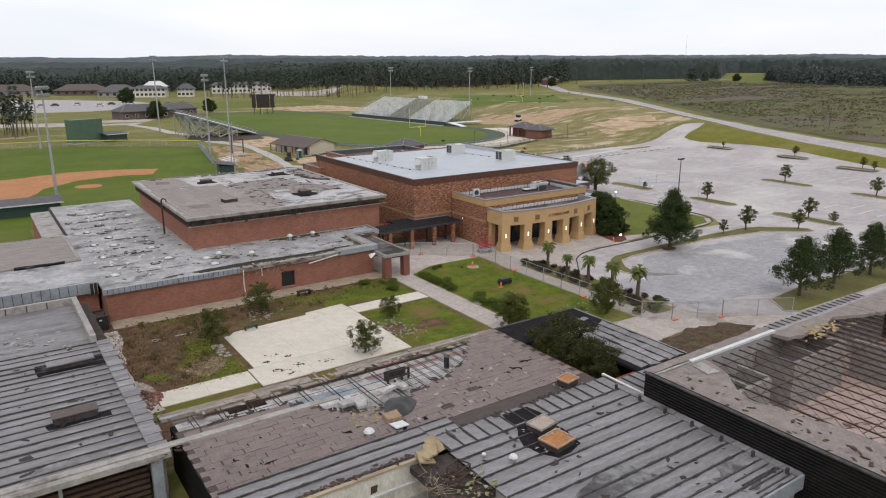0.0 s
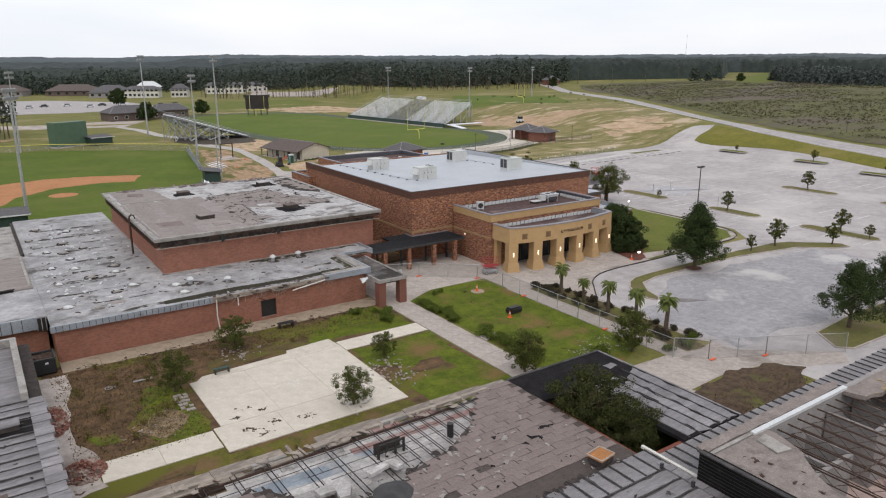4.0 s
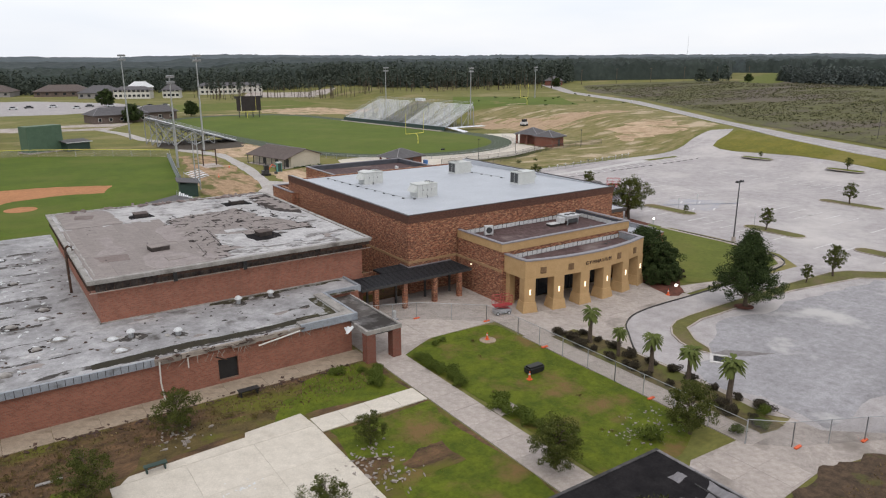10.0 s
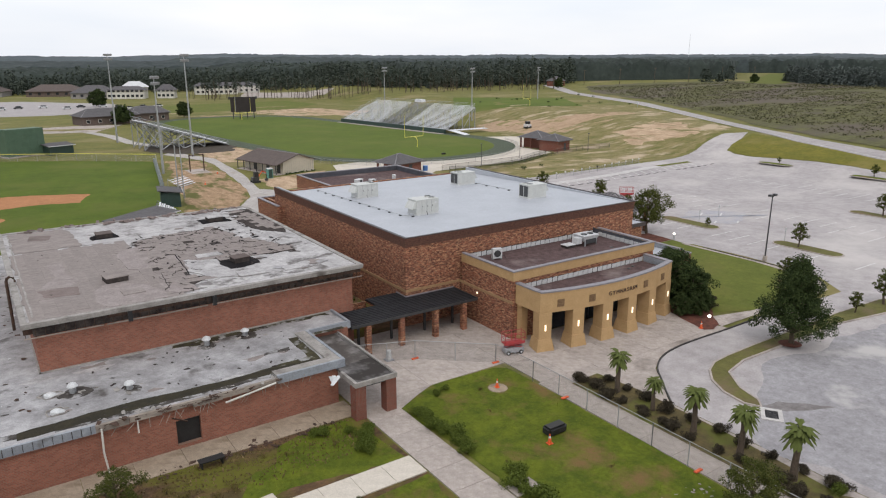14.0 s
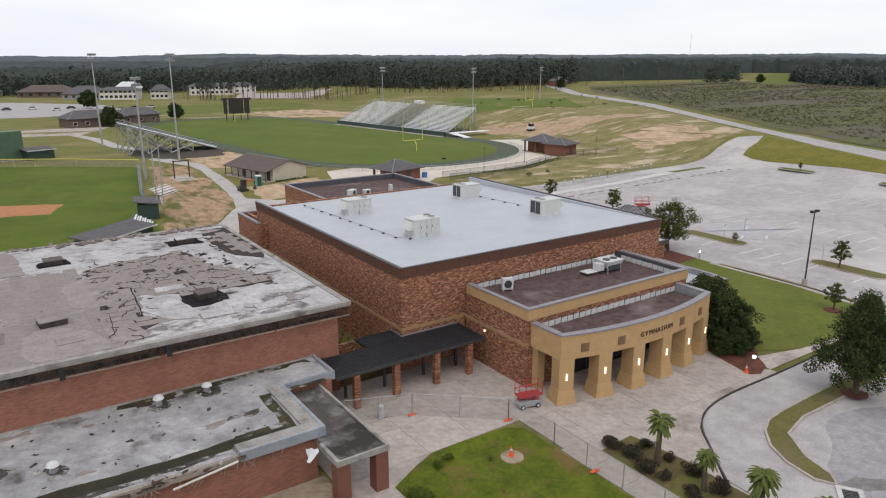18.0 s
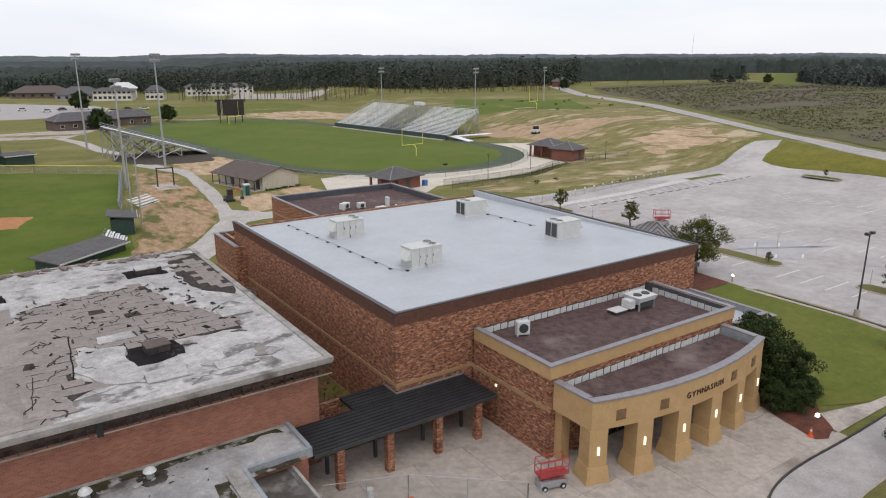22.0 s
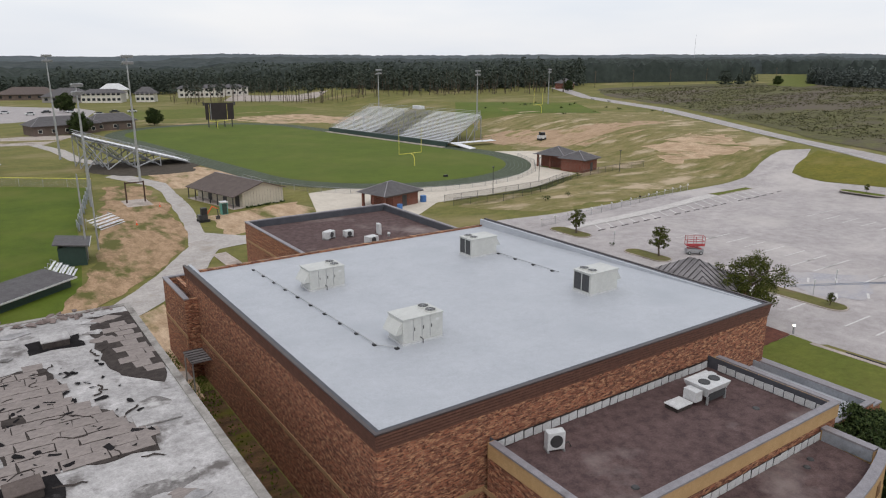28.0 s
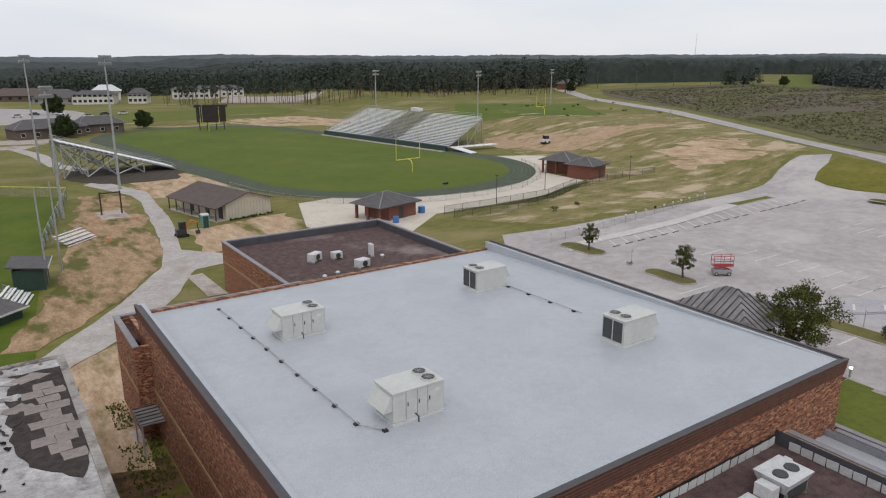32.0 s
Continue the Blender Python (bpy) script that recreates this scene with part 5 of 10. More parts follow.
# ---- ruined wings in front ----
random.seed(3)


def ribbed(owner, x0, y0, x1, y1, z, step, along, material=METAL_ROOF, rib=METAL_RIB, h=0.07, tilt=0.0):
    """Metal roof panels, each its own piece, with a standing seam between them."""
    n = round(((y1 - y0) if along == "x" else (x1 - x0)) / step)
    d = ((y1 - y0) if along == "x" else (x1 - x0)) / n
    length = (x1 - x0) if along == "x" else (y1 - y0)
    pm = bmesh.new()
    if along == "x":
        bm_box(pm, 0, 0.03, -0.06, length, d - 0.03, 0)
    else:
        bm_box(pm, 0.03, 0, -0.06, d - 0.03, length, 0)
    kinds = [(pm, material, "roof_panel")]
    for variant in range(3):
        # a raised seam with a ragged skirt of dirt and tar
        sm = bmesh.new()
        steps = int(length / 0.45)
        last = None
        for i in range(steps + 1):
            u = length * i / steps
            wl, wr = (max(0.05, 0.10 + 0.17 * noise.noise(Vector((u * 1.3, variant * 9.1 + s, 3)))) for s in (0.0, 4.0))
            prof = ((-wl, 0.004), (-0.04, 0.012), (-0.035, h), (0.035, h), (0.04, 0.012), (wr, 0.004))
            row = [sm.verts.new((u, c, z) if along == "x" else (c, u, z)) for c, z in prof]
            if last:
                for a in range(5):
                    sm.faces.new((last[a], last[a + 1], row[a + 1], row[a]))
            last = row
        bmesh.ops.recalc_face_normals(sm, faces=sm.faces)
        kinds.append((sm, rib, "seam"))
    meshes = []
    for b, m, nm in kinds:
        me = bpy.data.meshes.new(nm)
        b.to_mesh(me), b.free()
        me.materials.append(m)
        meshes.append(me)
    for k in range(n + 1):
        at = (x0, y0 + k * d) if along == "x" else (x0 + k * d, y0)
        if k < n:
            piece("roof_panel", meshes[0], owner, pose(*at, z + random.uniform(-0.012, 0.012), 0, random.uniform(-0.05, 0.05), 0))
        piece("seam", meshes[1 + k % 3], owner, pose(*at, z))


def hatch(x, y, z, sx, sy, h, lid, label, turn=0):
    t = thing("roof_hatch", label, "roof hatch", "roof hatches", (x, y, z))
    t.rotation_euler.z = radians(turn)
    part("curb", boxes((-sx / 2, -sy / 2, 0, sx / 2, -sy / 2 + 0.1, h), (-sx / 2, sy / 2 - 0.1, 0, sx / 2, sy / 2, h), (-sx / 2, -sy / 2 + 0.1, 0, -sx / 2 + 0.1, sy / 2 - 0.1, h), (sx / 2 - 0.1, -sy / 2 + 0.1, 0, sx / 2, sy / 2 - 0.1, h)), ROOF_FELT, t)
    bm = boxes((-sx / 2 - 0.06, -sy / 2 - 0.06, h, sx / 2 + 0.06, sy / 2 + 0.06, h + 0.09))
    bmesh.ops.bevel(bm, geom=bm.edges[:], offset=0.03, segments=1, affect="EDGES")
    part("lid", bm, lid, t)
    return t


def roof_vent(x, y, z, r=0.28, h=0.55):
    t = thing("roof_vent", "small white domed roof vent", "roof vent", "roof vents", (x, y, z))
    part("pipe", tube([(0, 0, 0), (0, 0, h * 0.6)], [r * 0.6, r * 0.6], 10), ZINC, t)
    part("cap", tube([(0, 0, h * 0.55), (0, 0, h * 0.62), (0, 0, h * 0.85), (0, 0, h)], [r * 0.8, r, r * 0.75, r * 0.15], 12), FLASH, t)
    return t


def rubble(name, spots, label, material, lo, hi, flat=0.4, category="debris"):
    """Scattered scraps, joined."""
    bm = bmesh.new()
    for x, y, z in spots:
        s = random.uniform(lo, hi)
        m = pose(x, y, z, random.uniform(-8, 8), random.uniform(-8, 8), random.uniform(0, 360))
        v = bm_box(bm, -s, -s * random.uniform(0.2, 0.7), 0, s, s * random.uniform(0.2, 0.7), s * flat * random.uniform(0.3, 1))
        for q in v:
            q.co = m @ Vector((q.co.x * random.uniform(0.2, 1.2), q.co.y * random.uniform(0.2, 1.3), q.co.z * random.uniform(0.2, 1.4)))
    return solo(name, bm, material, label, category, kind="stuff")


ribs = thing("ribbed_roof_wing", "ruined wing with a grey ribbed metal roof", "building")
four_walls(ribs, -75, -44.4, -44.6, -13.6, 0, 3.4, PLASTER, 0.3, "S")
ribbed(ribs, -75.2, -44.5, -45.4, -25.0, 3.62, 0.98, "x")
part("deck", boxes((-75, -44.4, 3.35, -44.5, -13.6, 3.5)), ROOF_FELT, ribs)
for k in range(20):
    part("edge_flashing", boxes((-45.4, -44.5 + k * 0.98, 3.55, -44.35 - 0.12 * (k % 2), -43.58 + k * 0.98, 3.70 + 0.04 * (k % 3))), METAL_ROOF, ribs, "buckled metal edge flashing")
part("roof", boxes((-75, -24.9, 3.5, -45.6, -14.0, 3.62)), METAL_ROOF, ribs, "flat grey roof behind a white parapet")
part("parapet", boxes((-75, -14.0, 3.5, -45.3, -13.6, 4.25)), EAVE, ribs, "white parapet"), part("parapet", boxes((-45.75, -25.0, 3.5, -45.3, -14.0, 4.25)), EAVE, ribs, "white parapet")
for k in range(18):
    part("parapet_seam", boxes((-75 + k * 1.6, -14.03, 3.6, -74.9 + k * 1.6, -14.0, 4.2)), METAL_RIB, ribs)
part("eave", boxes((-75.2, -45.0, 3.3, -44.4, -44.5, 3.66)), EAVE, ribs, "pale boxed eave")
for k in range(7):
    part("louvre", boxes((-75, -44.3, 0.6 + k * 0.38, -45.6, -44.1, 0.8 + k * 0.38)), RUST, ribs, "dark timber slat")
part("post", boxes((-45.5, -44.9, 0, -44.9, -44.4, 3.3)), METAL_PALE, ribs, "pale blue metal post")
for k in range(4):
    part("mullion", boxes((-50.2 - k * 6, -44.45, 0, -50.0 - k * 6, -44.3, 3.3)), ZINC, ribs)
hatch(-47.6, -28.6, 3.66, 3.0, 1.0, 0.3, METAL_ROOF, "long low roof hatch in a black tarred patch")
hatch(-48.4, -37.6, 3.66, 2.5, 0.9, 0.42, SHINGLE_BROWN, "long brown-lidded roof curb")
for (x, y), s in zip(((-47.6, -28.6), (-48.2, -37.7)), ((2.3, 1.0), (1.8, 0.75))):
    solo("tar_patch", prism(wavy(rect(x - s[0], y - s[1], x + s[0], y + s[1]), 0.25, 0.5, x), 3.628, 3.636), ROOF_BLACK, "black tar patch on the ribbed roof", "roof patch")
solo("soot_patch", prism(wavy([(-52.4, -44.2), (-50.2, -42.2), (-47.4, -43.0), (-47.2, -44.3), (-49, -44.4)], 0.3, 0.5, 4), 3.6, 3.632), surface("grey_soot_film", (0.12, 0.115, 0.117), (0.17, 0.163, 0.166), 0.8, 0.7, 0.1, (0.25, 0.243, 0.25), 0.7, (0.5, 0.64)), "dark sooty film near the eave of the ribbed roof", "roof patch")
rubble("roof_scraps", [(-49.5 + random.gauss(0, 1.2), -22 + random.gauss(0, 1.2), 3.64) for _ in range(34)], "heap of torn pale scraps on the flat roof", EAVE, 0.08, 0.38, 0.3)
# a skip full of wreckage and two heaps of bricks between the wings
skip = thing("rubbish_skip", "black steel skip heaped with broken boards", "skip", at=(-44.3, -11.55, 0.05))
bm = boxes((-1.55, -1.0, 0.12, 1.55, -0.95, 1.38), (-1.55, 0.95, 0.12, 1.55, 1.0, 1.38), (-1.55, -0.95, 0.12, -1.5, 0.95, 1.38), (1.5, -0.95, 0.12, 1.55, 0.95, 1.38), (-1.5, -0.95, 0.12, 1.5, 0.95, 0.2))
part("body", bm, BLACK, skip)
part("rim", boxes((-1.62, -1.07, 1.38, 1.62, -0.93, 1.47), (-1.62, 0.93, 1.38, 1.62, 1.07, 1.47), (-1.62, -0.93, 1.38, -1.48, 0.93, 1.47), (1.48, -0.93, 1.38, 1.62, 0.93, 1.47)), DARK_STEEL, skip)
for k in range(5):
    part("rib", boxes((-1.5 + k * 0.72, -1.06, 0.12, -1.4 + k * 0.72, -1.0, 1.38)), BLACK, skip)
for k in (-1, 1):
    part("skid", boxes((-1.5, k * 0.7 - 0.1, 0, 1.5, k * 0.7 + 0.1, 0.12)), DARK_STEEL, skip)
part("sticker", boxes((0.75, -1.068, 0.98, 1.0, -1.06, 1.14)), FLASH, skip, "small white sticker")
part("filling", prism(wavy(rect(-1.46, -0.9, 1.46, 0.9), 0.04, 0.4, 3), 0.22, 1.26), RUST, skip, "dark wreckage filling the skip")
rubble("skip_wreckage", [(-44.3 + random.uniform(-1.3, 1.3), -11.55 + random.uniform(-0.75, 0.75), 1.36 + random.random() * 0.12) for _ in range(34)], "broken boards heaped in the skip", RUST, 0.08, 0.4, 0.25)


def brick_heap(x, y, rx, ry, h, n, label):
    """Loose bricks tipped in a heap, joined."""
    bm = bmesh.new()
    for _ in range(n):
        a, u = random.uniform(0, 6.28), math.sqrt(random.random())
        m = pose(x + rx * u * math.cos(a), y + ry * u * math.sin(a), 0.07 + h * (1 - u) * random.uniform(0.55, 1.0), random.uniform(-40, 40), random.uniform(-40, 40), random.uniform(0, 360))
        for q in bm_box(bm, -0.11, -0.05, -0.035, 0.11, 0.05, 0.035):
            q.co = m @ q.co
    return solo("brick_heap", bm, surface("loose_red_bricks", (0.27, 0.115, 0.085), (0.15, 0.075, 0.06), 6.0, 0.95, 0.3, (0.36, 0.28, 0.24), 1.4, (0.5, 0.6), blot=1.0), label, "bricks", kind="stuff")


brick_heap(-43.9, -21.6, 0.85, 2.5, 0.55, 520, "long heap of broken red bricks beside the wing")
brick_heap(-43.1, -29.9, 1.3, 1.5, 0.8, 520, "heap of broken red bricks at the end of the path")

CEIL = surface("broken_pale_ceiling", (0.47, 0.45, 0.44), (0.33, 0.315, 0.31), 0.7, 0.8, 0.2, (0.13, 0.11, 0.10), 0.45, (0.56, 0.68), 8, vary=0.2, blot=1.0)
CEIL_BLUE = surface("faded_blue_board", (0.26, 0.30, 0.345), (0.20, 0.225, 0.255), 1.5, 0.8, 0.2, (0.36, 0.35, 0.345), 0.6, (0.5, 0.62))
CEIL_PINK = surface("faded_pink_block", (0.33, 0.205, 0.185), (0.24, 0.15, 0.14), 1.5, 0.85, 0.2, (0.36, 0.33, 0.31), 0.7, (0.55, 0.66))
SHEET_BASE = surface("dark_brown_roof_deck", (0.095, 0.078, 0.072), (0.07, 0.058, 0.054), 1.5, 0.95, 0.4)
JOIST = surface("dark_joist_steel", (0.05, 0.044, 0.043), (0.032, 0.028, 0.028), 3.0, 0.8, 0.2)
TARP = surface("black_tar_sheet", (0.016, 0.015, 0.016), (0.03, 0.028, 0.028), 1.0, 0.5, 0.2, (0.075, 0.068, 0.062), 0.8, (0.58, 0.7))
centre = thing("shingled_ruin", "ruined wing with brown asphalt roof sheets and exposed framing", "building")
# West wall is blackened so it reads as the dark gap between wings.
four_walls(centre, -43.6, -53.0, -17.0, -40.8, 0, 2.5, PLASTER, 0.3, "W"), part("wall", boxes((-43.6, -52.7, 0, -43.3, -41.1, 3.1)), TAR, centre, "end wall blackened to stand for the dark gap beside it")
HOLE = [(-44, -42.6), (-39.6, -42.75), (-36.1, -43.1), (-34.4, -45.3), (-33.7, -46.1), (-32.3, -46.9), (-30.2, -46.8), (-28.5, -46.0), (-25.5, -45.3), (-22.8, -43.7), (-20.6, -41.6), (-19.6, -40.35), (-17, -40.35)]
part("deck", prism(wavy([(-43.6, -53.0), (-17.0, -53.0)] + HOLE[::-1][:-1] + [(-43.6, -42.6)], 0.1, 0.6, 3), 3.2, 3.42), SHEET_BASE, centre, "dark brown roof deck")


def hole_edge(x):
    for (xa, ya), (xb, yb) in zip(HOLE, HOLE[1:]):
        if xa <= x <= xb:
            return ya + (yb - ya) * (x - xa) / (xb - xa)
    return -40.35


# the ceiling below the framing, board by board
random.seed(12)
for j in range(9):
    x = -43.3
    while x < -20.5:
        w = random.uniform(2.2, 4.6)
        y = -40.95 - 0.62 * (j + 1)
        if random.random() > 0.04 and y + 0.6 > hole_edge(x + w / 2) - 1.6:
            m = CEIL_BLUE if j in (2, 3) and -37 < x < -31 else CEIL_PINK if j == 1 and x > -33 else CEIL
            part("ceiling_board", boxes((x + 0.02, y, 3.0 + random.uniform(-0.04, 0.03), min(x + w, -20.4) - 0.02, y + 0.6, 3.08)), m, centre, "fallen pale ceiling board" if j == 0 else "")
        x += w
# Dark sheet laid below the boards in place of the shade there.
part("void", boxes((-43.3, -47.5, 2.5, -17.4, -40.86, 2.56)), ROOF_FELT, centre, "dark sheet standing for the shade under the ceiling boards")
# boxed recess behind the eaves
part("recess", boxes((-41.5, -41.0, 2.8, -22.0, -40.95, 3.25)), RUST, centre, "rusty back of the eaves recess"), part("recess_floor", boxes((-41.5, -40.95, 2.75, -22.0, -40.56, 2.8)), RUST, centre)
for k in range(10):
    x = -41.4 + k * 2.15 + random.uniform(-0.3, 0.3)
    part("recess_divider", boxes((x, -40.95, 2.8, x + 0.16, -40.56, 3.3)), CEIL_PINK if k > 6 else PLASTER, centre)
for k in range(6):
    x = -40.9 + k * 3.1 + random.uniform(-0.4, 0.4)
    part("header", boxes((x, -41.02, 3.25, x + random.uniform(1.2, 2.4), -40.7, 3.33)), CEIL_PINK if k in (4, 5) else OLD_WOOD, centre)
part("wall", boxes((-43.3, -40.55, 2.5, -17.3, -40.45, 3.05)), PLASTER, centre)
for k in range(13):
    x0 = -44.0 + k * 2.08
    if k == 5:
        continue
    low = part("eave_beam", boxes((0, 0, 0, 2.06, 0.8, 0.2)), OLD_WOOD, centre, "weathered boxed eaves board")
    low.matrix_basis = pose(x0, -40.28 + random.uniform(-0.06, 0.06), 3.08 + random.uniform(-0.05, 0.03), random.uniform(-3, 5), 0, random.uniform(-0.6, 0.6))
    high = part("eave_beam", boxes((0, 0, 0, 2.06, 0.26, 0.24)), OLD_WOOD if k % 4 else EAVE, centre)
    high.matrix_basis = pose(x0, -40.55 + random.uniform(-0.05, 0.05), 3.2 + random.uniform(-0.07, 0.04), random.uniform(-4, 4), random.uniform(-1.2, 1.2), random.uniform(-0.8, 0.8))
part("broken_post", tube([(-33.0, -40.9, 2.9), (-33.5, -40.1, 3.75)], [0.13, 0.12], 4), OLD_WOOD, centre, "snapped pale post leaning out"), part("broken_post", tube([(-32.3, -41.0, 2.9), (-32.8, -40.2, 3.4)], [0.1, 0.09], 4), OLD_WOOD, centre)
part("broken_beam", prism(wavy([(-32.0, -40.9), (-29.4, -40.6), (-29.3, -40.1), (-32.1, -40.4)], 0.1, 0.4, 2), 3.3, 3.46), OLD_WOOD, centre)
# paired joists, closer together towards the far end
for k in range(8):
    for d in (0.0, 0.3):
        x = -42.5 + k * 1.82 + d
        part("joist", tube([(x, -40.75, 3.34), (x + 0.04, hole_edge(x) - 0.25, 3.4 + random.uniform(-0.06, 0.02))], [0.032, 0.032], 4), JOIST, centre, "dark paired roof joist" if k == 0 else "")
for k in range(10):
    x = -28.4 + k * 0.82
    for d in (0.0, 0.17):
        part("joist", tube([(x + d, -40.75, 3.36), (x + d, min(-41.2, hole_edge(x) - 0.2), 3.42)], [0.026, 0.026], 4), JOIST, centre)
for y, x0 in ((-41.5, -42.6), (-42.3, -40.5), (-43.2, -33.5), (-44.1, -32.5), (-45.0, -31.0)):
    part("purlin", tube([(x0, y, 3.3), (-21.8 - 1.6 * abs(y + 41.5), y, 3.34)], [0.018, 0.018], 4), JOIST, centre)
sheet_meshes = []
for k in range(4):
    bm = bmesh.new()
    bm_prism(bm, wavy(rect(0.006, 0.006, 0.944, 0.529), 0.022, 0.3, k * 7.0), 0, 0.022)
    bmesh.ops.recalc_face_normals(bm, faces=bm.faces)
    me = bpy.data.meshes.new("roof_sheet")
    bm.to_mesh(me), bm.free()
    me.materials.append(SHINGLE)
    sheet_meshes.append(me)
count = 0
rest = bmesh.new()
for j in range(20):
    for i in range(29):
        x, y = -43.5 + i * 0.95 + (j % 2) * 0.47 - 0.2, -50.5 + j * 0.535
        if y + 0.5 > hole_edge(x + 0.5) or x > -18.0:
            continue
        if noise.noise(Vector((x * 0.35, y * 0.35, 2))) > 0.66 or random.random() < 0.008:
            continue
        shove = random.choice((0, 0, 0, 0.03, -0.03, 0.06))
        m = pose(x + shove, y + random.uniform(-0.02, 0.02), 3.425 + random.uniform(0, 0.02), random.uniform(-0.8, 0.8), random.uniform(-0.6, 0.6), random.uniform(-1.2, 1.2))
        if count < 300 and x > -41:
            piece("roof_sheet", sheet_meshes[random.randrange(4)], centre, m)
            count += 1
        else:
            k = len(rest.verts)
            rest.from_mesh(sheet_meshes[random.randrange(4)])
            rest.verts.ensure_lookup_table()
            for q in rest.verts[k:]:
                q.co = m @ q.co
tagged(part("sheet_covering", rest, SHINGLE, centre), "", "", "", "stuff")
for x, y, a, b2 in ((-34.5, -48.3, 0.75, 0.4), (-40.9, -48.6, 0.8, 0.35), (-40.0, -48.9, 0.4, 0.3), (-21.0, -47.2, 0.8, 0.5), (-22.3, -45.9, 0.9, 0.3), (-33.9, -49.2, 0.5, 0.25), (-41.6, -47.9, 0.35, 0.25), (-19.2, -46.6, 0.5, 0.2)):
    outline = [(x + a * random.uniform(0.4, 1.2) * math.cos(q), y + b2 * random.uniform(0.4, 1.2) * math.sin(q)) for q in (0.45 * i for i in range(14))]
    solo("torn_hole", prism(wavy(outline, 0.12, 0.2, x), 3.44, 3.4555), ROOF_BLACK, "ragged black tear in the asphalt sheets", "roof patch", "torn holes")
strip = thing("metal_roof_strip", "ribbed metal strip of roof along the ruined wing", "roof")
ribbed(strip, -43.4, -53.05, -31.1, -50.4, 3.5, 0.9, "x"), ribbed(strip, -31.05, -52.0, -29.0, -50.4, 3.5, 0.8, "x")
# the white wall below the gutter
PALE_PANEL = surface("dirty_white_wall_panel", (0.60, 0.575, 0.53), (0.48, 0.455, 0.415), 0.8, 0.6, 0.1, (0.29, 0.235, 0.175), 0.6, (0.58, 0.72), 12, stretch=(1, 1, 0.4))
facing = thing("white_wall_panel", "tall dirty white wall panel under a rusted gutter", "wall panel")
part("panel", boxes((-46.0, -53.4, 0.2, -32.3, -53.2, 3.42)), PALE_PANEL, facing)
# Ledge is whiter than the panel, with the seam's highlight in its colour.
part("ledge", boxes((-46.0, -53.52, 2.1, -32.3, -53.4, 2.2)), FLASH, facing, "projecting ledge whitened for its highlight line"), part("panel_foot", boxes((-46.0, -53.44, 0.0, -32.4, -53.4, 1.2)), EAVE, facing)
part("cap_board", boxes((-46.0, -53.5, 3.42, -32.6, -53.26, 3.55)), surface("tan_splintered_board", (0.42, 0.34, 0.25), (0.28, 0.215, 0.155), 1.2, 0.9, 0.3, stretch=(0.3, 2, 2)), facing, "splintered tan cap board")
part("gutter", boxes((-44.5, -53.26, 3.3, -32.8, -53.06, 3.4)), surface("red_rusted_gutter", (0.15, 0.062, 0.042), (0.085, 0.038, 0.028), 2.0, 0.9, 0.3), facing, "red rusted gutter")
part("rust_hole", prism(wavy([(-0.22, -0.25), (0.2, -0.2), (0.22, 0.25), (-0.18, 0.2)], 0.08, 0.15, 3), 0, 0.01), RUST, facing, "ragged rust hole").matrix_basis = pose(-35.8, -53.4, 2.55, 90, 0, 0)
lump = thing("torn_insulation", "tan slab of torn insulation at the broken roof corner", "debris", at=(-32.4, -53.5, 3.5))
TAN_FOAM = surface("tan_insulation", (0.40, 0.32, 0.20), (0.29, 0.225, 0.14), 1.5, 0.95, 0.4)
for k in range(4):
    slab = part("slab", prism(wavy([(-0.6, -0.4), (0.55, -0.45), (0.6, 0.4), (-0.5, 0.45)], 0.18, 0.25, k * 3.0), 0, 0.12), TAN_FOAM, lump)
    slab.matrix_basis = pose(-0.3 + 0.3 * k, -0.2 + 0.15 * k, 0.05 + 0.1 * k, 15 - 20 * k, 20 - 16 * k, 30 * k)
cage = thing("steel_box_frame", "dark open steel box frame on the roof edge", "steel frame", at=(-32.0, -56.0, 3.55))
cage.rotation_euler.z = radians(20)
for sx in (-0.5, 0.5):
    for sy in (-0.4, 0.4):
        part("upright", boxes((sx - 0.04, sy - 0.04, 0, sx + 0.04, sy + 0.04, 0.55)), RUST, cage)
for z in (0.0, 0.5):
    for sy in (-0.4, 0.4):
        part("rail", boxes((-0.46, sy - 0.035, z, 0.46, sy + 0.035, z + 0.07)), RUST, cage)
    for sx in (-0.5, 0.5):
        part("rail", boxes((sx - 0.035, -0.36, z, sx + 0.035, 0.36, z + 0.07)), RUST, cage)
part("deck", boxes((-33.6, -58, 2.9, -30.9, -53.56, 3.3)), ROOF_FELT, strip)
STRAW = surface("pale_dry_splinters", (0.42, 0.35, 0.24), (0.28, 0.22, 0.15), 2.0, 0.95, 0.2)


def splinters(spots, label, material, lo, hi, category="debris"):
    """Thin sticks lying in all directions, joined."""
    bm = bmesh.new()
    for x, y, z in spots:
        a, n, up = random.uniform(0, 6.28), random.uniform(lo, hi), random.uniform(-0.1, 0.35)
        bm_tube(bm, [(x, y, z), (x + n * math.cos(a), y + n * math.sin(a), z + n * up)], [0.012, 0.006], 3)
    return solo("splinters", bm, material, label, category, kind="stuff")


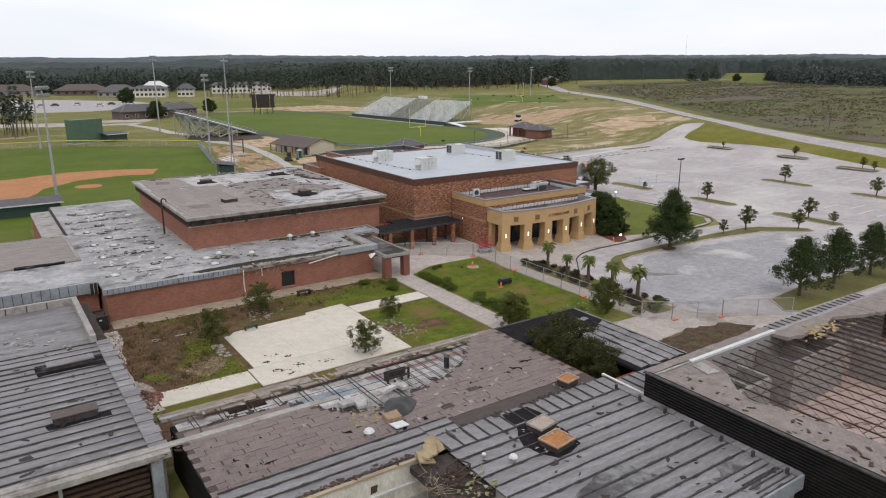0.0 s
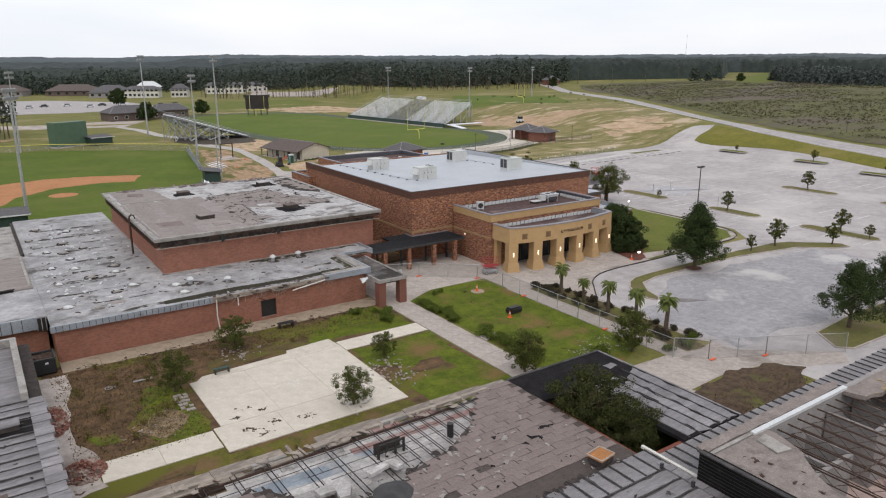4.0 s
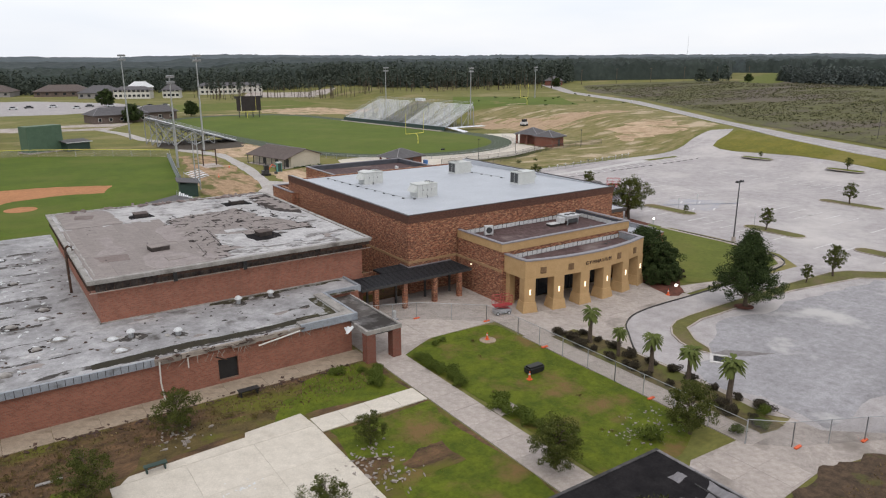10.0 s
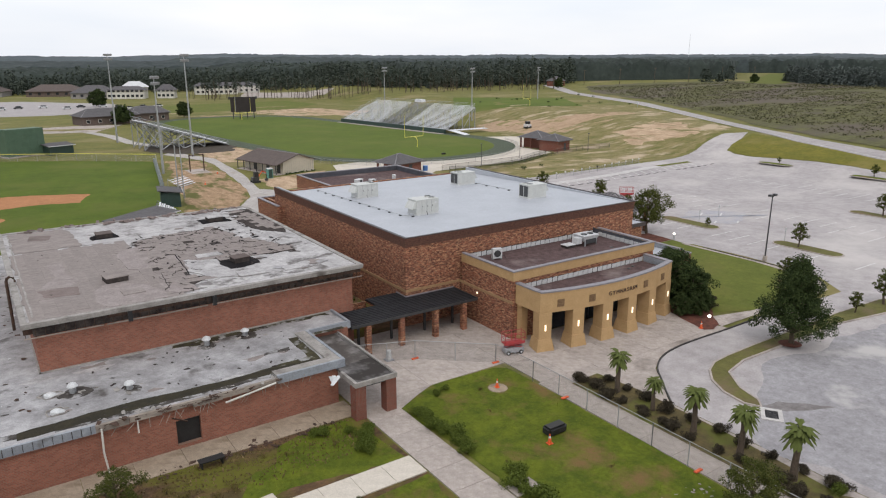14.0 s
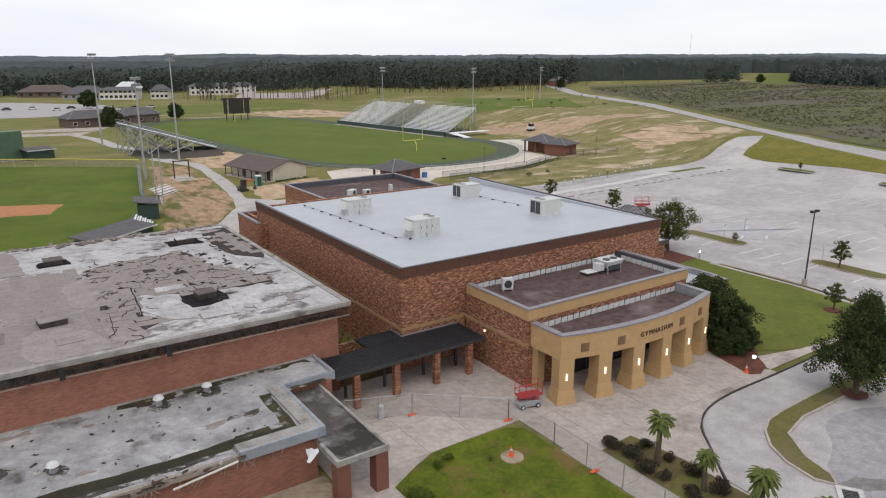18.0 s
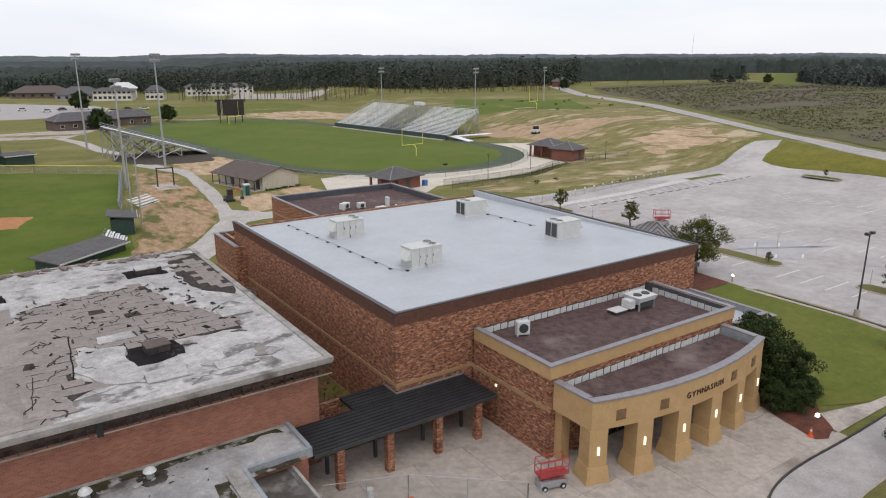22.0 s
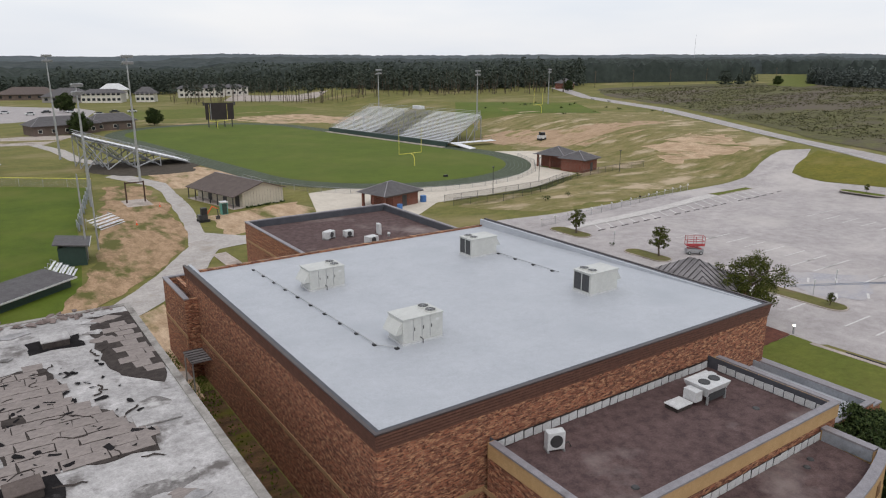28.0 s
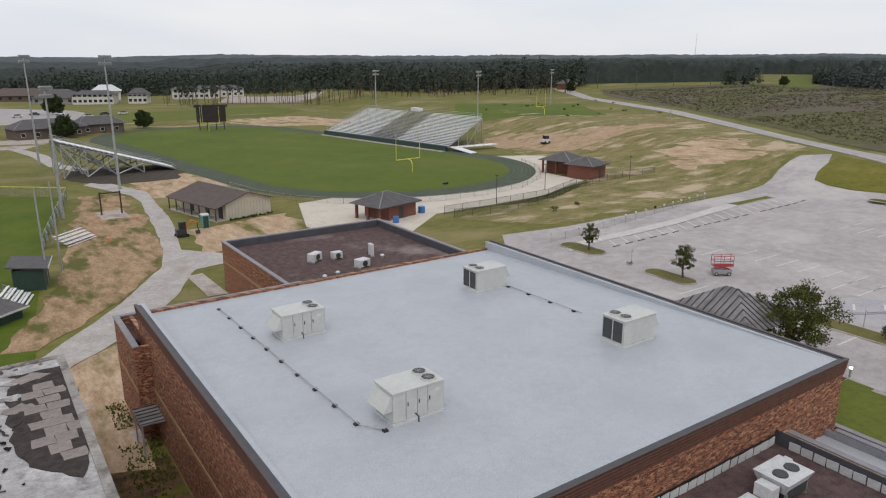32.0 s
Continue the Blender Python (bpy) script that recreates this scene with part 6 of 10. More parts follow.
splinters([(-33.4 + random.gauss(0, 0.5), -55.9 + random.gauss(0, 0.6), 3.3) for _ in range(46)], "tangle of pale splinters at the broken roof corner", STRAW, 0.3, 1.2)
splinters([(random.uniform(-40, -36), -53.2 + random.gauss(0, 0.12), 3.5) for _ in range(50)], "pale splinters along the gutter", STRAW, 0.2, 0.8)
splinters([(random.uniform(-44.5, -42), -51.5 + random.gauss(0, 0.6), 3.5) for _ in range(40)], "pale splinters at the roof corner", STRAW, 0.2, 0.8)
rubble("collapsed_corner", [(-32.2 + random.gauss(0, 0.7), -56.6 + random.gauss(0, 0.9), 3.32 + random.random() * 0.2) for _ in range(80)], "heap of rusty wreckage on the broken roof", RUST, 0.04, 0.22, 0.5)
rubble("collapsed_corner", [(-31.9 + random.gauss(0, 0.7), -57.3 + random.gauss(0, 0.7), 3.4 + random.random() * 0.2) for _ in range(40)], "mossy pale wreckage on the broken roof", surface("mossy_rubble", (0.30, 0.29, 0.18), (0.16, 0.16, 0.07), 2.0), 0.04, 0.2, 0.5)
metal = thing("metal_roof_wing", "ruined wing with a pale ribbed metal roof", "building")
four_walls(metal, -31, -66.3, -16.6, -53.6, 0, 3.3, PLASTER, 0.3)
ribbed(metal, -31.1, -66.5, -17.0, -53.85, 3.52, 1.02, "x")
ribbed(metal, -31.0, -53.8, -16.5, -52.0, 3.56, 0.97, "y")
part("fascia", boxes((-31.1, -66.66, 2.7, -16.5, -66.5, 3.56)), METAL_PALE, metal, "pale blue-grey metal fascia")
for k in range(4):
    part("seam", boxes((-20.2, -66.2 + k * 0.42, 3.52, -17.1, -66.12 + k * 0.42, 3.58)), METAL_RIB, metal)
for k in range(13):
    part("edge_cap", boxes((-17.0, -66.5 + k * 1.02, 3.46, -16.45, -65.52 + k * 1.02, 3.6)), METAL_ROOF, metal)
    if k % 2 == 0:
        part("bracket", boxes((-17.25, -66.1 + k * 1.02, 3.55, -17.1, -65.95 + k * 1.02, 3.9)), DARK_STEEL, metal)
LID_ORANGE = surface("orange_rusted_lid", (0.44, 0.19, 0.06), (0.26, 0.13, 0.07), 1.2, 0.9, 0.3, (0.36, 0.31, 0.26), 1.3, (0.58, 0.68), blot=1.0)
LID_TAN = surface("tan_rusted_lid", (0.40, 0.335, 0.285), (0.33, 0.265, 0.22), 2.0, 0.9, 0.2, (0.36, 0.20, 0.11), 1.5, (0.56, 0.7))


def rimmed(owner, sx, sy, z, material):
    """Upturned edges round a curb's lid."""
    for b in ((-sx, -sy, sx, -sy + 0.07), (-sx, sy - 0.07, sx, sy), (-sx, -sy + 0.07, -sx + 0.07, sy - 0.07), (sx - 0.07, -sy + 0.07, sx, sy - 0.07)):
        part("rim", boxes((b[0], b[1], z, b[2], b[3], z + 0.06)), material, owner)


for x, y, sx, sy, h, m, rim, lab in ((-25.5, -56.8, 1.6, 1.35, 0.32, LID_ORANGE, LID_TAN, "square curb with an orange rusted lid"), (-25.0, -54.95, 1.5, 1.1, 0.35, LID_TAN, EAVE, "square curb with a tan lid"), (-19.4, -51.35, 1.15, 0.95, 0.35, LID_ORANGE, LID_TAN, "small rusted roof cover")):
    t = hatch(x, y, 3.56, sx, sy, h, m, lab, 9)
    rimmed(t, sx / 2 + 0.06, sy / 2 + 0.06, h + 0.09, rim)
    rubble("curb_litter", [(x + random.choice((-1, 1)) * (sx / 2 + random.uniform(0.1, 0.4)), y + random.uniform(-0.7, 0.7), 3.56) for _ in range(10)], "pale and dark scraps lying round a roof curb", EAVE, 0.05, 0.16, 0.5)
solo("tar_patch", prism(wavy([(-26.2, -53.9), (-24.0, -53.9), (-24.0, -55.2), (-24.2, -57.4), (-26.3, -58.0), (-27.3, -55.9), (-26.6, -54.6)], 0.3, 0.4, 4.0), 3.53, 3.54), ROOF_BLACK, "black tar patch round the roof curbs", "roof patch")
solo("tar_patch", prism(wavy([(-26.2, -53.7), (-23.6, -53.7), (-23.9, -52.3), (-25.9, -52.2)], 0.15, 0.4, 6.0), 3.565, 3.574), ROOF_BLACK, "black tar patch below the roof curbs", "roof patch")
roof_vent(-34.1, -49.7, 3.45, 0.34, 0.6), roof_vent(-28.8, -56.8, 3.55, 0.26, 0.55), roof_vent(-29.8, -55.4, 3.55, 0.14, 0.25)
# wreckage along the broken edge
for pts, z in (([(-33.9, -44.9), (-32.1, -44.6), (-32.0, -45.6), (-32.5, -46.3), (-33.0, -46.2), (-32.9, -45.5), (-33.8, -45.5)], 3.4), ([(-30.8, -44.9), (-29.0, -44.5), (-28.7, -45.4), (-29.2, -45.5), (-29.4, -45.0), (-30.7, -45.3)], 3.4)):
    chunk = prism(wavy(pts, 0.08, 0.3, pts[0][0]), z, z + 0.22)
    solo("white_duct", chunk, CEIL, "broken white duct length at the edge of the hole", "duct", "broken ducts")
solo("white_sheet", prism(wavy([(-32.5, -49.3), (-31.6, -49.4), (-31.5, -50.1), (-32.4, -50.05)], 0.05, 0.3, 1), 3.6, 3.66), FLASH, "white square sheet lying on the roof", "roof sheet")
foam = thing("insulation_slab", "brown torn insulation slab with a pale strap", "debris", at=(-31.9, -48.6, 3.45))
part("slab", prism(wavy([(-0.5, -0.45), (0.5, -0.5), (0.6, 0.4), (-0.45, 0.5)], 0.15, 0.25, 8), 0, 0.32), surface("orange_brown_foam", (0.36, 0.245, 0.17), (0.27, 0.18, 0.125), 2.0), foam), part("strap", tube([(-0.4, -0.2, 0.34), (0.0, 0.1, 0.4), (0.2, 0.4, 0.34)], [0.03] * 3, 5), STRAW, foam, "pale looped strap")
tv, tf, N, M = [], [], 20, 7
for j in range(M + 1):
    for i in range(N):
        a, r = 6.2832 * i / N, j / M
        w = 1 + 0.3 * noise.noise(Vector((math.cos(a) * 1.5, math.sin(a) * 1.5, 5)))
        x, y = 1.35 * r * w * math.cos(a) + 0.5 * r * math.sin(a), 1.25 * r * w * math.sin(a)
        tv.append((x, y, 0.42 * (1 - r * r) * (0.7 + 0.5 * noise.noise(Vector((x * 1.3, y * 1.3, 2)))) + (0.06 if j < M else -0.02)))
for j in range(M):
    for i in range(N):
        tf.append((j * N + i, j * N + (i + 1) % N, (j + 1) * N + (i + 1) % N, (j + 1) * N + i))
heap = tagged(new("tar_sheet", mesh_of("tar_sheet", tv, tf, TARP)), "sagging black tar sheet heaped by the hole", "tar sheet")
heap.data.shade_smooth()
heap.location = (-30.7, -47.5, 3.45)
frame_unit = thing("duct_frame", "dark steel frame standing among the joists", "steel frame", at=(-28.4, -43.5, 2.9))
for x in (-0.85, -0.3, 0.28, 0.85):
    part("upright", boxes((x - 0.06, -0.06, 0, x + 0.06, 0.06, 1.05)), JOIST, frame_unit)
for z in (0.05, 0.5, 0.95):
    part("rail", boxes((-0.9, -0.05, z, 0.9, 0.07, z + 0.1)), JOIST, frame_unit)
part("backing", boxes((-0.88, 0.5, 0, 0.88, 0.55, 0.9)), ROOF_FELT, frame_unit)
rubble("torn_sheets", [(-33 + random.gauss(0, 1.0), -47.6 + random.gauss(0, 0.5), 3.46) for _ in range(22)], "yellowed scraps of torn insulation", surface("yellow_scraps", (0.34, 0.27, 0.12), (0.24, 0.19, 0.10), 2.0), 0.06, 0.3, 0.15)
rubble("torn_sheets", [(-31.5 + random.gauss(0, 1.4), -49.4 + random.gauss(0, 0.5), 3.46) for _ in range(24)], "torn dark roofing felt", ROOF_BLACK, 0.06, 0.3, 0.1)
rubble("torn_sheets", [(-42.5 + random.uniform(0, 20), -42.2 + random.gauss(0, 0.9), 2.94) for _ in range(70)], "fallen insulation and plaster below the joists", EAVE, 0.06, 0.3, 0.4)
rubble("torn_sheets", [(-42.5 + random.uniform(0, 22), -40.6 + random.gauss(0, 0.25), 3.4) for _ in range(60)], "splintered boards along the eaves", OLD_WOOD, 0.08, 0.45, 0.15)
rubble("torn_sheets", [((u := random.uniform(-42, -22)), hole_edge(u) + random.gauss(0, 0.25), 3.4) for _ in range(80)], "curled dark felt along the torn roof edge", ROOF_FELT, 0.08, 0.4, 0.2)
solo("vent_stub", tube([(-24.7, -44.2, 3.4), (-24.7, -44.2, 4.3)], [0.2, 0.2], 10), BLACK, "dark upright vent stub by the framing", "vent stub")

black = thing("black_roof_wing", "low wing with a black membrane and metal seams", "building")
four_walls(black, -16.9, -52.4, -8.2, -40.6, 0, 3.2, BRICK_DARK, 0.3)
part("roof", prism([(-17.0, -44), (-17, -40.3), (-8, -40.3), (-8, -52.5), (-13.4, -52.5), (-13.4, -48), (-14.2, -44)], 3.2, 3.42), ROOF_BLACK, black, "black roof membrane with worn grey patches")
for k in range(6):
    part("seam", boxes((-12.94 + k * 0.98, -52.5, 3.42, -12.86 + k * 0.98, -46.6 + k * 0.75, 3.47)), METAL_RIB, black)
for k in range(5):
    part("worn_panel", prism(wavy([(-12.85 + k * 0.98, -52.4), (-11.95 + k * 0.98, -52.4), (-11.95 + k * 0.98, -46.6 + k * 0.75), (-12.85 + k * 0.98, -47.2 + k * 0.75)], 0.45, 0.4, k), 3.42, 3.435), METAL_ROOF, black)
for x, y, r in ((-12.6, -44.8, 0.8), (-10.9, -44.2, 0.6), (-11.6, -45.7, 0.9), (-9.2, -42.6, 0.5)):
    part("worn_patch", prism(wavy([(x - r, y - r * 0.6), (x + r, y - r * 0.7), (x + r * 0.8, y + r * 0.5), (x - r * 0.9, y + r * 0.6)], 0.4, 0.3, x), 3.42, 3.43), METAL_ROOF, black, "grey worn patch in the membrane")
part("edge", boxes((-8.0, -52.5, 3.15, -7.8, -40.3, 3.46)), METAL_ROOF, black), part("edge", boxes((-17.0, -40.3, 3.15, -7.8, -40.1, 3.46)), METAL_RIB, black)
cover = thing("long_covered_walk", "long grey metal covered walk across the front", "covered walkway")
ribbed(cover, -16.2, -55.3, 17.4, -52.6, 3.42, 0.84, "y", METAL_ROOF, METAL_RIB, 0.06)
for k in range(12):
    part("post", boxes((-14 + k * 2.8, -53.0, 0, -13.85 + k * 2.8, -52.85, 3.36)), ZINC, cover)
part("white_rail", boxes((-16.3, -55.6, 3.44, -16.1, -51.6, 3.6)), WHITE, cover)

DECK = surface("pale_grey_roof_deck", (0.27, 0.232, 0.215), (0.195, 0.167, 0.155), 1.2, 0.95, 0.4, (0.09, 0.075, 0.07), 0.5, (0.58, 0.72), 12, blot=1.0)
ruin = thing("roofless_ruin", "roofless block with black walls and rusty joists", "building")
part("wall", boxes((-16.4, -84, 0, -16.0, -55.5, 5.2)), TAR, ruin, "black tarred parapet wall")
part("wall", boxes((-16.0, -55.9, 0, 17, -55.5, 4.9)), PLASTER, ruin), part("wall", boxes((16.6, -84, 0, 17, -55.9, 4.9)), TAR, ruin)
part("deck", prism(wavy([(-16.0, -84), (-12.4, -84), (-12.5, -66), (-13.2, -64.2), (-13.7, -61.6), (-13.1, -60), (-11.6, -58.4), (-10.9, -56.6), (-10.9, -55.91), (-16.0, -55.91)], 0.16, 0.5, 5), 4.7, 5.0), DECK, ruin, "grey roof deck along the wall")
part("deck", prism(wavy([(-2.0, -57.2), (1.5, -57.6), (5, -56.8), (9.2, -58.2), (9.2, -55.91), (-2.4, -55.91)], 0.2, 0.5, 9), 4.7, 4.98), DECK, ruin), part("deck", boxes((9.3, -58.5, 4.7, 16.6, -55.91, 5.0)), DECK, ruin)
for z, o in ((5.2, 0.0), (5.06, 0.35)):
    part("coping", boxes((-16.5 + o, -84, z, -16.25 + o, -55.4, z + 0.08)), METAL_RIB, ruin)
part("deck", prism(wavy([(-16.0, -55.48), (-2.2, -55.48), (-1.4, -55.0), (-3, -54.7), (-9, -54.75), (-15.6, -54.8)], 0.12, 0.5, 6), 4.75, 4.98), DECK, ruin, "grey roof deck overhanging the covered walk")
part("floor", boxes((-11.6, -84, 0.1, 16.6, -55.9, 0.25)), INTERIOR, ruin, "bare pinkish floor open to the sky")
for k in range(26):
    x = -12.0 + k * 1.08
    part("joist", boxes((x, -84, 4.6, x + 0.06, -56, 4.68)), RUST, ruin, "rusty open-web joist")
    part("bottom_chord", boxes((x + 0.01, -83.5, 4.1, x + 0.05, -56.3, 4.15)), RUST, ruin)
    bm = bmesh.new()
    n = 40
    for i in range(n):
        ya, yb = -56.3 - 0.68 * i, -56.3 - 0.68 * (i + 1)
        za, zb = (4.6, 4.14) if i % 2 else (4.14, 4.6)
        bm_tube(bm, [(x + 0.03, ya, za), (x + 0.03, yb, zb)], [0.018, 0.018], 3)
    part("web", bm, RUST, ruin)
for k in range(3):
    part("purlin", boxes((-11.6, -61 - k * 6.2, 4.7, 16.6, -60.94 - k * 6.2, 4.72)), RUST, ruin)
for b in ((-4.2, -59.0, 0.25, -3.9, -56, 4.0), (-3.9, -59.0, 0.25, 3.2, -58.7, 4.0), (2.9, -58.7, 0.25, 3.2, -56, 4.0), (-0.9, -58.7, 0.25, -0.7, -56, 3.9), (-12.0, -59.3, 0.25, -7.6, -59.0, 3.9), (-9.8, -59.0, 0.25, -9.6, -56, 3.8), (-7.6, -59.0, 0.25, -7.3, -56.6, 3.9), (-11.2, -57.6, 0.25, -9.8, -57.4, 3.8), (5.5, -63, 0.25, 5.8, -58.4, 3.5), (-4.5, -70, 0.25, 3, -69.7, 3.4)):
    part("partition", boxes(b), PLASTER, ruin, "grey blockwork partition")
part("rim", boxes((-16.0, -55.88, 5.0, -12.0, -55.7, 5.05)), EAVE, ruin), part("rim", boxes((-12.1, -56.0, 4.95, -2.0, -55.7, 5.14)), FLASH, ruin, "white roof edge")
rubble("fallen_deck", [(-11 + random.uniform(0, 26), -57 - random.uniform(0, 24), 0.26) for _ in range(160)], "fallen roof deck and rubble on the floor", INTERIOR, 0.15, 0.7, 0.4)
rubble("fallen_deck", [(-14.4 + random.gauss(0, 0.7), -56.5 - random.uniform(0, 20), 5.0) for _ in range(70)], "scraps on the remaining roof deck", RUST, 0.05, 0.3, 0.3)
solo("fallen_sheet", prism([(-12.6, -56.4), (-11.6, -56.3), (-11.9, -58.0), (-12.9, -57.8)], 5.02, 5.1), EAVE, "pale loose sheet lying on the torn deck", "debris")
rubble("fallen_deck", [(1.6 + random.gauss(0, 1.6), -57.6 + random.gauss(0, 0.6), 4.98) for _ in range(50)], "yellowed insulation torn along the roof edge", surface("yellowed_insulation", (0.4, 0.3, 0.14), (0.26, 0.2, 0.12), 2.0), 0.08, 0.32, 0.3)

METAL_STAIN = surface("sooty_metal_stain", (0.06, 0.057, 0.058), (0.11, 0.105, 0.106), 1.2, 0.75, 0.1, (0.215, 0.212, 0.218), 0.7, (0.46, 0.62))
# litter over the ruined roofs
random.seed(9)
rubble("roof_litter", [(random.uniform(-43, -18), random.uniform(-50.2, -45.5), 3.455) for _ in range(110)], "dark torn flecks over the asphalt sheets", ROOF_BLACK, 0.03, 0.17, 0.1)
rubble("roof_litter", [(random.gauss(-27, 4), random.gauss(-46.5, 1.6), 3.46) for _ in range(90)], "pale scraps and splinters over the asphalt sheets", EAVE, 0.04, 0.26, 0.3)
rubble("roof_litter", [(random.uniform(-43.4, -33), random.gauss(-53.0, 0.15), 3.53) for _ in range(70)], "rusty splinters along the broken gutter", RUST, 0.05, 0.3, 0.2)
rubble("roof_litter", [(random.uniform(-31, -18), random.gauss(-51.95, 0.12), 3.56) for _ in range(50)], "dark torn flashing along the roof joint", ROOF_FELT, 0.06, 0.3, 0.15)
rubble("roof_litter", [(random.uniform(-30.5, -17.5), random.uniform(-66, -54), 3.53) for _ in range(60)], "tarry flecks on the metal roof", ROOF_FELT, 0.05, 0.35, 0.04)
rubble("roof_litter", [(random.uniform(-60, -45.6), random.uniform(-44, -25), 3.63) for _ in range(70)], "dark flecks on the ribbed roof", ROOF_FELT, 0.05, 0.4, 0.04)
rubble("roof_litter", [(-44.2 + random.gauss(0, 0.5), random.uniform(-45, -36), 3.5 + random.uniform(-0.5, 0.1)) for _ in range(70)], "splintered timber hanging off the roof edge", RUST, 0.05, 0.32, 0.3)
for k in range(24):
    part("course", boxes((-16.425, -84, 0.35 + k * 0.2, -16.402, -55.5, 0.37 + k * 0.2)), BLACK, ruin)
for pts in ([(-29, -61), (-24, -60), (-23, -62), (-28, -63.5)], [(-22, -56.4), (-18.6, -55.4), (-18, -56.6), (-21.5, -57.8)], [(-21, -64), (-18.2, -63), (-18, -65.5), (-20.6, -66)]):
    solo("tar_patch", prism(wavy(pts, 0.5, 0.4, pts[0][0]), 3.5, 3.5245), METAL_STAIN, "dark stained patch on the metal roof", "roof patch", "metal roof stains")

# torn roof of the auditorium
random.seed(21)
SMUDGE = surface("sooty_roof_smudge", (0.13, 0.12, 0.118), (0.22, 0.208, 0.205), 1.2, 0.85, 0.2, (0.46, 0.448, 0.44), 0.8, (0.48, 0.62), 12, blot=1.0)
TORN = [(-20.5, 19.3), (-18.4, 19.9), (-12.3, 21.0), (-11.4, 18.1), (-11.1, 15.2), (-10.2, 13.0), (-8.9, 11.4), (-8.1, 9.0), (-8.4, 7.1), (-11.0, 7.0), (-12.5, 7.7), (-15.8, 7.9), (-18.4, 8.6), (-18.9, 5.0), (-17.4, 2.7), (-19.9, 1.8), (-21.3, 2.6)]


def within(x, y, poly):
    odd = False
    for (xa, ya), (xb, yb) in zip(poly, poly[1:] + poly[:1]):
        if (ya > y) != (yb > y) and x < xa + (y - ya) * (xb - xa) / (yb - ya):
            odd = not odd
    return odd


tile_meshes = []
for k in range(5):
    bm = bmesh.new()
    bm_prism(bm, wavy(rect(0.02, 0.02, 1.0 + 0.1 * (k % 2), 0.98), 0.11 if k else 0.05, 0.25, k * 5.0), 0, 0.02)
    bmesh.ops.recalc_face_normals(bm, faces=bm.faces)
    me = bpy.data.meshes.new("felt_sheet")
    bm.to_mesh(me), bm.free()
    me.materials.append(ROOF_TAN)
    tile_meshes.append(me)
CORNER = [(-7.2, 27.4), (-5.7, 24.5), (-5.6, 19), (-6.2, 16.4), (-7.4, 18), (-7.6, 23.1)]
for i in range(17):
    for j in range(29):
        x, y = -21.6 + i * 1.03 + (j % 2) * 0.4, 1.4 + j * 1.0
        where = within(x + 0.5, y + 0.5, TORN) or within(x + 0.5, y + 0.5, CORNER)
        if where and random.random() > 0.04:
            piece("felt_sheet", tile_meshes[random.randrange(5)], hall, pose(x, y, 7.496 + random.uniform(0, 0.006), 0, 0, random.uniform(-2, 2)))
for pts, m, z, lab in (
        ([(-31.2, -0.6), (-20.5, -0.6), (-19.5, 4), (-21.5, 9), (-20, 14.5), (-22.5, 20), (-31.2, 20)], ROOF_TAN, 7.46, "large worn brown felt area of the roof"),
        (TORN, ROOF_FELT, 7.465, "dark felt laid bare where the coating has torn"),
        ([(-18.2, 9.3), (-15.8, 8.0), (-15.3, 1.8), (-17.4, 2.7), (-18.8, 5.3)], ROOF_PALE, 7.5, "ragged tongue of white coating over the felt"),
        ([(-8.2, 28.4), (-5.4, 28.4), (-5.3, 18.5), (-6.1, 14.8), (-8.2, 16.6), (-8.8, 23.1)], ROOF_FELT, 7.47, "dark felt laid bare along the roof rim"),
        ([(-15.7, 7.9), (-12.8, 7.7), (-12.2, 4.9), (-15.8, 4.1)], ROOF_BLACK, 7.47, "black tarred surround of a roof hatch"),
        ([(-12.4, 23.2), (-9.3, 23.2), (-9.3, 25.5), (-12.4, 25.5)], ROOF_BLACK, 7.47, "black tarred surround of a roof hatch"),
        ([(-23.9, 22.2), (-21.3, 22.3), (-21.4, 24.2), (-23.8, 24.1)], ROOF_BLACK, 7.47, "black tarred surround of a roof hatch"),
        ([(-30.8, 20.4), (-25, 20.6), (-25.5, 29.4), (-30.9, 29.4)], ROOF_TAN, 7.468, "brown worn felt area of the roof")):
    solo("roof_patch", prism(wavy(pts, 0.45, 0.5, pts[0][0]), z - 0.02, z + 0.03), m, lab, "roof patch")
for k in range(16):
    # scraps of coating and bared felt, no two of one outline
    x, y, r = random.uniform(-20, -7), random.choice((random.uniform(21.5, 28), random.uniform(0.5, 3))), random.uniform(0.35, 1.1)
    outline = [(x + r * random.uniform(0.45, 1.25) * math.cos(a), y + r * random.uniform(0.45, 1.25) * math.sin(a) * 0.7) for a in (0.52 * i for i in range(12))]
    solo("torn_coating", prism(wavy(outline, 0.2, 0.3, x), 7.47, 7.5 + 0.001 * k), (ROOF_TAN, ROOF_PALE, ROOF_GREY)[k % 3], "torn irregular scrap of roof coating", "roof patch", "torn roof scraps")
bm = bmesh.new()
for k in range(60):
    x, y, a = (random.uniform(-21, -8), random.uniform(5, 22), random.uniform(0, 6.28)) if k < 42 else (-20.5 + random.gauss(0, 0.6), random.uniform(-0.5, 20), 1.57)
    last = None
    for i in range(random.randrange(3, 8)):
        w = random.uniform(0.01, 0.09)
        row = [bm.verts.new((x - math.sin(a) * w * s, y + math.cos(a) * w * s, z)) for s, z in ((-1, 7.5), (0, 7.56), (1, 7.5))]
        if last:
            bm.faces.new((last[0], last[1], row[1], row[0])), bm.faces.new((last[1], last[2], row[2], row[1]))
        last = row
        a += random.uniform(-1.1, 1.1)
        x, y = min(-5.8, x + 0.3 * math.cos(a)), min(29.5, max(-0.4, y + 0.3 * math.sin(a)))
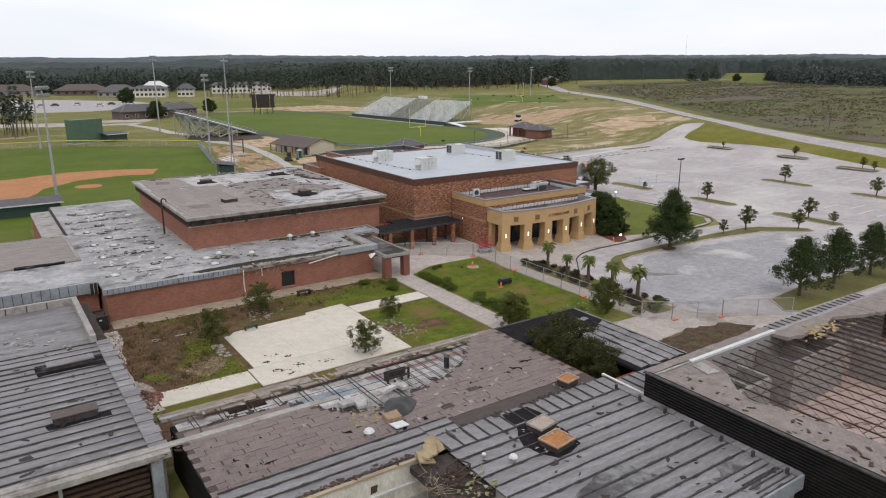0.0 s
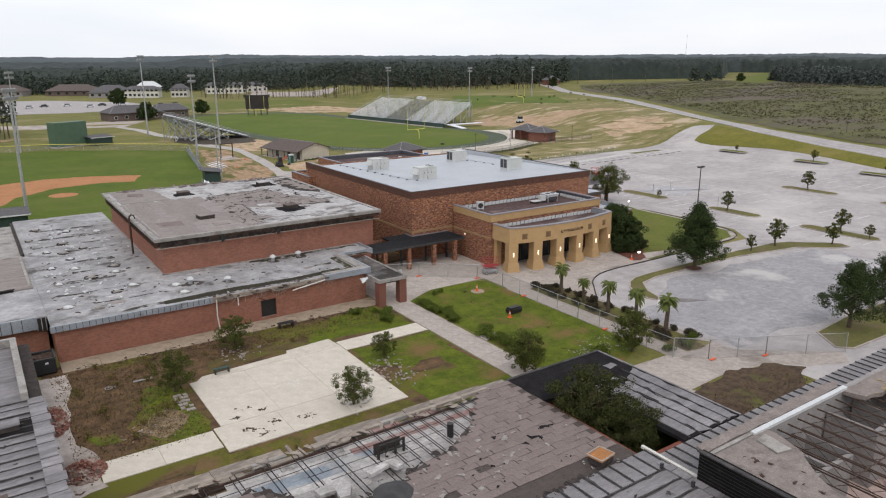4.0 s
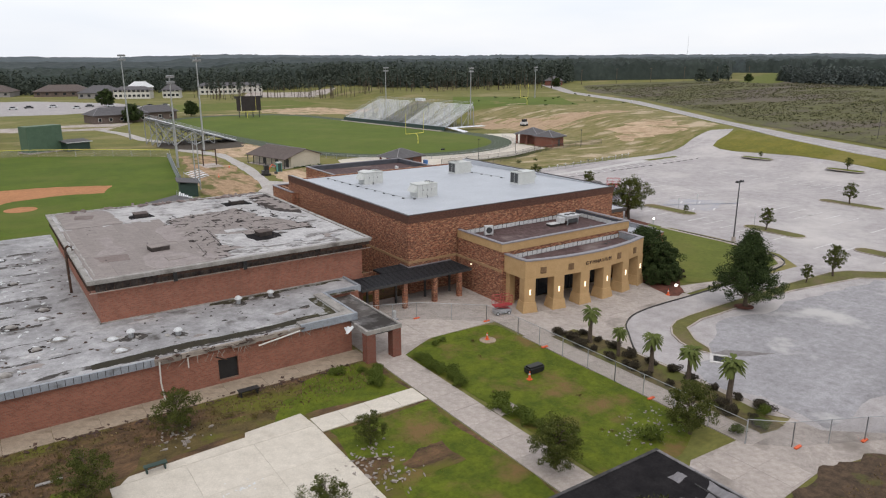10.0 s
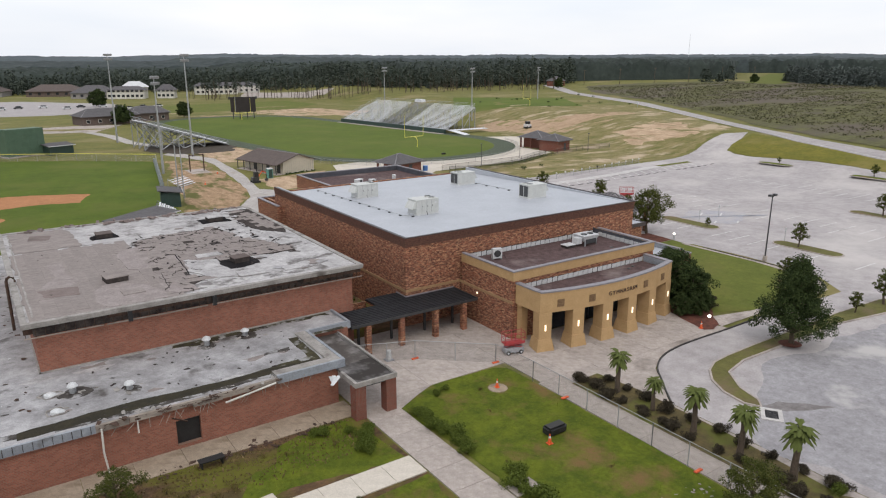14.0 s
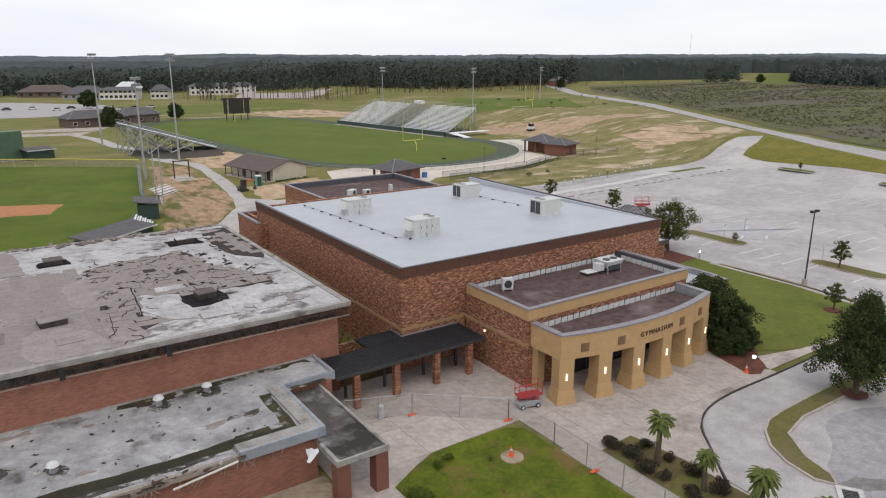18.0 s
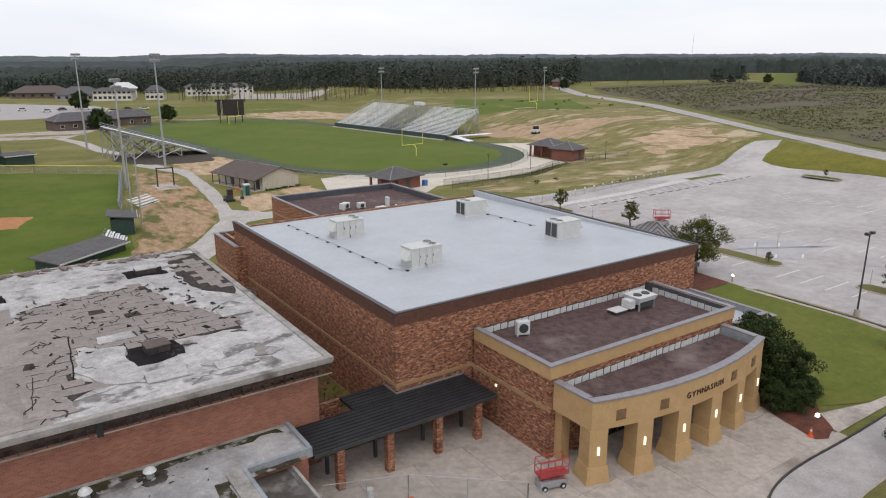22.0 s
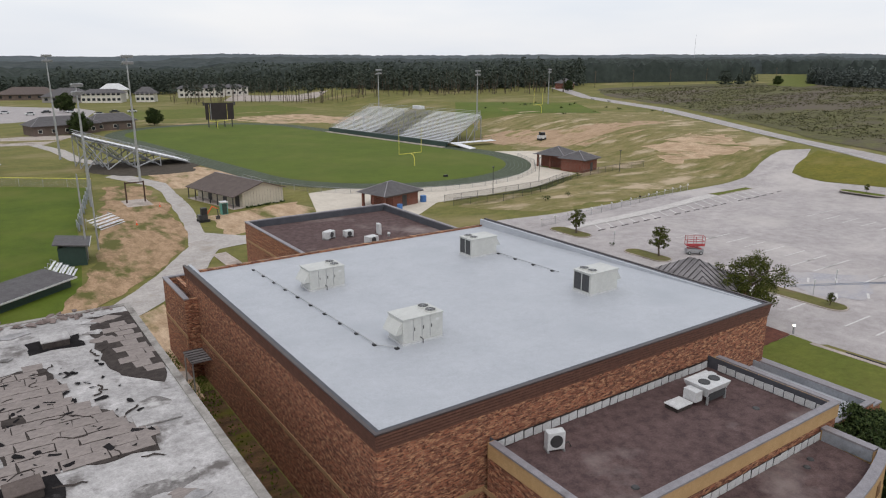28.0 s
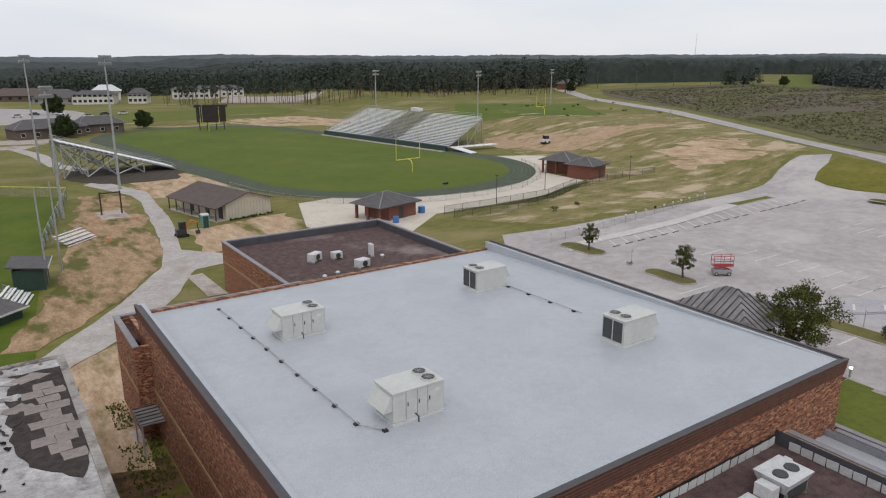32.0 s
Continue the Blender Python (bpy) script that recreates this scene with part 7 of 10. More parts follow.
bmesh.ops.recalc_face_normals(bm, faces=bm.faces)
solo("felt_ridges", bm, ROOF_FELT, "dark curled edges of the torn roof coating", "debris", kind="stuff")
rubble("torn_felt", [(random.uniform(-20, -8), random.uniform(7.5, 20), 7.515) for _ in range(120)], "curled flakes of dark torn felt", ROOF_BLACK, 0.06, 0.42, 0.06)
rubble("torn_felt", [(random.uniform(-30, -20), random.uniform(0, 19), 7.5) for _ in range(26)], "curled flakes of torn felt", ROOF_FELT, 0.05, 0.22, 0.1)
rubble("torn_felt", [(random.uniform(-30, -6), 29.6 + random.gauss(0, 0.5), 7.5) for _ in range(90)], "loose rubble along the far roof edge", SHINGLE, 0.1, 0.5, 0.6)
hatch(-13.9, 6.3, 7.5, 1.4, 1.2, 0.4, SHINGLE_BROWN, "brown-lidded roof hatch in a tar patch", 4)
hatch(-10.8, 24.4, 7.5, 1.6, 1.4, 0.4, ROOF_PALE, "pale roof hatch in a tar patch")
hatch(-22.6, 23.2, 7.5, 1.5, 1.3, 0.35, SHINGLE_BROWN, "brown roof hatch in a tar patch")
hatch(-24.4, 6.4, 7.5, 1.7, 1.4, 0.4, ROOF_TAN, "low felt-covered roof hatch", 6)
for x, y, w, d in ((-15.4, 1.4, 2.4, 1.6), (-8.6, 9.6, 2.2, 1.7), (-16.8, 9.2, 2.2, 1.3), (-11.6, 1.0, 2.6, 1.2), (-24.6, 1.8, 1.6, 1.2)):
    solo("loose_sheet", prism(wavy(rect(x, y, x + w, y + d), 0.18, 0.4, x), 7.49, 7.56), ROOF_PALE if x > -20 else ROOF_TAN, "loose sheet of roofing lying on the roof", "roof sheet")
# tan roof felt in separate strips
strip_me = mesh_of("felt_strip", [(0, 0, 0), (0.995, 0, 0), (0.995, 3.985, 0), (0, 3.985, 0), (0, 0, 0.02), (0.995, 0, 0.02), (0.995, 3.985, 0.02), (0, 3.985, 0.02)], [(4, 5, 6, 7), (0, 1, 5, 4), (1, 2, 6, 5), (2, 3, 7, 6), (3, 0, 4, 7)], ROOF_TAN)
for i in range(10):
    for j in range(5):
        if random.random() < 0.9:
            piece("felt_strip", strip_me, hall, pose(-31.2 + i * 1.0, -0.6 + j * 4.0 + (i % 2) * 0.9, 7.485 + random.uniform(0, 0.01)))

for pts, m, lab in (
        ([(-28.7, 14.7), (-27.6, 14.2), (-27.5, 10), (-26.8, 8.0), (-27.9, 6.6), (-30, 7.0), (-29.3, 8.7), (-28.4, 10)], FELT_PALE, "pale flap of felt folded over the roof"),
        ([(-30.1, 6.8), (-27.2, 6.3), (-27.3, 4.0), (-29.8, 4.6)], SHINGLE, "dark rectangle of felt laid bare"),
        ([(-26.6, 1.2), (-26.4, 4.2), (-24.7, 6.2), (-22.4, 3.8), (-21.7, 1.8), (-21.8, -0.4), (-26, -0.4)], FELT_PALE, "pale worn felt along the roof's edge"),
        ([(-22.4, 15.7), (-19.6, 17.6), (-17.2, 15.8), (-18.6, 9.1), (-21.3, 8.4), (-22.9, 9.0), (-23, 13.3)], FELT_PALE, "pale ragged sheet of felt"),
        ([(-28.9, 27.6), (-27.1, 26.6), (-27.6, 24.6), (-29.3, 25.4)], SHINGLE, "dark patch of felt near the roof's rim"),
        ([(-21.6, 4.2), (-19.8, 3.2), (-19.2, 0.2), (-21.4, 0.4)], FELT_PALE, "pale strip of felt")):
    solo("roof_patch", prism(wavy(pts, 0.25, 0.4, pts[0][0] + 2), 7.47, 7.512 + 0.0005 * len(pts)), m, lab, "roof patch", "felt sheets")
for k, (x, y, n, w) in enumerate(((-21.2, 1.6, 4.5, 0.05), (-18.9, 4.4, 7.5, 0.09), (-17.6, 3.0, 3.0, 0.05))):
    # long dark splits between the felt strips
    solo("felt_split", prism(wavy([(x, y), (x + w, y), (x + 0.08 * n + w, y + n), (x + 0.08 * n, y + n)], 0.07, 0.35, k + 3.0), 7.47, 7.522), ROOF_BLACK, "long dark split in the roof felt", "roof patch", "felt splits")
# low roof: scattered lumps, vents and stains
bm_spots = [(random.gauss(-37.5, 2.6), random.uniform(-8, 30), 3.42) for _ in range(150)]
rubble("roof_rubble", [s for s in bm_spots if -42 < s[0] < -31.6], "pale lumps of debris strewn over the low roof", FLASH, 0.06, 0.3, 0.5)
rubble("roof_rubble", [(random.uniform(-42, -31.6), random.uniform(-8, 32), 3.42) for _ in range(120)], "dark scraps on the low roof", RUST, 0.06, 0.26, 0.3)
rubble("roof_rubble", [(random.uniform(-31, -13), random.uniform(-9.5, -1), 3.42) for _ in range(60)], "small dark scraps on the low roof", ROOF_FELT, 0.06, 0.25, 0.3)
for x, y in ((-26.2, -6.5), (-19.6, -1.8), (-16.4, -1.5), (-29.5, -4.9)):
    roof_vent(x, y, 3.42, 0.36, random.uniform(0.6, 0.8))
    solo("tar_patch", prism(wavy(arc_pts(x + 0.1, y - 0.2, random.uniform(0.6, 1.0), 0, 345, 14), 0.3, 0.4, x), 3.4, 3.426), WET, "dark ragged tar ring round a roof vent", "roof patch", "vent tar rings")
    rubble("vent_scraps", [(x + random.gauss(0, 0.6), y + random.gauss(0, 0.6), 3.42) for _ in range(7)], "pale scraps lying round a roof vent", EAVE, 0.08, 0.3, 0.5)


def roof_lump(x, y, r):
    """A slumped drain cover in a ring of torn roofing."""
    t = thing("roof_vent", "slumped white roof cap in torn roofing", "roof vent", "slumped roof caps", (x, y, 3.42))
    part("cap", tube([(0, 0, 0.0), (0, 0, 0.1), (0.03, 0.02, 0.2), (0.03, 0.02, 0.24)], [r, r * 0.95, r * 0.55, r * 0.1], 11), FLASH if random.random() < 0.6 else EAVE, t)
    ring = bmesh.new()
    loop = []
    for k in range(13):
        a, q = 0.4 + 0.42 * k, r * random.uniform(1.25, 1.75)
        loop.append((q * math.cos(a), q * 0.75 * math.sin(a), random.uniform(0.01, 0.08)))
    bm_tube(ring, loop, [random.uniform(0.04, 0.09) for _ in loop], 4)
    part("torn_ring", ring, ROOF_FELT if random.random() < 0.5 else EAVE, t, "curled edge of torn roofing")


for x, y in ((-38.4, -7.5), (-40.7, -5.9), (-36.1, -3.5), (-34.4, -2.2), (-37.4, 3.0), (-40.6, 2.1), (-38.5, 7.4), (-34.7, 6.3), (-40.6, 8.8), (-38.4, 11.9), (-40.3, 16.4), (-38.6, 15.2), (-36.4, 16.5), (-38.2, 20.3), (-41.6, 23.8), (-33.7, 25.0), (-30.8, -4.6), (-30.7, -7.4), (-35.0, 3.7), (-37.0, 27.0), (-40.4, 30.0)):
    roof_lump(x, y, random.uniform(0.3, 0.52))
for k in range(9):
    # dirty bands where water has run across the roof
    y = -7 + k * 4.4 + random.uniform(-0.8, 0.8)
    x0, x1 = random.uniform(-42, -38), random.uniform(-36, -31.8)
    solo("dirt_band", prism(wavy([(x0, y), (x1, y + random.uniform(-0.6, 0.6)), (x1, y + random.uniform(0.3, 0.7)), (x0, y + random.uniform(0.3, 0.9))], 0.4, 0.5, k * 1.7), 3.4, 3.4222 + 0.0002 * k), WET, "dark dirty band across the pale roof", "roof patch", "dirt bands")
splinters_low = bmesh.new()
for _ in range(26):
    x, a, n = random.uniform(-28.5, -13), random.uniform(-0.6, 0.6), random.uniform(0.4, 1.3)
    bm_tube(splinters_low, [(x, -10.7, random.uniform(2.9, 3.3)), (x + n * math.sin(a), -10.78, 2.9 - n * 0.5 * math.cos(a))], [0.03, 0.015], 4)
solo("hanging_splinters", splinters_low, OLD_WOOD, "splintered boards hanging from the eaves", "debris", kind="stuff")
solo("moss_strip", prism(wavy([(-33.2, -9.95), (-13.9, -9.7), (-13.9, -9.0), (-21, -8.9), (-26, -8.6), (-30, -8.7), (-33.2, -9.1)], 0.2, 0.5, 16), 3.4, 3.4312), GUTTER_MOSS, "black mossy gutter along the low roof's edge", "roof patch", "moss strips")
part("upstand", boxes((-34.0, -10.5, 3.42, -17.2, -10.0, 3.5)), EAVE, low, "pale sagging roof edge")
solo("moss_strip", prism(wavy([(-31, -9.7), (-24, -9.6), (-17.4, -9.5), (-13.8, -8.9), (-13.8, -8.3), (-18, -8.8), (-24, -8.9), (-31, -9.2)], 0.25, 0.5, 6), 3.4, 3.4305), MOSS, "dark mossy gutter line along the low roof", "roof patch", "moss strips")
for pts in ([(-31, -10.2), (-17.4, -10.2), (-14, -9.4), (-14, -8.9), (-31, -9.4)], [(-16.6, -6.2), (-14.6, -6.4), (-14.4, -5.9), (-16.4, -5.7)], [(-37, -9.8), (-31.5, -9.8), (-31.5, -8.8), (-36, -9)]):
    solo("wet_stain", prism(wavy(pts, 0.35, 0.5, pts[0][0]), 3.4, 3.428), WET, "dark wet patch with moss on the low roof", "roof patch")
for pts in ([(-22, -0.9), (-19, -1.4), (-14, -0.8), (-8.6, -1.1), (-8.6, -0.4), (-22, -0.4)],):
    solo("moss_strip", prism(wavy(pts, 0.5, 0.5, pts[0][0] + 3), 3.4, 3.427), MOSS, "dark mossy strip at the foot of the tall wall", "roof patch", "moss strips")
solo("moss_strip", prism(wavy([(-13.9, -9.4), (-13.2, -9.4), (-13.1, -4.6), (-9.0, -4.6), (-9.0, -4.2), (-13.8, -4.2)], 0.12, 0.4, 2), 3.4, 3.4275), MOSS, "dark wet gutter inside the parapet", "roof patch", "moss strips")
for k in range(26):
    x, y, r = random.uniform(-41.5, -14), random.uniform(-9, -1), random.uniform(0.3, 1.2)
    outline = [(x + r * random.uniform(0.4, 1.3) * math.cos(a), y + r * random.uniform(0.4, 1.3) * math.sin(a) * 0.5) for a in (0.52 * i for i in range(12))]
    solo("worn_patch", prism(wavy(outline, 0.2, 0.3, x), 3.4, 3.4212 + 0.0002 * k), (ROOF_TAN, ROOF_GREY, ROOF_PALE)[k % 3], "worn irregular patch on the low roof", "roof patch", "low roof patches")
rubble("eaves_debris", [(random.uniform(-29, -17), -10.6 + random.gauss(0, 0.12), 3.3 + random.uniform(-0.15, 0.15)) for _ in range(70)], "splintered eaves boards along the low roof", RUST, 0.06, 0.4, 0.2)
rubble("eaves_debris", [(random.uniform(-29, -12), -10.3 + random.gauss(0, 0.2), 3.45) for _ in range(50)], "pale splinters along the low roof", EAVE, 0.05, 0.3, 0.2)
for pts in ([(-24, -0.2), (-16, 0.2), (-14.4, 1.1), (-19, 1.9), (-24, 1.2)], [(-30.5, -0.4), (-25, -0.2), (-26, 0.8), (-30.4, 0.9)], [(-13.6, 0.0), (-8.5, 0.3), (-8.0, 1.3), (-12.8, 0.9)], [(-11, 2.6), (-7.4, 3.4), (-7.2, 4.6), (-10.4, 4.0)], [(-8.2, 10.4), (-6.6, 10.6), (-6.6, 13), (-7.8, 12.6)]):
    solo("smudge", prism(wavy(pts, 0.5, 0.4, pts[0][0] + 7), 7.44, 7.456), SMUDGE, "dark smudge over the white roof coating", "roof patch", "roof smudges")
gutter = thing("hanging_gutter", "white gutter length hanging off the eaves", "gutter")
part("length", tube([(-21, -10.8, 2.7), (-17.4, -10.85, 3.2)], [0.07, 0.07], 6), WHITE, gutter), part("downpipe", tube([(-28.7, -10.85, 3.2), (-28.75, -10.9, 1.6), (-28.6, -10.9, 0.1)], [0.06, 0.06, 0.06], 6), WHITE, gutter)
part("downpipe", tube([(-26.6, -10.7, 3.1), (-26.6, -10.75, 2.2)], [0.05, 0.05], 6), WHITE, gutter)
part("length", tube([(-24.5, -10.7, 2.55), (-23.6, -10.75, 2.1)], [0.05, 0.05], 6), RUST, gutter)

# ---- roof plant ----


def rooftop_unit(name="rooftop_unit"):
    t = thing(name, "large pale green-grey rooftop air conditioner", "air conditioner", "rooftop units")
    part("curb", boxes((-1.5, -0.95, -0.35, 1.5, 0.95, 0.12)), FLASH, t, "white flashed curb")
    bm = boxes((-1.45, -0.9, 0.12, 1.45, 0.9, 1.65))
    bmesh.ops.bevel(bm, geom=bm.edges[:], offset=0.025, segments=1, affect="EDGES")
    part("cabinet", bm, AC_SKIN, t)
    part("top_pan", boxes((-1.5, -0.95, 1.65, 1.5, 0.95, 1.72)), AC_SKIN, t)
    for x in (-0.75, -0.1, 0.5):
        part("panel_joint", boxes((x, -0.915, 0.2, x + 0.035, -0.9, 1.6)), ALU_DARK, t)
        part("door_handle", boxes((x + 0.1, -0.94, 0.85, x + 0.14, -0.9, 1.05)), DARK_STEEL, t)
    part("label_plate", boxes((0.95, -0.912, 1.2, 1.2, -0.9, 1.35)), FLASH, t)
    for y in (-0.42, 0.42):
        fan = part("fan_ring", tube([(0.85, y, 1.72), (0.85, y, 1.82)], [0.4, 0.38], 16), AC_SKIN, t)
        part("fan_grille", tube([(0.85, y, 1.821), (0.85, y, 1.826)], [0.34, 0.34], 16), AC_COIL, fan, "dark fan opening")
        for a in range(4):
            c, s = math.cos(a * 0.785), math.sin(a * 0.785)
            part("guard_wire", tube([(0.85 - 0.36 * c, y - 0.36 * s, 1.835), (0.85 + 0.36 * c, y + 0.36 * s, 1.835)], [0.012, 0.012], 4), ZINC, fan)
    part("coil", boxes((1.45, -0.8, 0.25, 1.475, 0.8, 1.55)), AC_COIL, t, "dark condenser coil")
    for k in range(3):
        part("coil_frame", boxes((1.475, -0.85 + k * 0.82, 0.2, 1.5, -0.79 + k * 0.82, 1.6)), AC_SKIN, t)
    bm = bmesh.new()
    v = bm_box(bm, -1.95, -0.8, 0.75, -1.45, 0.8, 1.5)
    for q in v:
        if q.co.x < -1.9 and q.co.z > 1:
            q.co.x = -1.5
    part("intake_hood", bm, AC_SKIN, t, "sloping intake hood")
    part("gas_pipe", tube([(-0.2, -0.95, -0.3), (-0.2, -1.2, -0.2), (-0.2, -1.2, 0.3), (-0.2, -0.92, 0.35)], [0.035] * 4, 6), DARK_STEEL, t)
    return t


def gym_roof_z(y):
    return 8.90 - 0.75 * (y - 0.3) / 33.1


ac = rooftop_unit()
ac.matrix_basis = pose(8.1, 9.45, gym_roof_z(9.45) + 0.02)
for x, y, turn in ((8.0, 23.1, 0), (23.95, 23.8, 180), (24.45, 9.65, 180)):
    copy_thing(ac, pose(x, y, gym_roof_z(y) + 0.02, 0, 0, turn))
sup_bm = boxes((-0.12, -0.12, 0, 0.12, 0.12, 0.1))
sup = solo("pipe_support", sup_bm, BLACK, "small black pipe support block on the membrane", "pipe support", "pipe supports")
spots = [(5.1 + 0.02 * k, 30.9 - 2.35 * k) for k in range(10)] + [(6.1, 8.4)] + [(25.4, 22.6 - 2.4 * k) for k in range(4)]
sup.location = (*spots[0], gym_roof_z(spots[0][1]))
for x, y in spots[1:]:
    copy_thing(sup, pose(x, y, gym_roof_z(y)))
for pts in ([(5.1, 30.9), (5.3, 9.4), (6.1, 8.4)], [(25.4, 22.6), (25.4, 14.6)]):
    solo("roof_conduit", tube([(x, y, gym_roof_z(y) + 0.13) for x, y in pts], [0.03] * len(pts), 6), ZINC, "thin grey gas line across the membrane roof", "conduit")


def small_unit(x, y, z, turn, label, sx=0.9, sy=0.45, h=1.0):
    t = thing("condenser_unit", label, "air conditioner", "small condensers", (x, y, z))
    t.rotation_euler.z = radians(turn)
    bm = boxes((-sx / 2, -sy / 2, 0.12, sx / 2, sy / 2, h))
    bmesh.ops.bevel(bm, geom=bm.edges[:], offset=0.03, segments=1, affect="EDGES")
    part("case", bm, FLASH, t)
    fan = part("fan_ring", tube([(0, -sy / 2, h * 0.55), (0, -sy / 2 - 0.03, h * 0.55)], [min(sx, h) * 0.36] * 2, 14), DARK_STEEL, t, "dark fan grille")
    for k in range(2):
        part("foot", boxes((-sx / 2 + k * (sx - 0.1), -sy / 2 - 0.05, 0, -sx / 2 + 0.1 + k * (sx - 0.1), sy / 2 + 0.05, 0.12)), ZINC, t)
    part("pipe", tube([(sx / 2, 0, 0.3), (sx / 2 + 0.35, 0.1, 0.3), (sx / 2 + 0.5, 0.1, 0.0)], [0.04] * 3, 6), BLACK, t)
    return t


small_unit(9.6, -1.9, 5.8, -20, "small white condenser standing on the gravel roof", 1.0, 0.5, 1.15)
big = thing("lobby_roof_unit", "white rooftop unit with two fans on angled legs", "air conditioner", at=(21.4, -2.7, 5.8))
bm = bmesh.new()
v = bm_box(bm, -1.1, -0.9, 0.5, 1.1, 0.9, 1.15)
for q in v[:4]:
    q.co.x *= 0.8
    q.co.y *= 0.75
part("cabinet", bm, FLASH, big)
for x in (-0.45, 0.5):
    part("fan", tube([(x, -0.1, 1.15), (x, -0.1, 1.22)], [0.36, 0.34], 16), AC_COIL, big, "dark fan opening")
for x in (-0.85, 0.85):
    for y in (-0.7, 0.7):
        part("leg", boxes((x - 0.06, y - 0.06, 0, x + 0.06, y + 0.06, 0.55)), ZINC, big)
part("coil", boxes((-0.8, -0.76, 0.25, 0.8, -0.7, 0.95)), AC_COIL, big), part("side_box", boxes((-1.7, -0.5, 0.3, -1.1, 0.4, 0.95)), FLASH, big), part("pipe_box", boxes((1.1, 0.3, 0.1, 1.35, 0.7, 1.1)), FLASH, big)
hatch(18.9, -2.6, 5.8, 1.3, 0.9, 0.25, FLASH, "low white roof hatch on the gravel roof")
for x, y in ((10.5, -6.6), (22.6, -5.3)):
    solo("roof_drain", tube([(x, y, 5.8), (x, y, 5.86)], [0.22, 0.18], 12), DARK_STEEL, "small dark roof drain", "roof drain", "roof drains")
for x, y in ((9.2, -10.6), (8.4, -11.3), (20.6, -9.6), (21.5, -9.3)):
    solo("roof_drain", tube([(x, y, 4.85), (x, y, 4.92)], [0.2, 0.16], 12), DARK_STEEL, "small dark roof drain", "roof drain", "roof drains")
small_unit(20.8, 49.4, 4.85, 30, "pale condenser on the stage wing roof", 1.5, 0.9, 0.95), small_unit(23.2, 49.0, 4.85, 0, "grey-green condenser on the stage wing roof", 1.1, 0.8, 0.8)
small_unit(24.0, 44.6, 4.85, 10, "white condenser with piping on the stage wing roof", 1.4, 1.0, 0.9), small_unit(26.8, 47.8, 4.85, 80, "slim white condenser on the stage wing roof", 0.9, 0.4, 1.4)
for x, y in ((20.6, 43.4), (19.0, 43.0), (27.4, 46.4)):
    roof_vent(x, y, 4.85, 0.24, 0.5)
roof_vent(16.8, 40.4, 4.85, 0.18, 0.6), roof_vent(12.4, 35.2, 6.3, 0.2, 0.5)
for k, y in enumerate((27.3,)):
    aw = thing("side_awning", "small grey ribbed awning on the gymnasium wall", "awning", "side awnings")
    part("sheet", boxes((-1.6, y, 2.5, -0.05, y + 2.7, 2.6)), METAL_ROOF, aw)
    for i in range(6):
        part("rib", boxes((-1.6, y + 0.1 + i * 0.5, 2.6, -0.05, y + 0.14 + i * 0.5, 2.66)), METAL_RIB, aw)
    for yy in (y + 0.1, y + 2.5):
        part("post", boxes((-1.55, yy, 0, -1.45, yy + 0.1, 2.5)), ZINC, aw)
for x, y, z in ((8.7, 0, 0),):
    solo("wall_light", boxes((6.27, -3.1, 3.1, 6.35, -2.95, 3.25)), LAMP_GLOW, "small lit wall pack on the lobby wall", "wall light")

# ---- trees and planting ----


def leaf_cloud(rng, centres, per, size, squash=0.8):
    """Many small leaf quads scattered in lumps; returns verts and faces."""
    n = len(centres) * per
    c = np.repeat(np.array([q[:3] for q in centres], float), per, axis=0)
    r = np.repeat(np.array([q[3] for q in centres], float), per)
    d = rng.normal(size=(n, 3))
    d /= np.linalg.norm(d, axis=1)[:, None]
    p = c + d * (r * rng.uniform(0.35, 1.0, n) ** 0.6)[:, None] * [1, 1, squash]
    a = rng.normal(size=(n, 3))
    a /= np.linalg.norm(a, axis=1)[:, None]
    b = np.cross(a, d + 0.3 * rng.normal(size=(n, 3)))
    b /= np.linalg.norm(b, axis=1)[:, None] + 1e-6
    s = size * rng.uniform(0.6, 1.3, n)[:, None]
    quad = np.stack([p - a * s, p + b * s * 0.55, p + a * s, p - b * s * 0.55], 1).reshape(-1, 3)
    faces = np.arange(4 * n).reshape(-1, 4)
    return quad, faces


def crown_mesh(name, quad, faces, material):
    me = bpy.data.meshes.new(name)
    me.from_pydata(quad.tolist(), [], faces.tolist())
    me.materials.append(material)
    return me


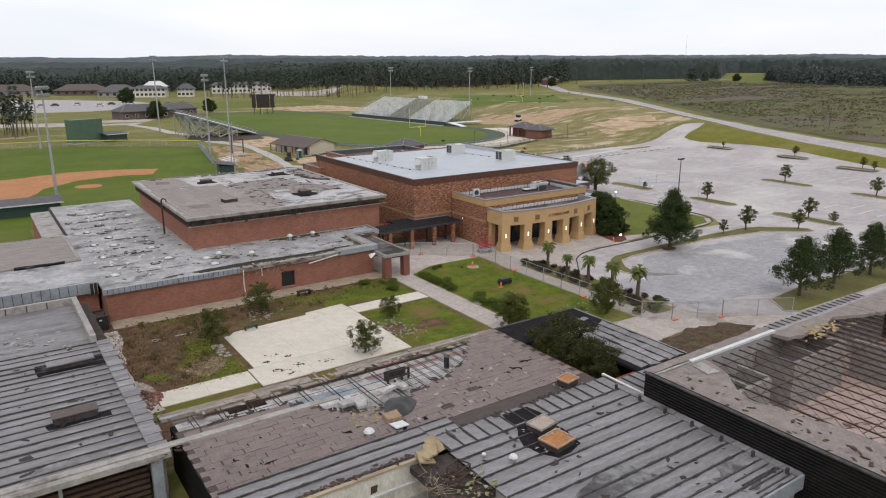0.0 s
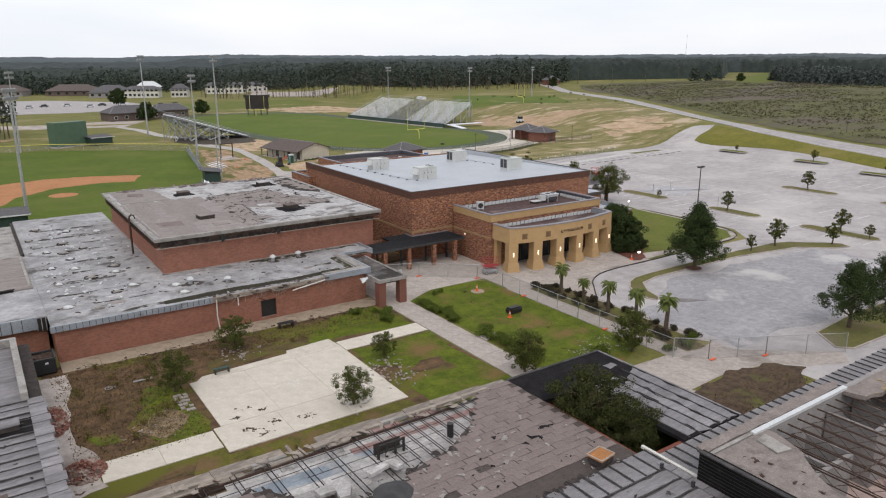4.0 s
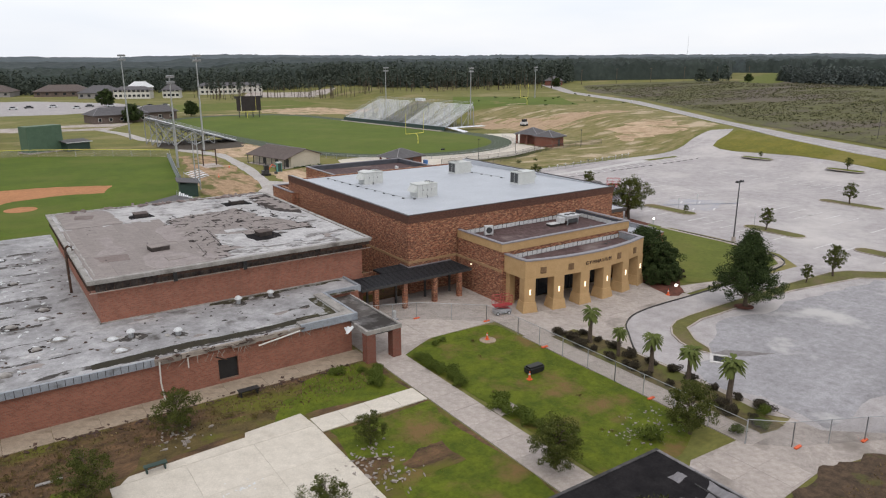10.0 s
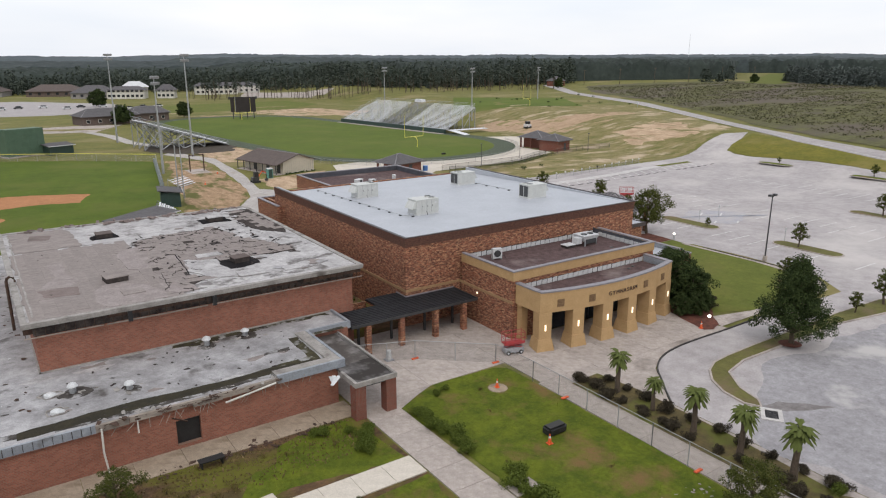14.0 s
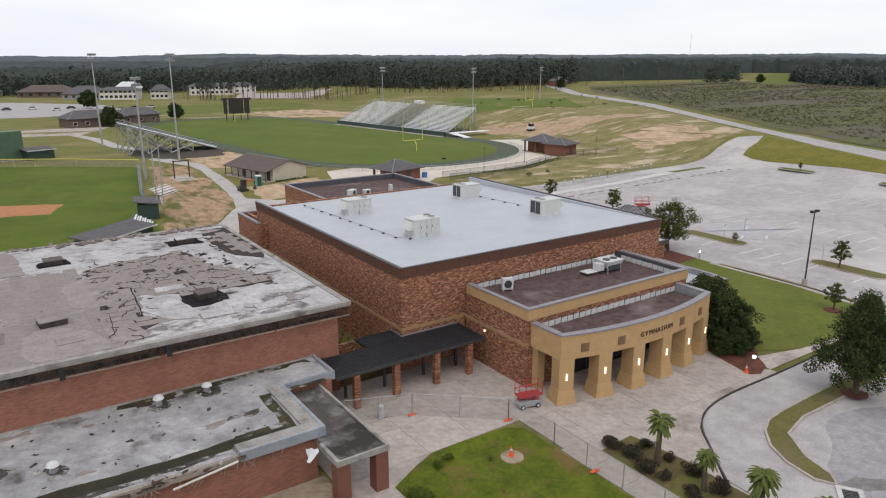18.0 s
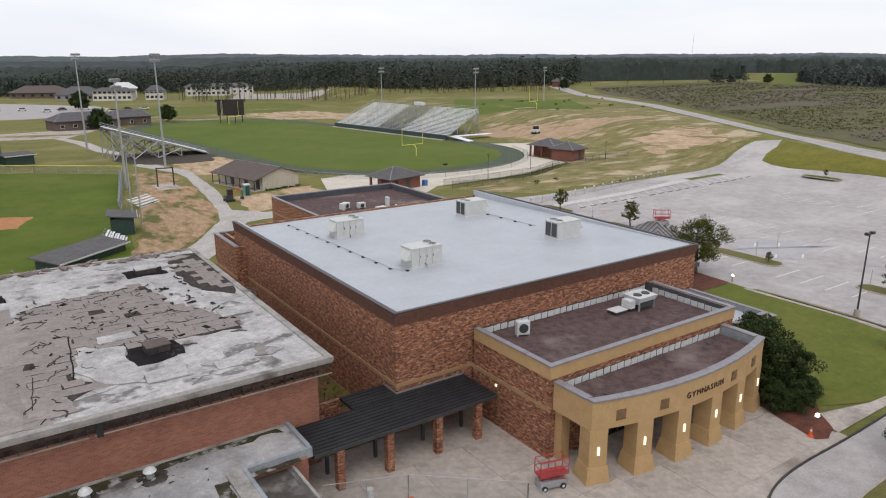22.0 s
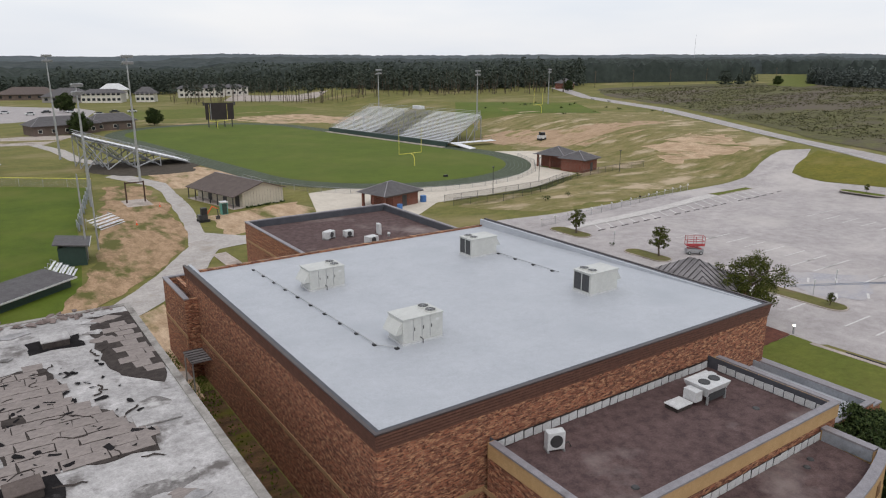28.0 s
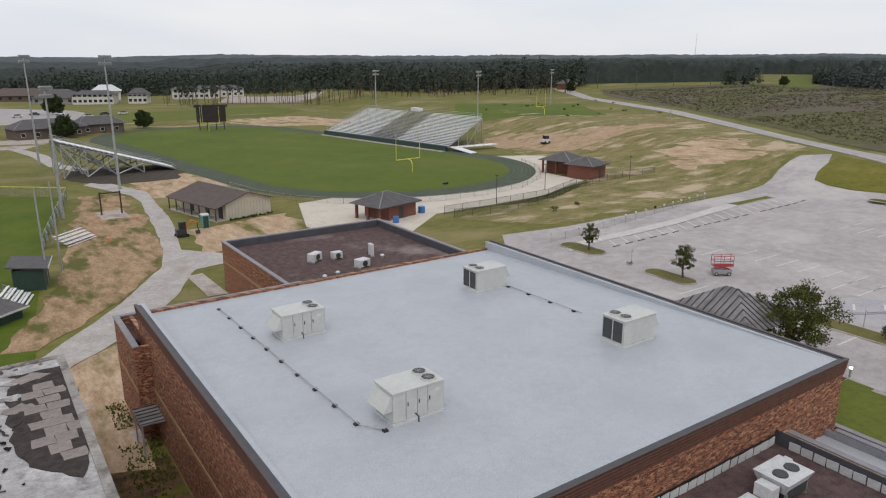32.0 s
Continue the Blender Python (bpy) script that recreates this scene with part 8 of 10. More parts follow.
def make_tree(h, spread, seed, label, leaf=None, lumps=26, per=70, size=0.14, clear=0.28, group="trees", name="tree", cone=0.0):
    rng = np.random.default_rng(seed)
    t = thing(name, label, "tree", group)
    top = Vector((rng.normal() * 0.05 * h, rng.normal() * 0.05 * h, h * 0.86))
    bm = bmesh.new()
    r0 = 0.035 * h ** 0.9
    bm_tube(bm, [(0, 0, -0.1), (0.02 * h * rng.normal(), 0.02 * h * rng.normal(), h * clear), tuple(top)], [r0 * 1.25, r0 * 0.8, r0 * 0.2], 7)
    centres = []
    for k in range(lumps):
        u = k / lumps
        z = h * (clear + (1.0 - clear) * (0.08 + 0.84 * u))
        w = spread * ((1 - u) ** (0.6 * cone) if cone else math.sin(math.pi * (0.16 + 0.76 * u)) ** 0.7) * rng.uniform(0.2, 1.1)
        a = k * 2.4 + rng.uniform(-0.5, 0.5)
        q = Vector((math.cos(a) * w, math.sin(a) * w, z + rng.normal() * 0.04 * h))
        centres.append((*q, spread * rng.uniform(0.13, 0.3)))
        if k % 3 == 0:
            start = Vector((0, 0, max(h * clear * 0.9, q.z - w * 0.6)))
            bm_tube(bm, [tuple(start), tuple(start.lerp(q, 0.55) + Vector((0, 0, 0.04 * h))), tuple(q)], [r0 * 0.4, r0 * 0.25, r0 * 0.08], 5)
    part("trunk", bm, BARK, t)
    quad, faces = leaf_cloud(rng, centres, per, size)
    ob = new("crown", crown_mesh("crown", quad, faces, leaf or LEAF))
    ob.parent = t
    return t


def plant_at(proto, spots, used=False):
    """Places a prototype and its copies: x, y, scale, and land height added."""
    for k, (x, y, s) in enumerate(spots):
        m = pose(x, y, land(x, y) + 0.03, 0, 0, (k * 77 + x * 13) % 360) @ Matrix.Diagonal((s, s, s, 1))
        if k == 0 and not used:
            proto.matrix_basis = m
        else:
            made = copy_thing(proto, Matrix())
            made.matrix_basis = m


oak = make_tree(6.6, 3.0, 1, "dark green oak on a car park island", LEAF_DARK, 110, 190, 0.075, 0.2, "car park oaks", cone=1.0)
plant_at(oak, [(22.2, -44.8, 1.02), (29.6, -44.8, 1.0), (36.8, -45.4, 0.98), (44.5, -45.6, 0.95)])
bigoak = make_tree(8.2, 3.5, 5, "tall dark conical oak beside the drive", LEAF_DARK, 260, 170, 0.085, 0.15, "car park oaks", cone=1.15)
plant_at(bigoak, [(26.9, -23.7, 1.0)])
young = make_tree(3.7, 1.25, 2, "young tree on a kerbed island", LEAF, 56, 110, 0.06, 0.3, "young trees")
plant_at(young, [(60.4, -5.4, 0.95), (61.2, -24.3, 0.95), (91.3, -2.6, 1.05), (90.6, -21.2, 1.0), (45.2, -23.4, 1.05), (52.6, -27.4, 0.85), (61.4, 48.2, 1.0), (61.4, 32.6, 1.12), (59.9, -29, 0.6)])
plant_at(young, [(123.7, 14, 0.75), (119, -5, 0.7), (126.6, 36.8, 0.45), (40.1, -22.9, 0.62), (117.8, -8, 0.6), (60.8, 9.4, 0.4), (44.4, -13.0, 0.8)], True)
round_oak = make_tree(5.3, 2.5, 9, "broad green oak at the end of an island", LEAF, 80, 150, 0.075, 0.26, "car park oaks")
plant_at(round_oak, [(49.6, 12.0, 1.28)])
thin = make_tree(3.3, 1.5, 4, "bushy young courtyard tree", LEAF, 85, 150, 0.045, 0.14, "courtyard trees")
plant_at(thin, [(-29, -16.4, 1.0), (-24.8, -31.6, 0.92), (-18.6, -25.2, 0.72), (-35.4, -21.6, 1.0)])
bushy = make_tree(3.4, 1.5, 6, "bushy overgrown courtyard tree", LEAF, 90, 170, 0.046, 0.12, "courtyard trees")
plant_at(bushy, [(-10.4, -34.6, 1.1), (0.4, -36.6, 1.15)])
giant = make_tree(5.8, 2.6, 11, "dark tree growing up beside the black roof", leafy("dark_olive_leaves", (0.022, 0.028, 0.01), (0.075, 0.078, 0.026)), 90, 170, 0.07, 0.25, "courtyard trees")
plant_at(giant, [(-15.0, -46.0, 1.02), (-14.0, -49.3, 0.78)])
hedge = make_tree(4.6, 2.2, 12, "dense dark evergreen beside the portico", LEAF_DARK, 100, 170, 0.08, 0.05, "evergreens")
plant_at(hedge, [(26.8, -10.0, 1.3), (28.4, -8.8, 1.25), (27.6, -12.2, 1.0), (29.4, -10.8, 0.8), (26.2, -14.0, 0.55), (24.9, -13.2, 0.5), (27.8, -13.6, 0.5)])


def make_palm(h, seed):
    rng = np.random.default_rng(seed)
    t = thing("palm_tree", "young cabbage palm in the planting bed", "palm", "palms")
    pts = [(0, 0, -0.05), (0.03, 0.02, h * 0.3), (0.05, -0.03, h * 0.65), (0.02, 0, h)]
    part("trunk", tube(pts, [0.25, 0.19, 0.17, 0.2], 9), BARK, t, "rough grey fibrous trunk")
    for k in range(58):
        a, up = k * 2.4, rng.uniform(-0.9, 2.0)
        n, L = 6, rng.uniform(0.75, 1.05)
        bm = bmesh.new()
        prev = None
        for i in range(n + 1):
            u = i / n
            rad = L * u
            z = h + 0.05 + up * 0.75 * u * L - (0.75 + 0.2 * up) * u * u * L
            w = (0.03 if u < 0.3 else 0.17 * math.sin(math.pi * min(1, (u - 0.1) / 0.9)) ** 0.8) * (1 if i % 2 else 0.6)
            c = Vector((math.cos(a) * rad, math.sin(a) * rad, z))
            sd = Vector((-math.sin(a), math.cos(a), 0)) * w
            row = [bm.verts.new(c - sd - Vector((0, 0, w * 0.4))), bm.verts.new(c), bm.verts.new(c + sd - Vector((0, 0, w * 0.4)))]
            if prev:
                bm.faces.new((prev[0], prev[1], row[1], row[0])), bm.faces.new((prev[1], prev[2], row[2], row[1]))
            prev = row
        part("frond", bm, LEAF_PALM, t)
    return t


palm = make_palm(3.0, 3)
plant_at(palm, [(6.5, -21.2, 1.0), (6.3, -24.8, 0.78), (6.1, -28.5, 1.0), (6.1, -32.1, 1.04), (6.4, -35.6, 1.12)])


def make_shrub(r, seed, label, leaf, group, lumps=12, per=150):
    rng = np.random.default_rng(seed)
    t = thing("shrub", label, "shrub", group)
    centres = [(rng.normal() * r * 0.35, rng.normal() * r * 0.35, r * rng.uniform(0.35, 0.85), r * rng.uniform(0.35, 0.6)) for _ in range(lumps)]
    part("stem", tube([(0, 0, 0), (0.02, 0.03, r * 0.8)], [0.05, 0.02], 5), BARK, t)
    ob = new("foliage", crown_mesh("foliage", *leaf_cloud(rng, centres, per, r * 0.075), leaf))
    ob.parent = t
    return t


random.seed(5)
dark_shrub = make_shrub(0.75, 1, "round dark brownish clipped shrub in the palm bed", leafy("purple_brown_shrub", (0.028, 0.024, 0.018), (0.082, 0.068, 0.045)), "bed shrubs", 18, 170)
spots = [(5.3 + random.uniform(-0.3, 0.3), -18.4 - 1.55 * k + random.uniform(-0.4, 0.4), random.uniform(0.6, 1.05)) for k in range(14)]
spots += [(7.5 + random.uniform(-0.4, 0.3), -19.5 - 2.0 * k, random.uniform(0.6, 1.1)) for k in range(10)]
plant_at(dark_shrub, spots)
plant_at(dark_shrub, [(27.4, -13.2, 1.1), (29, -13.4, 0.9), (30.6, -12.4, 1.0), (8.2, -11.8, 0.35)], True)
green_shrub = make_shrub(0.7, 2, "loose green shrub along the concrete walk", LEAF_SHRUB, "walk shrubs")
spots = [(-8.3 + random.uniform(-0.3, 0.5), -15.6 - 0.75 * k, random.uniform(0.6, 1.1)) for k in range(9)]
spots += [(-7.9 + random.uniform(-0.5, 0.6), -25.5 - 0.9 * k, random.uniform(0.7, 1.2)) for k in range(9)]
spots += [(-13.2 + random.uniform(-0.8, 0.6), -14.9 - 0.5 * k, random.uniform(0.6, 1.1)) for k in range(7)]
spots += [(-14.8 - random.random(), -14.2, 0.9), (-16, -14.0, 0.7), (-5.6, -13.6, 0.6), (-4.6, -13.3, 0.55), (3.2, -38.5, 0.9), (5.2, -38.9, 1.0), (7.2, -38.0, 0.9), (-2.6, -35.6, 1.3)]
plant_at(green_shrub, spots)
weed = make_shrub(0.45, 3, "low brown and green weed clump in the courtyard", LEAF_WEED, "courtyard weeds", 7, 70)
plant_at(weed, [(random.uniform(-43, -35), random.uniform(-30, -13.4), random.uniform(0.5, 1.2)) for _ in range(22)] + [(random.uniform(-35, -14), random.uniform(-18.2, -13.2), random.uniform(0.4, 1.0)) for _ in range(14)]
         + [(random.uniform(-8, 2), random.uniform(-36, -14), random.uniform(0.25, 0.5)) for _ in range(8)] + [(random.uniform(-34, -20), -34 - random.random() * 3, random.uniform(0.3, 0.5)) for _ in range(6)])
scrubby = make_shrub(1.0, 8, "dark low bush on the rough grass", LEAF_DARK, "field bushes", 8, 40)
plant_at(scrubby, [(random.uniform(175, 260), random.uniform(150, 240), random.uniform(0.5, 1.3)) for _ in range(22)] + [(60.5, 40, 0.5), (75, 70, 1.0), (82, 71, 0.8), (20.4, 62.4, 0.5)])
farbush = make_tree(7.5, 3.6, 31, "dark round tree near the far hall", LEAF_DARK, 110, 60, 0.28, 0.1, "far trees")
plant_at(farbush, [(20.5, 252, 1.0), (50, 274, 0.9), (30, 372, 1.25), (300, 296, 0.9), (436, 240, 0.8)])

# grass blades and weeds that nobody could count
rng = np.random.default_rng(44)


def tufts(name, boxes_of, count, size, material, label):
    parts_v, total = [], 0
    for x0, y0, x1, y1, share in boxes_of:
        n = int(count * share)
        p = np.stack([rng.uniform(x0, x1, n), rng.uniform(y0, y1, n), np.full(n, 0.03)], 1)
        a = rng.uniform(0, 6.283, n)
        s = size * rng.uniform(0.5, 1.5, n)
        dx = np.stack([np.cos(a) * s * 0.5, np.sin(a) * s * 0.5, np.zeros(n)], 1)
        up = np.stack([rng.normal(size=n) * s * 0.3, rng.normal(size=n) * s * 0.3, s], 1)
        parts_v.append(np.stack([p - dx, p + dx, p + up], 1).reshape(-1, 3))
        total += n
    v = np.concatenate(parts_v)
    me = bpy.data.meshes.new(name)
    me.from_pydata(v.tolist(), [], np.arange(len(v)).reshape(-1, 3).tolist())
    me.materials.append(material)
    tagged(new(name, me), label, "grass", "", "stuff")


tufts("grass_tufts", [(-8.6, -37, 2.1, -14.5, 0.4), (-21, -19, -12.3, -13.6, 0.16), (-20, -31, -12.2, -22.3, 0.15), (-39, -30.5, -34.8, -20.5, 0.2)], 12000, 0.05, leafy("grass_blades", (0.11, 0.135, 0.018), (0.18, 0.20, 0.035)), "short uneven blades of courtyard grass")
tufts("alley_grass", [(-2.8, 24, -0.2, 30, 0.25), (-2.4, 32.5, -1.1, 37.2, 0.15), (-5.6, 2, -0.3, 26, 0.6)], 1800, 0.16, LEAF_SHRUB, "green weeds along the gymnasium wall")
tufts("dead_weeds", [(-43.5, -30, -34.8, -13, 0.55), (-34.5, -17.5, -13, -13, 0.3), (-6, -50.5, 8, -46, 0.15)], 7000, 0.11, leafy("dead_stalks", (0.10, 0.07, 0.035), (0.24, 0.175, 0.09)), "brown dead weeds over the bare courtyard")

# stones, scuffs and bare spots of the courtyard
for x, y, n, w in ((-19.6, -27.0, 60, 1.0), (-29.0, -17.4, 40, 0.9), (-24.0, -31.4, 40, 0.7), (-19.4, -29.6, 40, 0.8), (-39.5, -26.6, 14, 0.6)):
    rubble("bed_stones", [(x + random.gauss(0, w), y + random.gauss(0, w), 0.05) for _ in range(n)], "ring of pale stones round a courtyard tree", STONE, 0.06, 0.22, 0.7)
DIRT_MOSS = surface("mossy_brown_soil", (0.125, 0.092, 0.035), (0.07, 0.052, 0.024), 0.9, 0.95, 0.7, (0.105, 0.105, 0.018), 0.4, (0.5, 0.62), 14, blot=1.0)
THIN_GRASS = surface("mossy_thin_grass", (0.125, 0.118, 0.02), (0.075, 0.068, 0.018), 0.9, 0.95, 0.7, (0.15, 0.092, 0.046), 0.35, (0.48, 0.6), 14, blot=1.0)
for i in range(3):
    for k in range(6):
        if (i + k) % 7 != 5:
            solo("edging_block", boxes((-0.15, -0.2, 0, 0.15, 0.2, 0.1)), STONE, "pale concrete block laid loose beside the slab", "block", "edging blocks", at=(-35.75 + i * 0.36 + random.uniform(-0.05, 0.05), -22.6 - k * 0.55 + random.uniform(-0.08, 0.08), 0.03)).rotation_euler.z = random.uniform(-0.2, 0.2)
for x, y, n, w in ((-32.8, -28.6, 16, 0.22), (-30.9, -28.3, 8, 0.16), (-32.5, -30.8, 12, 0.25), (-30.8, -30.7, 10, 0.3), (-31.9, -32.0, 12, 0.35), (-28.4, -31.2, 10, 0.4)):
    rubble("leaf_litter", [(x + random.gauss(0, w), y + random.gauss(0, w * 0.6), 0.105) for _ in range(n)], "small heap of dark leaf litter on the slab", MULCH, 0.05, 0.2, 0.15)
draped("moss_patch", [(-36.9, -27.4), (-34.9, -26.6), (-34.9, -29.2), (-37.2, -29.2)], 0.04, LAWN, "rough grass in the corner of the slab", "grass", rough=0.5, step=0.7)
draped("moss_patch", [(-42.3, -25.4), (-40.6, -25.8), (-40.4, -27.4), (-42, -27.2)], 0.04, LAWN, "patch of grass among dead weeds", "grass", rough=0.6, step=0.7)
draped("moss_patch", [(-31.5, -17.4), (-27, -16.2), (-22, -16.6), (-23, -18.4), (-27.5, -18.9), (-33.2, -19.9)], 0.04, DIRT_MOSS, "thin mossy grass between wall and slab", "grass", rough=0.7, step=0.7)
draped("moss_patch", [(-36.5, -32.3), (-34.9, -32.2), (-34.8, -33), (-21, -33), (-21, -34.6), (-33, -35.2), (-37.6, -34.8)], 0.04, THIN_GRASS, "strip of weeds below the ruined eaves", "grass", rough=0.35, step=0.7)
draped("straw_patch", [(-38.4, -25.2), (-36.6, -24.4), (-35.5, -26.0), (-36.6, -27.4), (-37.8, -28.6), (-38.8, -27.2)], 0.043, surface("flattened_dead_stalks", (0.27, 0.195, 0.12), (0.15, 0.1, 0.06), 2.5, 0.95, 0.8, (0.1, 0.07, 0.04), 0.8, (0.5, 0.62), 22, blot=1.0), "flattened tan stalks among the weeds", "bare earth", rough=0.6, step=0.6)
dead = surface("dark_dead_stalks", (0.15, 0.1, 0.068), (0.075, 0.052, 0.037), 3.0)
splinters([(random.uniform(-43, -36), random.uniform(-29, -13.6), 0.05) for _ in range(420)], "dark tangled stalks over the bare courtyard", dead, 0.3, 1.1)
splinters([(random.uniform(-36, -20), random.uniform(-16.4, -13.2), 0.05) for _ in range(260)], "dark tangled stalks below the brick wall", dead, 0.3, 1.0)
splinters([(random.gauss(-37.2, 0.8), random.gauss(-26.6, 1.1), 0.06) for _ in range(160)], "tan flattened stalks beside the slab", STRAW, 0.2, 0.8)
rubble("wall_litter", [(random.uniform(-42, -14), -13.0 + random.gauss(0, 0.35), 0.06) for _ in range(130)], "crumbs of soil along the edge of the apron", RUST, 0.06, 0.3, 0.3)
bm = bmesh.new()
bm_tube(bm, [(-39.7 + (0.45 - 0.02 * k) * math.cos(0.5 * k), -18.2 + (0.45 - 0.02 * k) * math.sin(0.5 * k), 0.08 + 0.006 * k) for k in range(26)], [0.05] * 26, 6)
solo("coiled_hose", bm, STONE, "pale coiled hose dropped in the weeds", "hose")
solo("fallen_board", boxes((-37.9, -18.1, 0.04, -36.4, -17.85, 0.1)), EAVE, "pale board fallen in the weeds", "board")
rubble("slab_scuffs", [(-27.6 + random.gauss(0, 0.7), -25.3 + random.gauss(0, 0.35), 0.1) for _ in range(16)], "white scuffs of plaster on the slab", FLASH, 0.06, 0.26, 0.03)
rubble("slab_litter", [(-31.8 + random.gauss(0, 0.4), -27.6 + random.gauss(0, 0.2), 0.1) for _ in range(8)], "small dark litter on the slab", ROOF_FELT, 0.05, 0.15, 0.3)
for pts in ([(-17.6, -30.8), (-14.4, -30.6), (-14, -27.6), (-16.8, -27.2), (-18.4, -28.4)], [(-25, -15.4), (-19, -14.2), (-19.5, -16), (-24, -17)]):
    draped("bare_patch", pts, 0.05, DIRT, "bare brown spot in the patchy lawn", "bare earth", rough=0.8, step=0.6)
rubble("lawn_stones", [(random.uniform(-4.5, 1.8), random.gauss(-34.3, 1.1), 0.05) for _ in range(90)], "pale stones and scraps over the worn lawn", STONE, 0.04, 0.16, 0.4)
solo("small_pad", boxes((-8.9, -27.3, 0.0, -7.0, -26.1, 0.09)), CONCRETE, "small concrete pad beside the walk", "concrete pad")

# ---- lamps, fences and small things of the forecourt ----


def fence(name, pts, h, step, label, wire=MESH_WIRE, post=ZINC, group="", caps=None):
    t = thing(name, label, "fence", group)
    for a, b in zip(pts, pts[1:]):
        a, b = Vector(a), Vector(b)
        n = max(1, round((b - a).length / step))
        for k in range(n + 1):
            q = a.lerp(b, k / n)
            z = land(q.x, q.y)
            po = part("post", tube([(q.x, q.y, z - 0.05), (q.x, q.y, z + h)], [0.035, 0.035], 6), post, t)
            if caps:
                part("cap", boxes((q.x - 0.12, q.y - 0.12, z + h, q.x + 0.12, q.y + 0.12, z + h + 0.3)), caps, po, "white reflector cap")
            if k < n:
                e = a.lerp(b, (k + 1) / n)
                ze = land(e.x, e.y)
                bm = bmesh.new()
                d = (e - q).normalized() * 0.04
                nrm = Vector((-d.y, d.x)) * 0.1
                v = [bm.verts.new((w.x + s * nrm.x, w.y + s * nrm.y, zz)) for s in (-1, 1) for w, zz in ((q, z + 0.05), (e, ze + 0.05), (e, ze + h - 0.03), (q, z + h - 0.03))]
                bm.faces.new(v[:4])
                part("wire_mesh", bm, wire, t)
                part("top_rail", tube([(q.x, q.y, z + h - 0.02), (e.x, e.y, ze + h - 0.02)], [0.025, 0.025], 5), post, t)
    return t


fence("wire_fence", [(-8.0, -5.2), (-3.4, -7.0), (1.9, -11.6), (2.25, -16), (2.3, -28), (2.35, -39.6)], 1.8, 3.0, "temporary chain-link fence round the courtyard lawn")
fence("gate_fence", [(4.6, -41.6), (9.4, -44.0), (16.0, -47.6)], 1.9, 3.2, "chain-link gate panels across the drive")
fence("gate_fence", [(2.4, -39.6), (4.6, -41.6)], 1.9, 3.0, "loose chain-link panel beside the gate")
fence("lane_fence", [(60, 54.5), (69.7, 55.6), (88, 58.6), (106, 61.6)], 1.1, 2.9, "row of low posts with white caps along the lane", caps=WHITE)
fence("track_fence", [(36, 126), (37.6, 114), (41.6, 104), (47.6, 96.6), (56, 91.2), (65, 88.6), (75, 88.6), (86, 91), (97, 97.6), (105, 107), (109.6, 119)], 1.2, 3.6, "low chain-link fence round the running track")
fence("bank_fence", [(58, 76), (68, 74), (80, 77), (92, 83), (104, 86.6), (116, 88.6), (124, 88)], 1.5, 3.4, "dark chain-link fence along the stadium bank", MESH_DARK, DARK_STEEL)
fence("bank_fence", [(98, 87.4), (84, 81), (70, 79.6), (58, 79)], 1.5, 4.0, "dark chain-link fence behind the concrete apron", MESH_DARK, DARK_STEEL)
outfield = fence("outfield_fence", [(-95, 158), (-60, 162), (-27, 156), (-10, 146.5), (6.5, 133.5), (2.2, 112), (-1.5, 92)], 1.8, 5.0, "outfield fence of the ball field")
part("fence_cap", tube([(-95, 158, 1.86), (-60, 162, 1.86), (-27, 156, 1.86), (-10, 146.5, 1.86), (6.5, 133.5, 1.86)], [0.09] * 5, 6), YELLOW, outfield, "yellow safety cap")
for k in range(9):
    q = Vector((-1.2, 92)).lerp(Vector((6.2, 132)), k / 9)
    solo("windscreen", boxes((q.x - 0.05, q.y, 0.1, q.x + 0.05, q.y + 3.6, 1.3)), METAL_PALE, "pale windscreen panel on the field fence", "fence panel", "windscreen panels")


def cone_at(x, y):
    t = thing("traffic_cone", "orange traffic cone standing on the ground", "traffic cone", "traffic cones", (x, y, 0.06))
    part("base", boxes((-0.19, -0.19, 0, 0.19, 0.19, 0.04)), ORANGE, t)
    part("body", tube([(0, 0, 0.04), (0, 0, 0.35), (0, 0, 0.72)], [0.15, 0.09, 0.03], 10), ORANGE, t)
    part("collar", tube([(0, 0, 0.42), (0, 0, 0.56)], [0.083, 0.058], 10), FLASH, t, "white reflective collar")


for x, y in ((-0.9, -15.3), (-3.2, -23.9), (23.4, -16.6), (13.5, 105), (7.0, 92)):
    cone_at(x, y)
solo("cone_pad", tube([(-0.9, -15.4, 0.02), (-0.9, -15.4, 0.08)], [0.8, 0.75], 18), APRON, "round dirty concrete pad in the lawn", "manhole")
pile = thing("black_bin_bag", "black plastic sheeting heaped on the lawn", "plastic sheeting", at=(-1.9, -23.0, 0.04))
bm = boxes((-0.85, -0.45, 0, 0.85, 0.45, 0.65))
bmesh.ops.bevel(bm, geom=bm.edges[:], offset=0.15, segments=2, affect="EDGES")
part("sheet", bm, BLACK, pile)
skip = thing("black_bench", "overturned black bench by the brick wall", "bench", at=(-23.0, -13.6, 0.1))
part("seat", boxes((-0.8, -0.3, 0.4, 0.8, 0.3, 0.48)), BLACK, skip), part("leg", boxes((-0.7, -0.25, 0, -0.6, 0.25, 0.4)), BLACK, skip), part("leg", boxes((0.6, -0.25, 0, 0.7, 0.25, 0.4)), BLACK, skip)
seat = thing("slab_bench", "low green bench at the slab's edge", "bench", at=(-31.4, -20.4, 0.1))
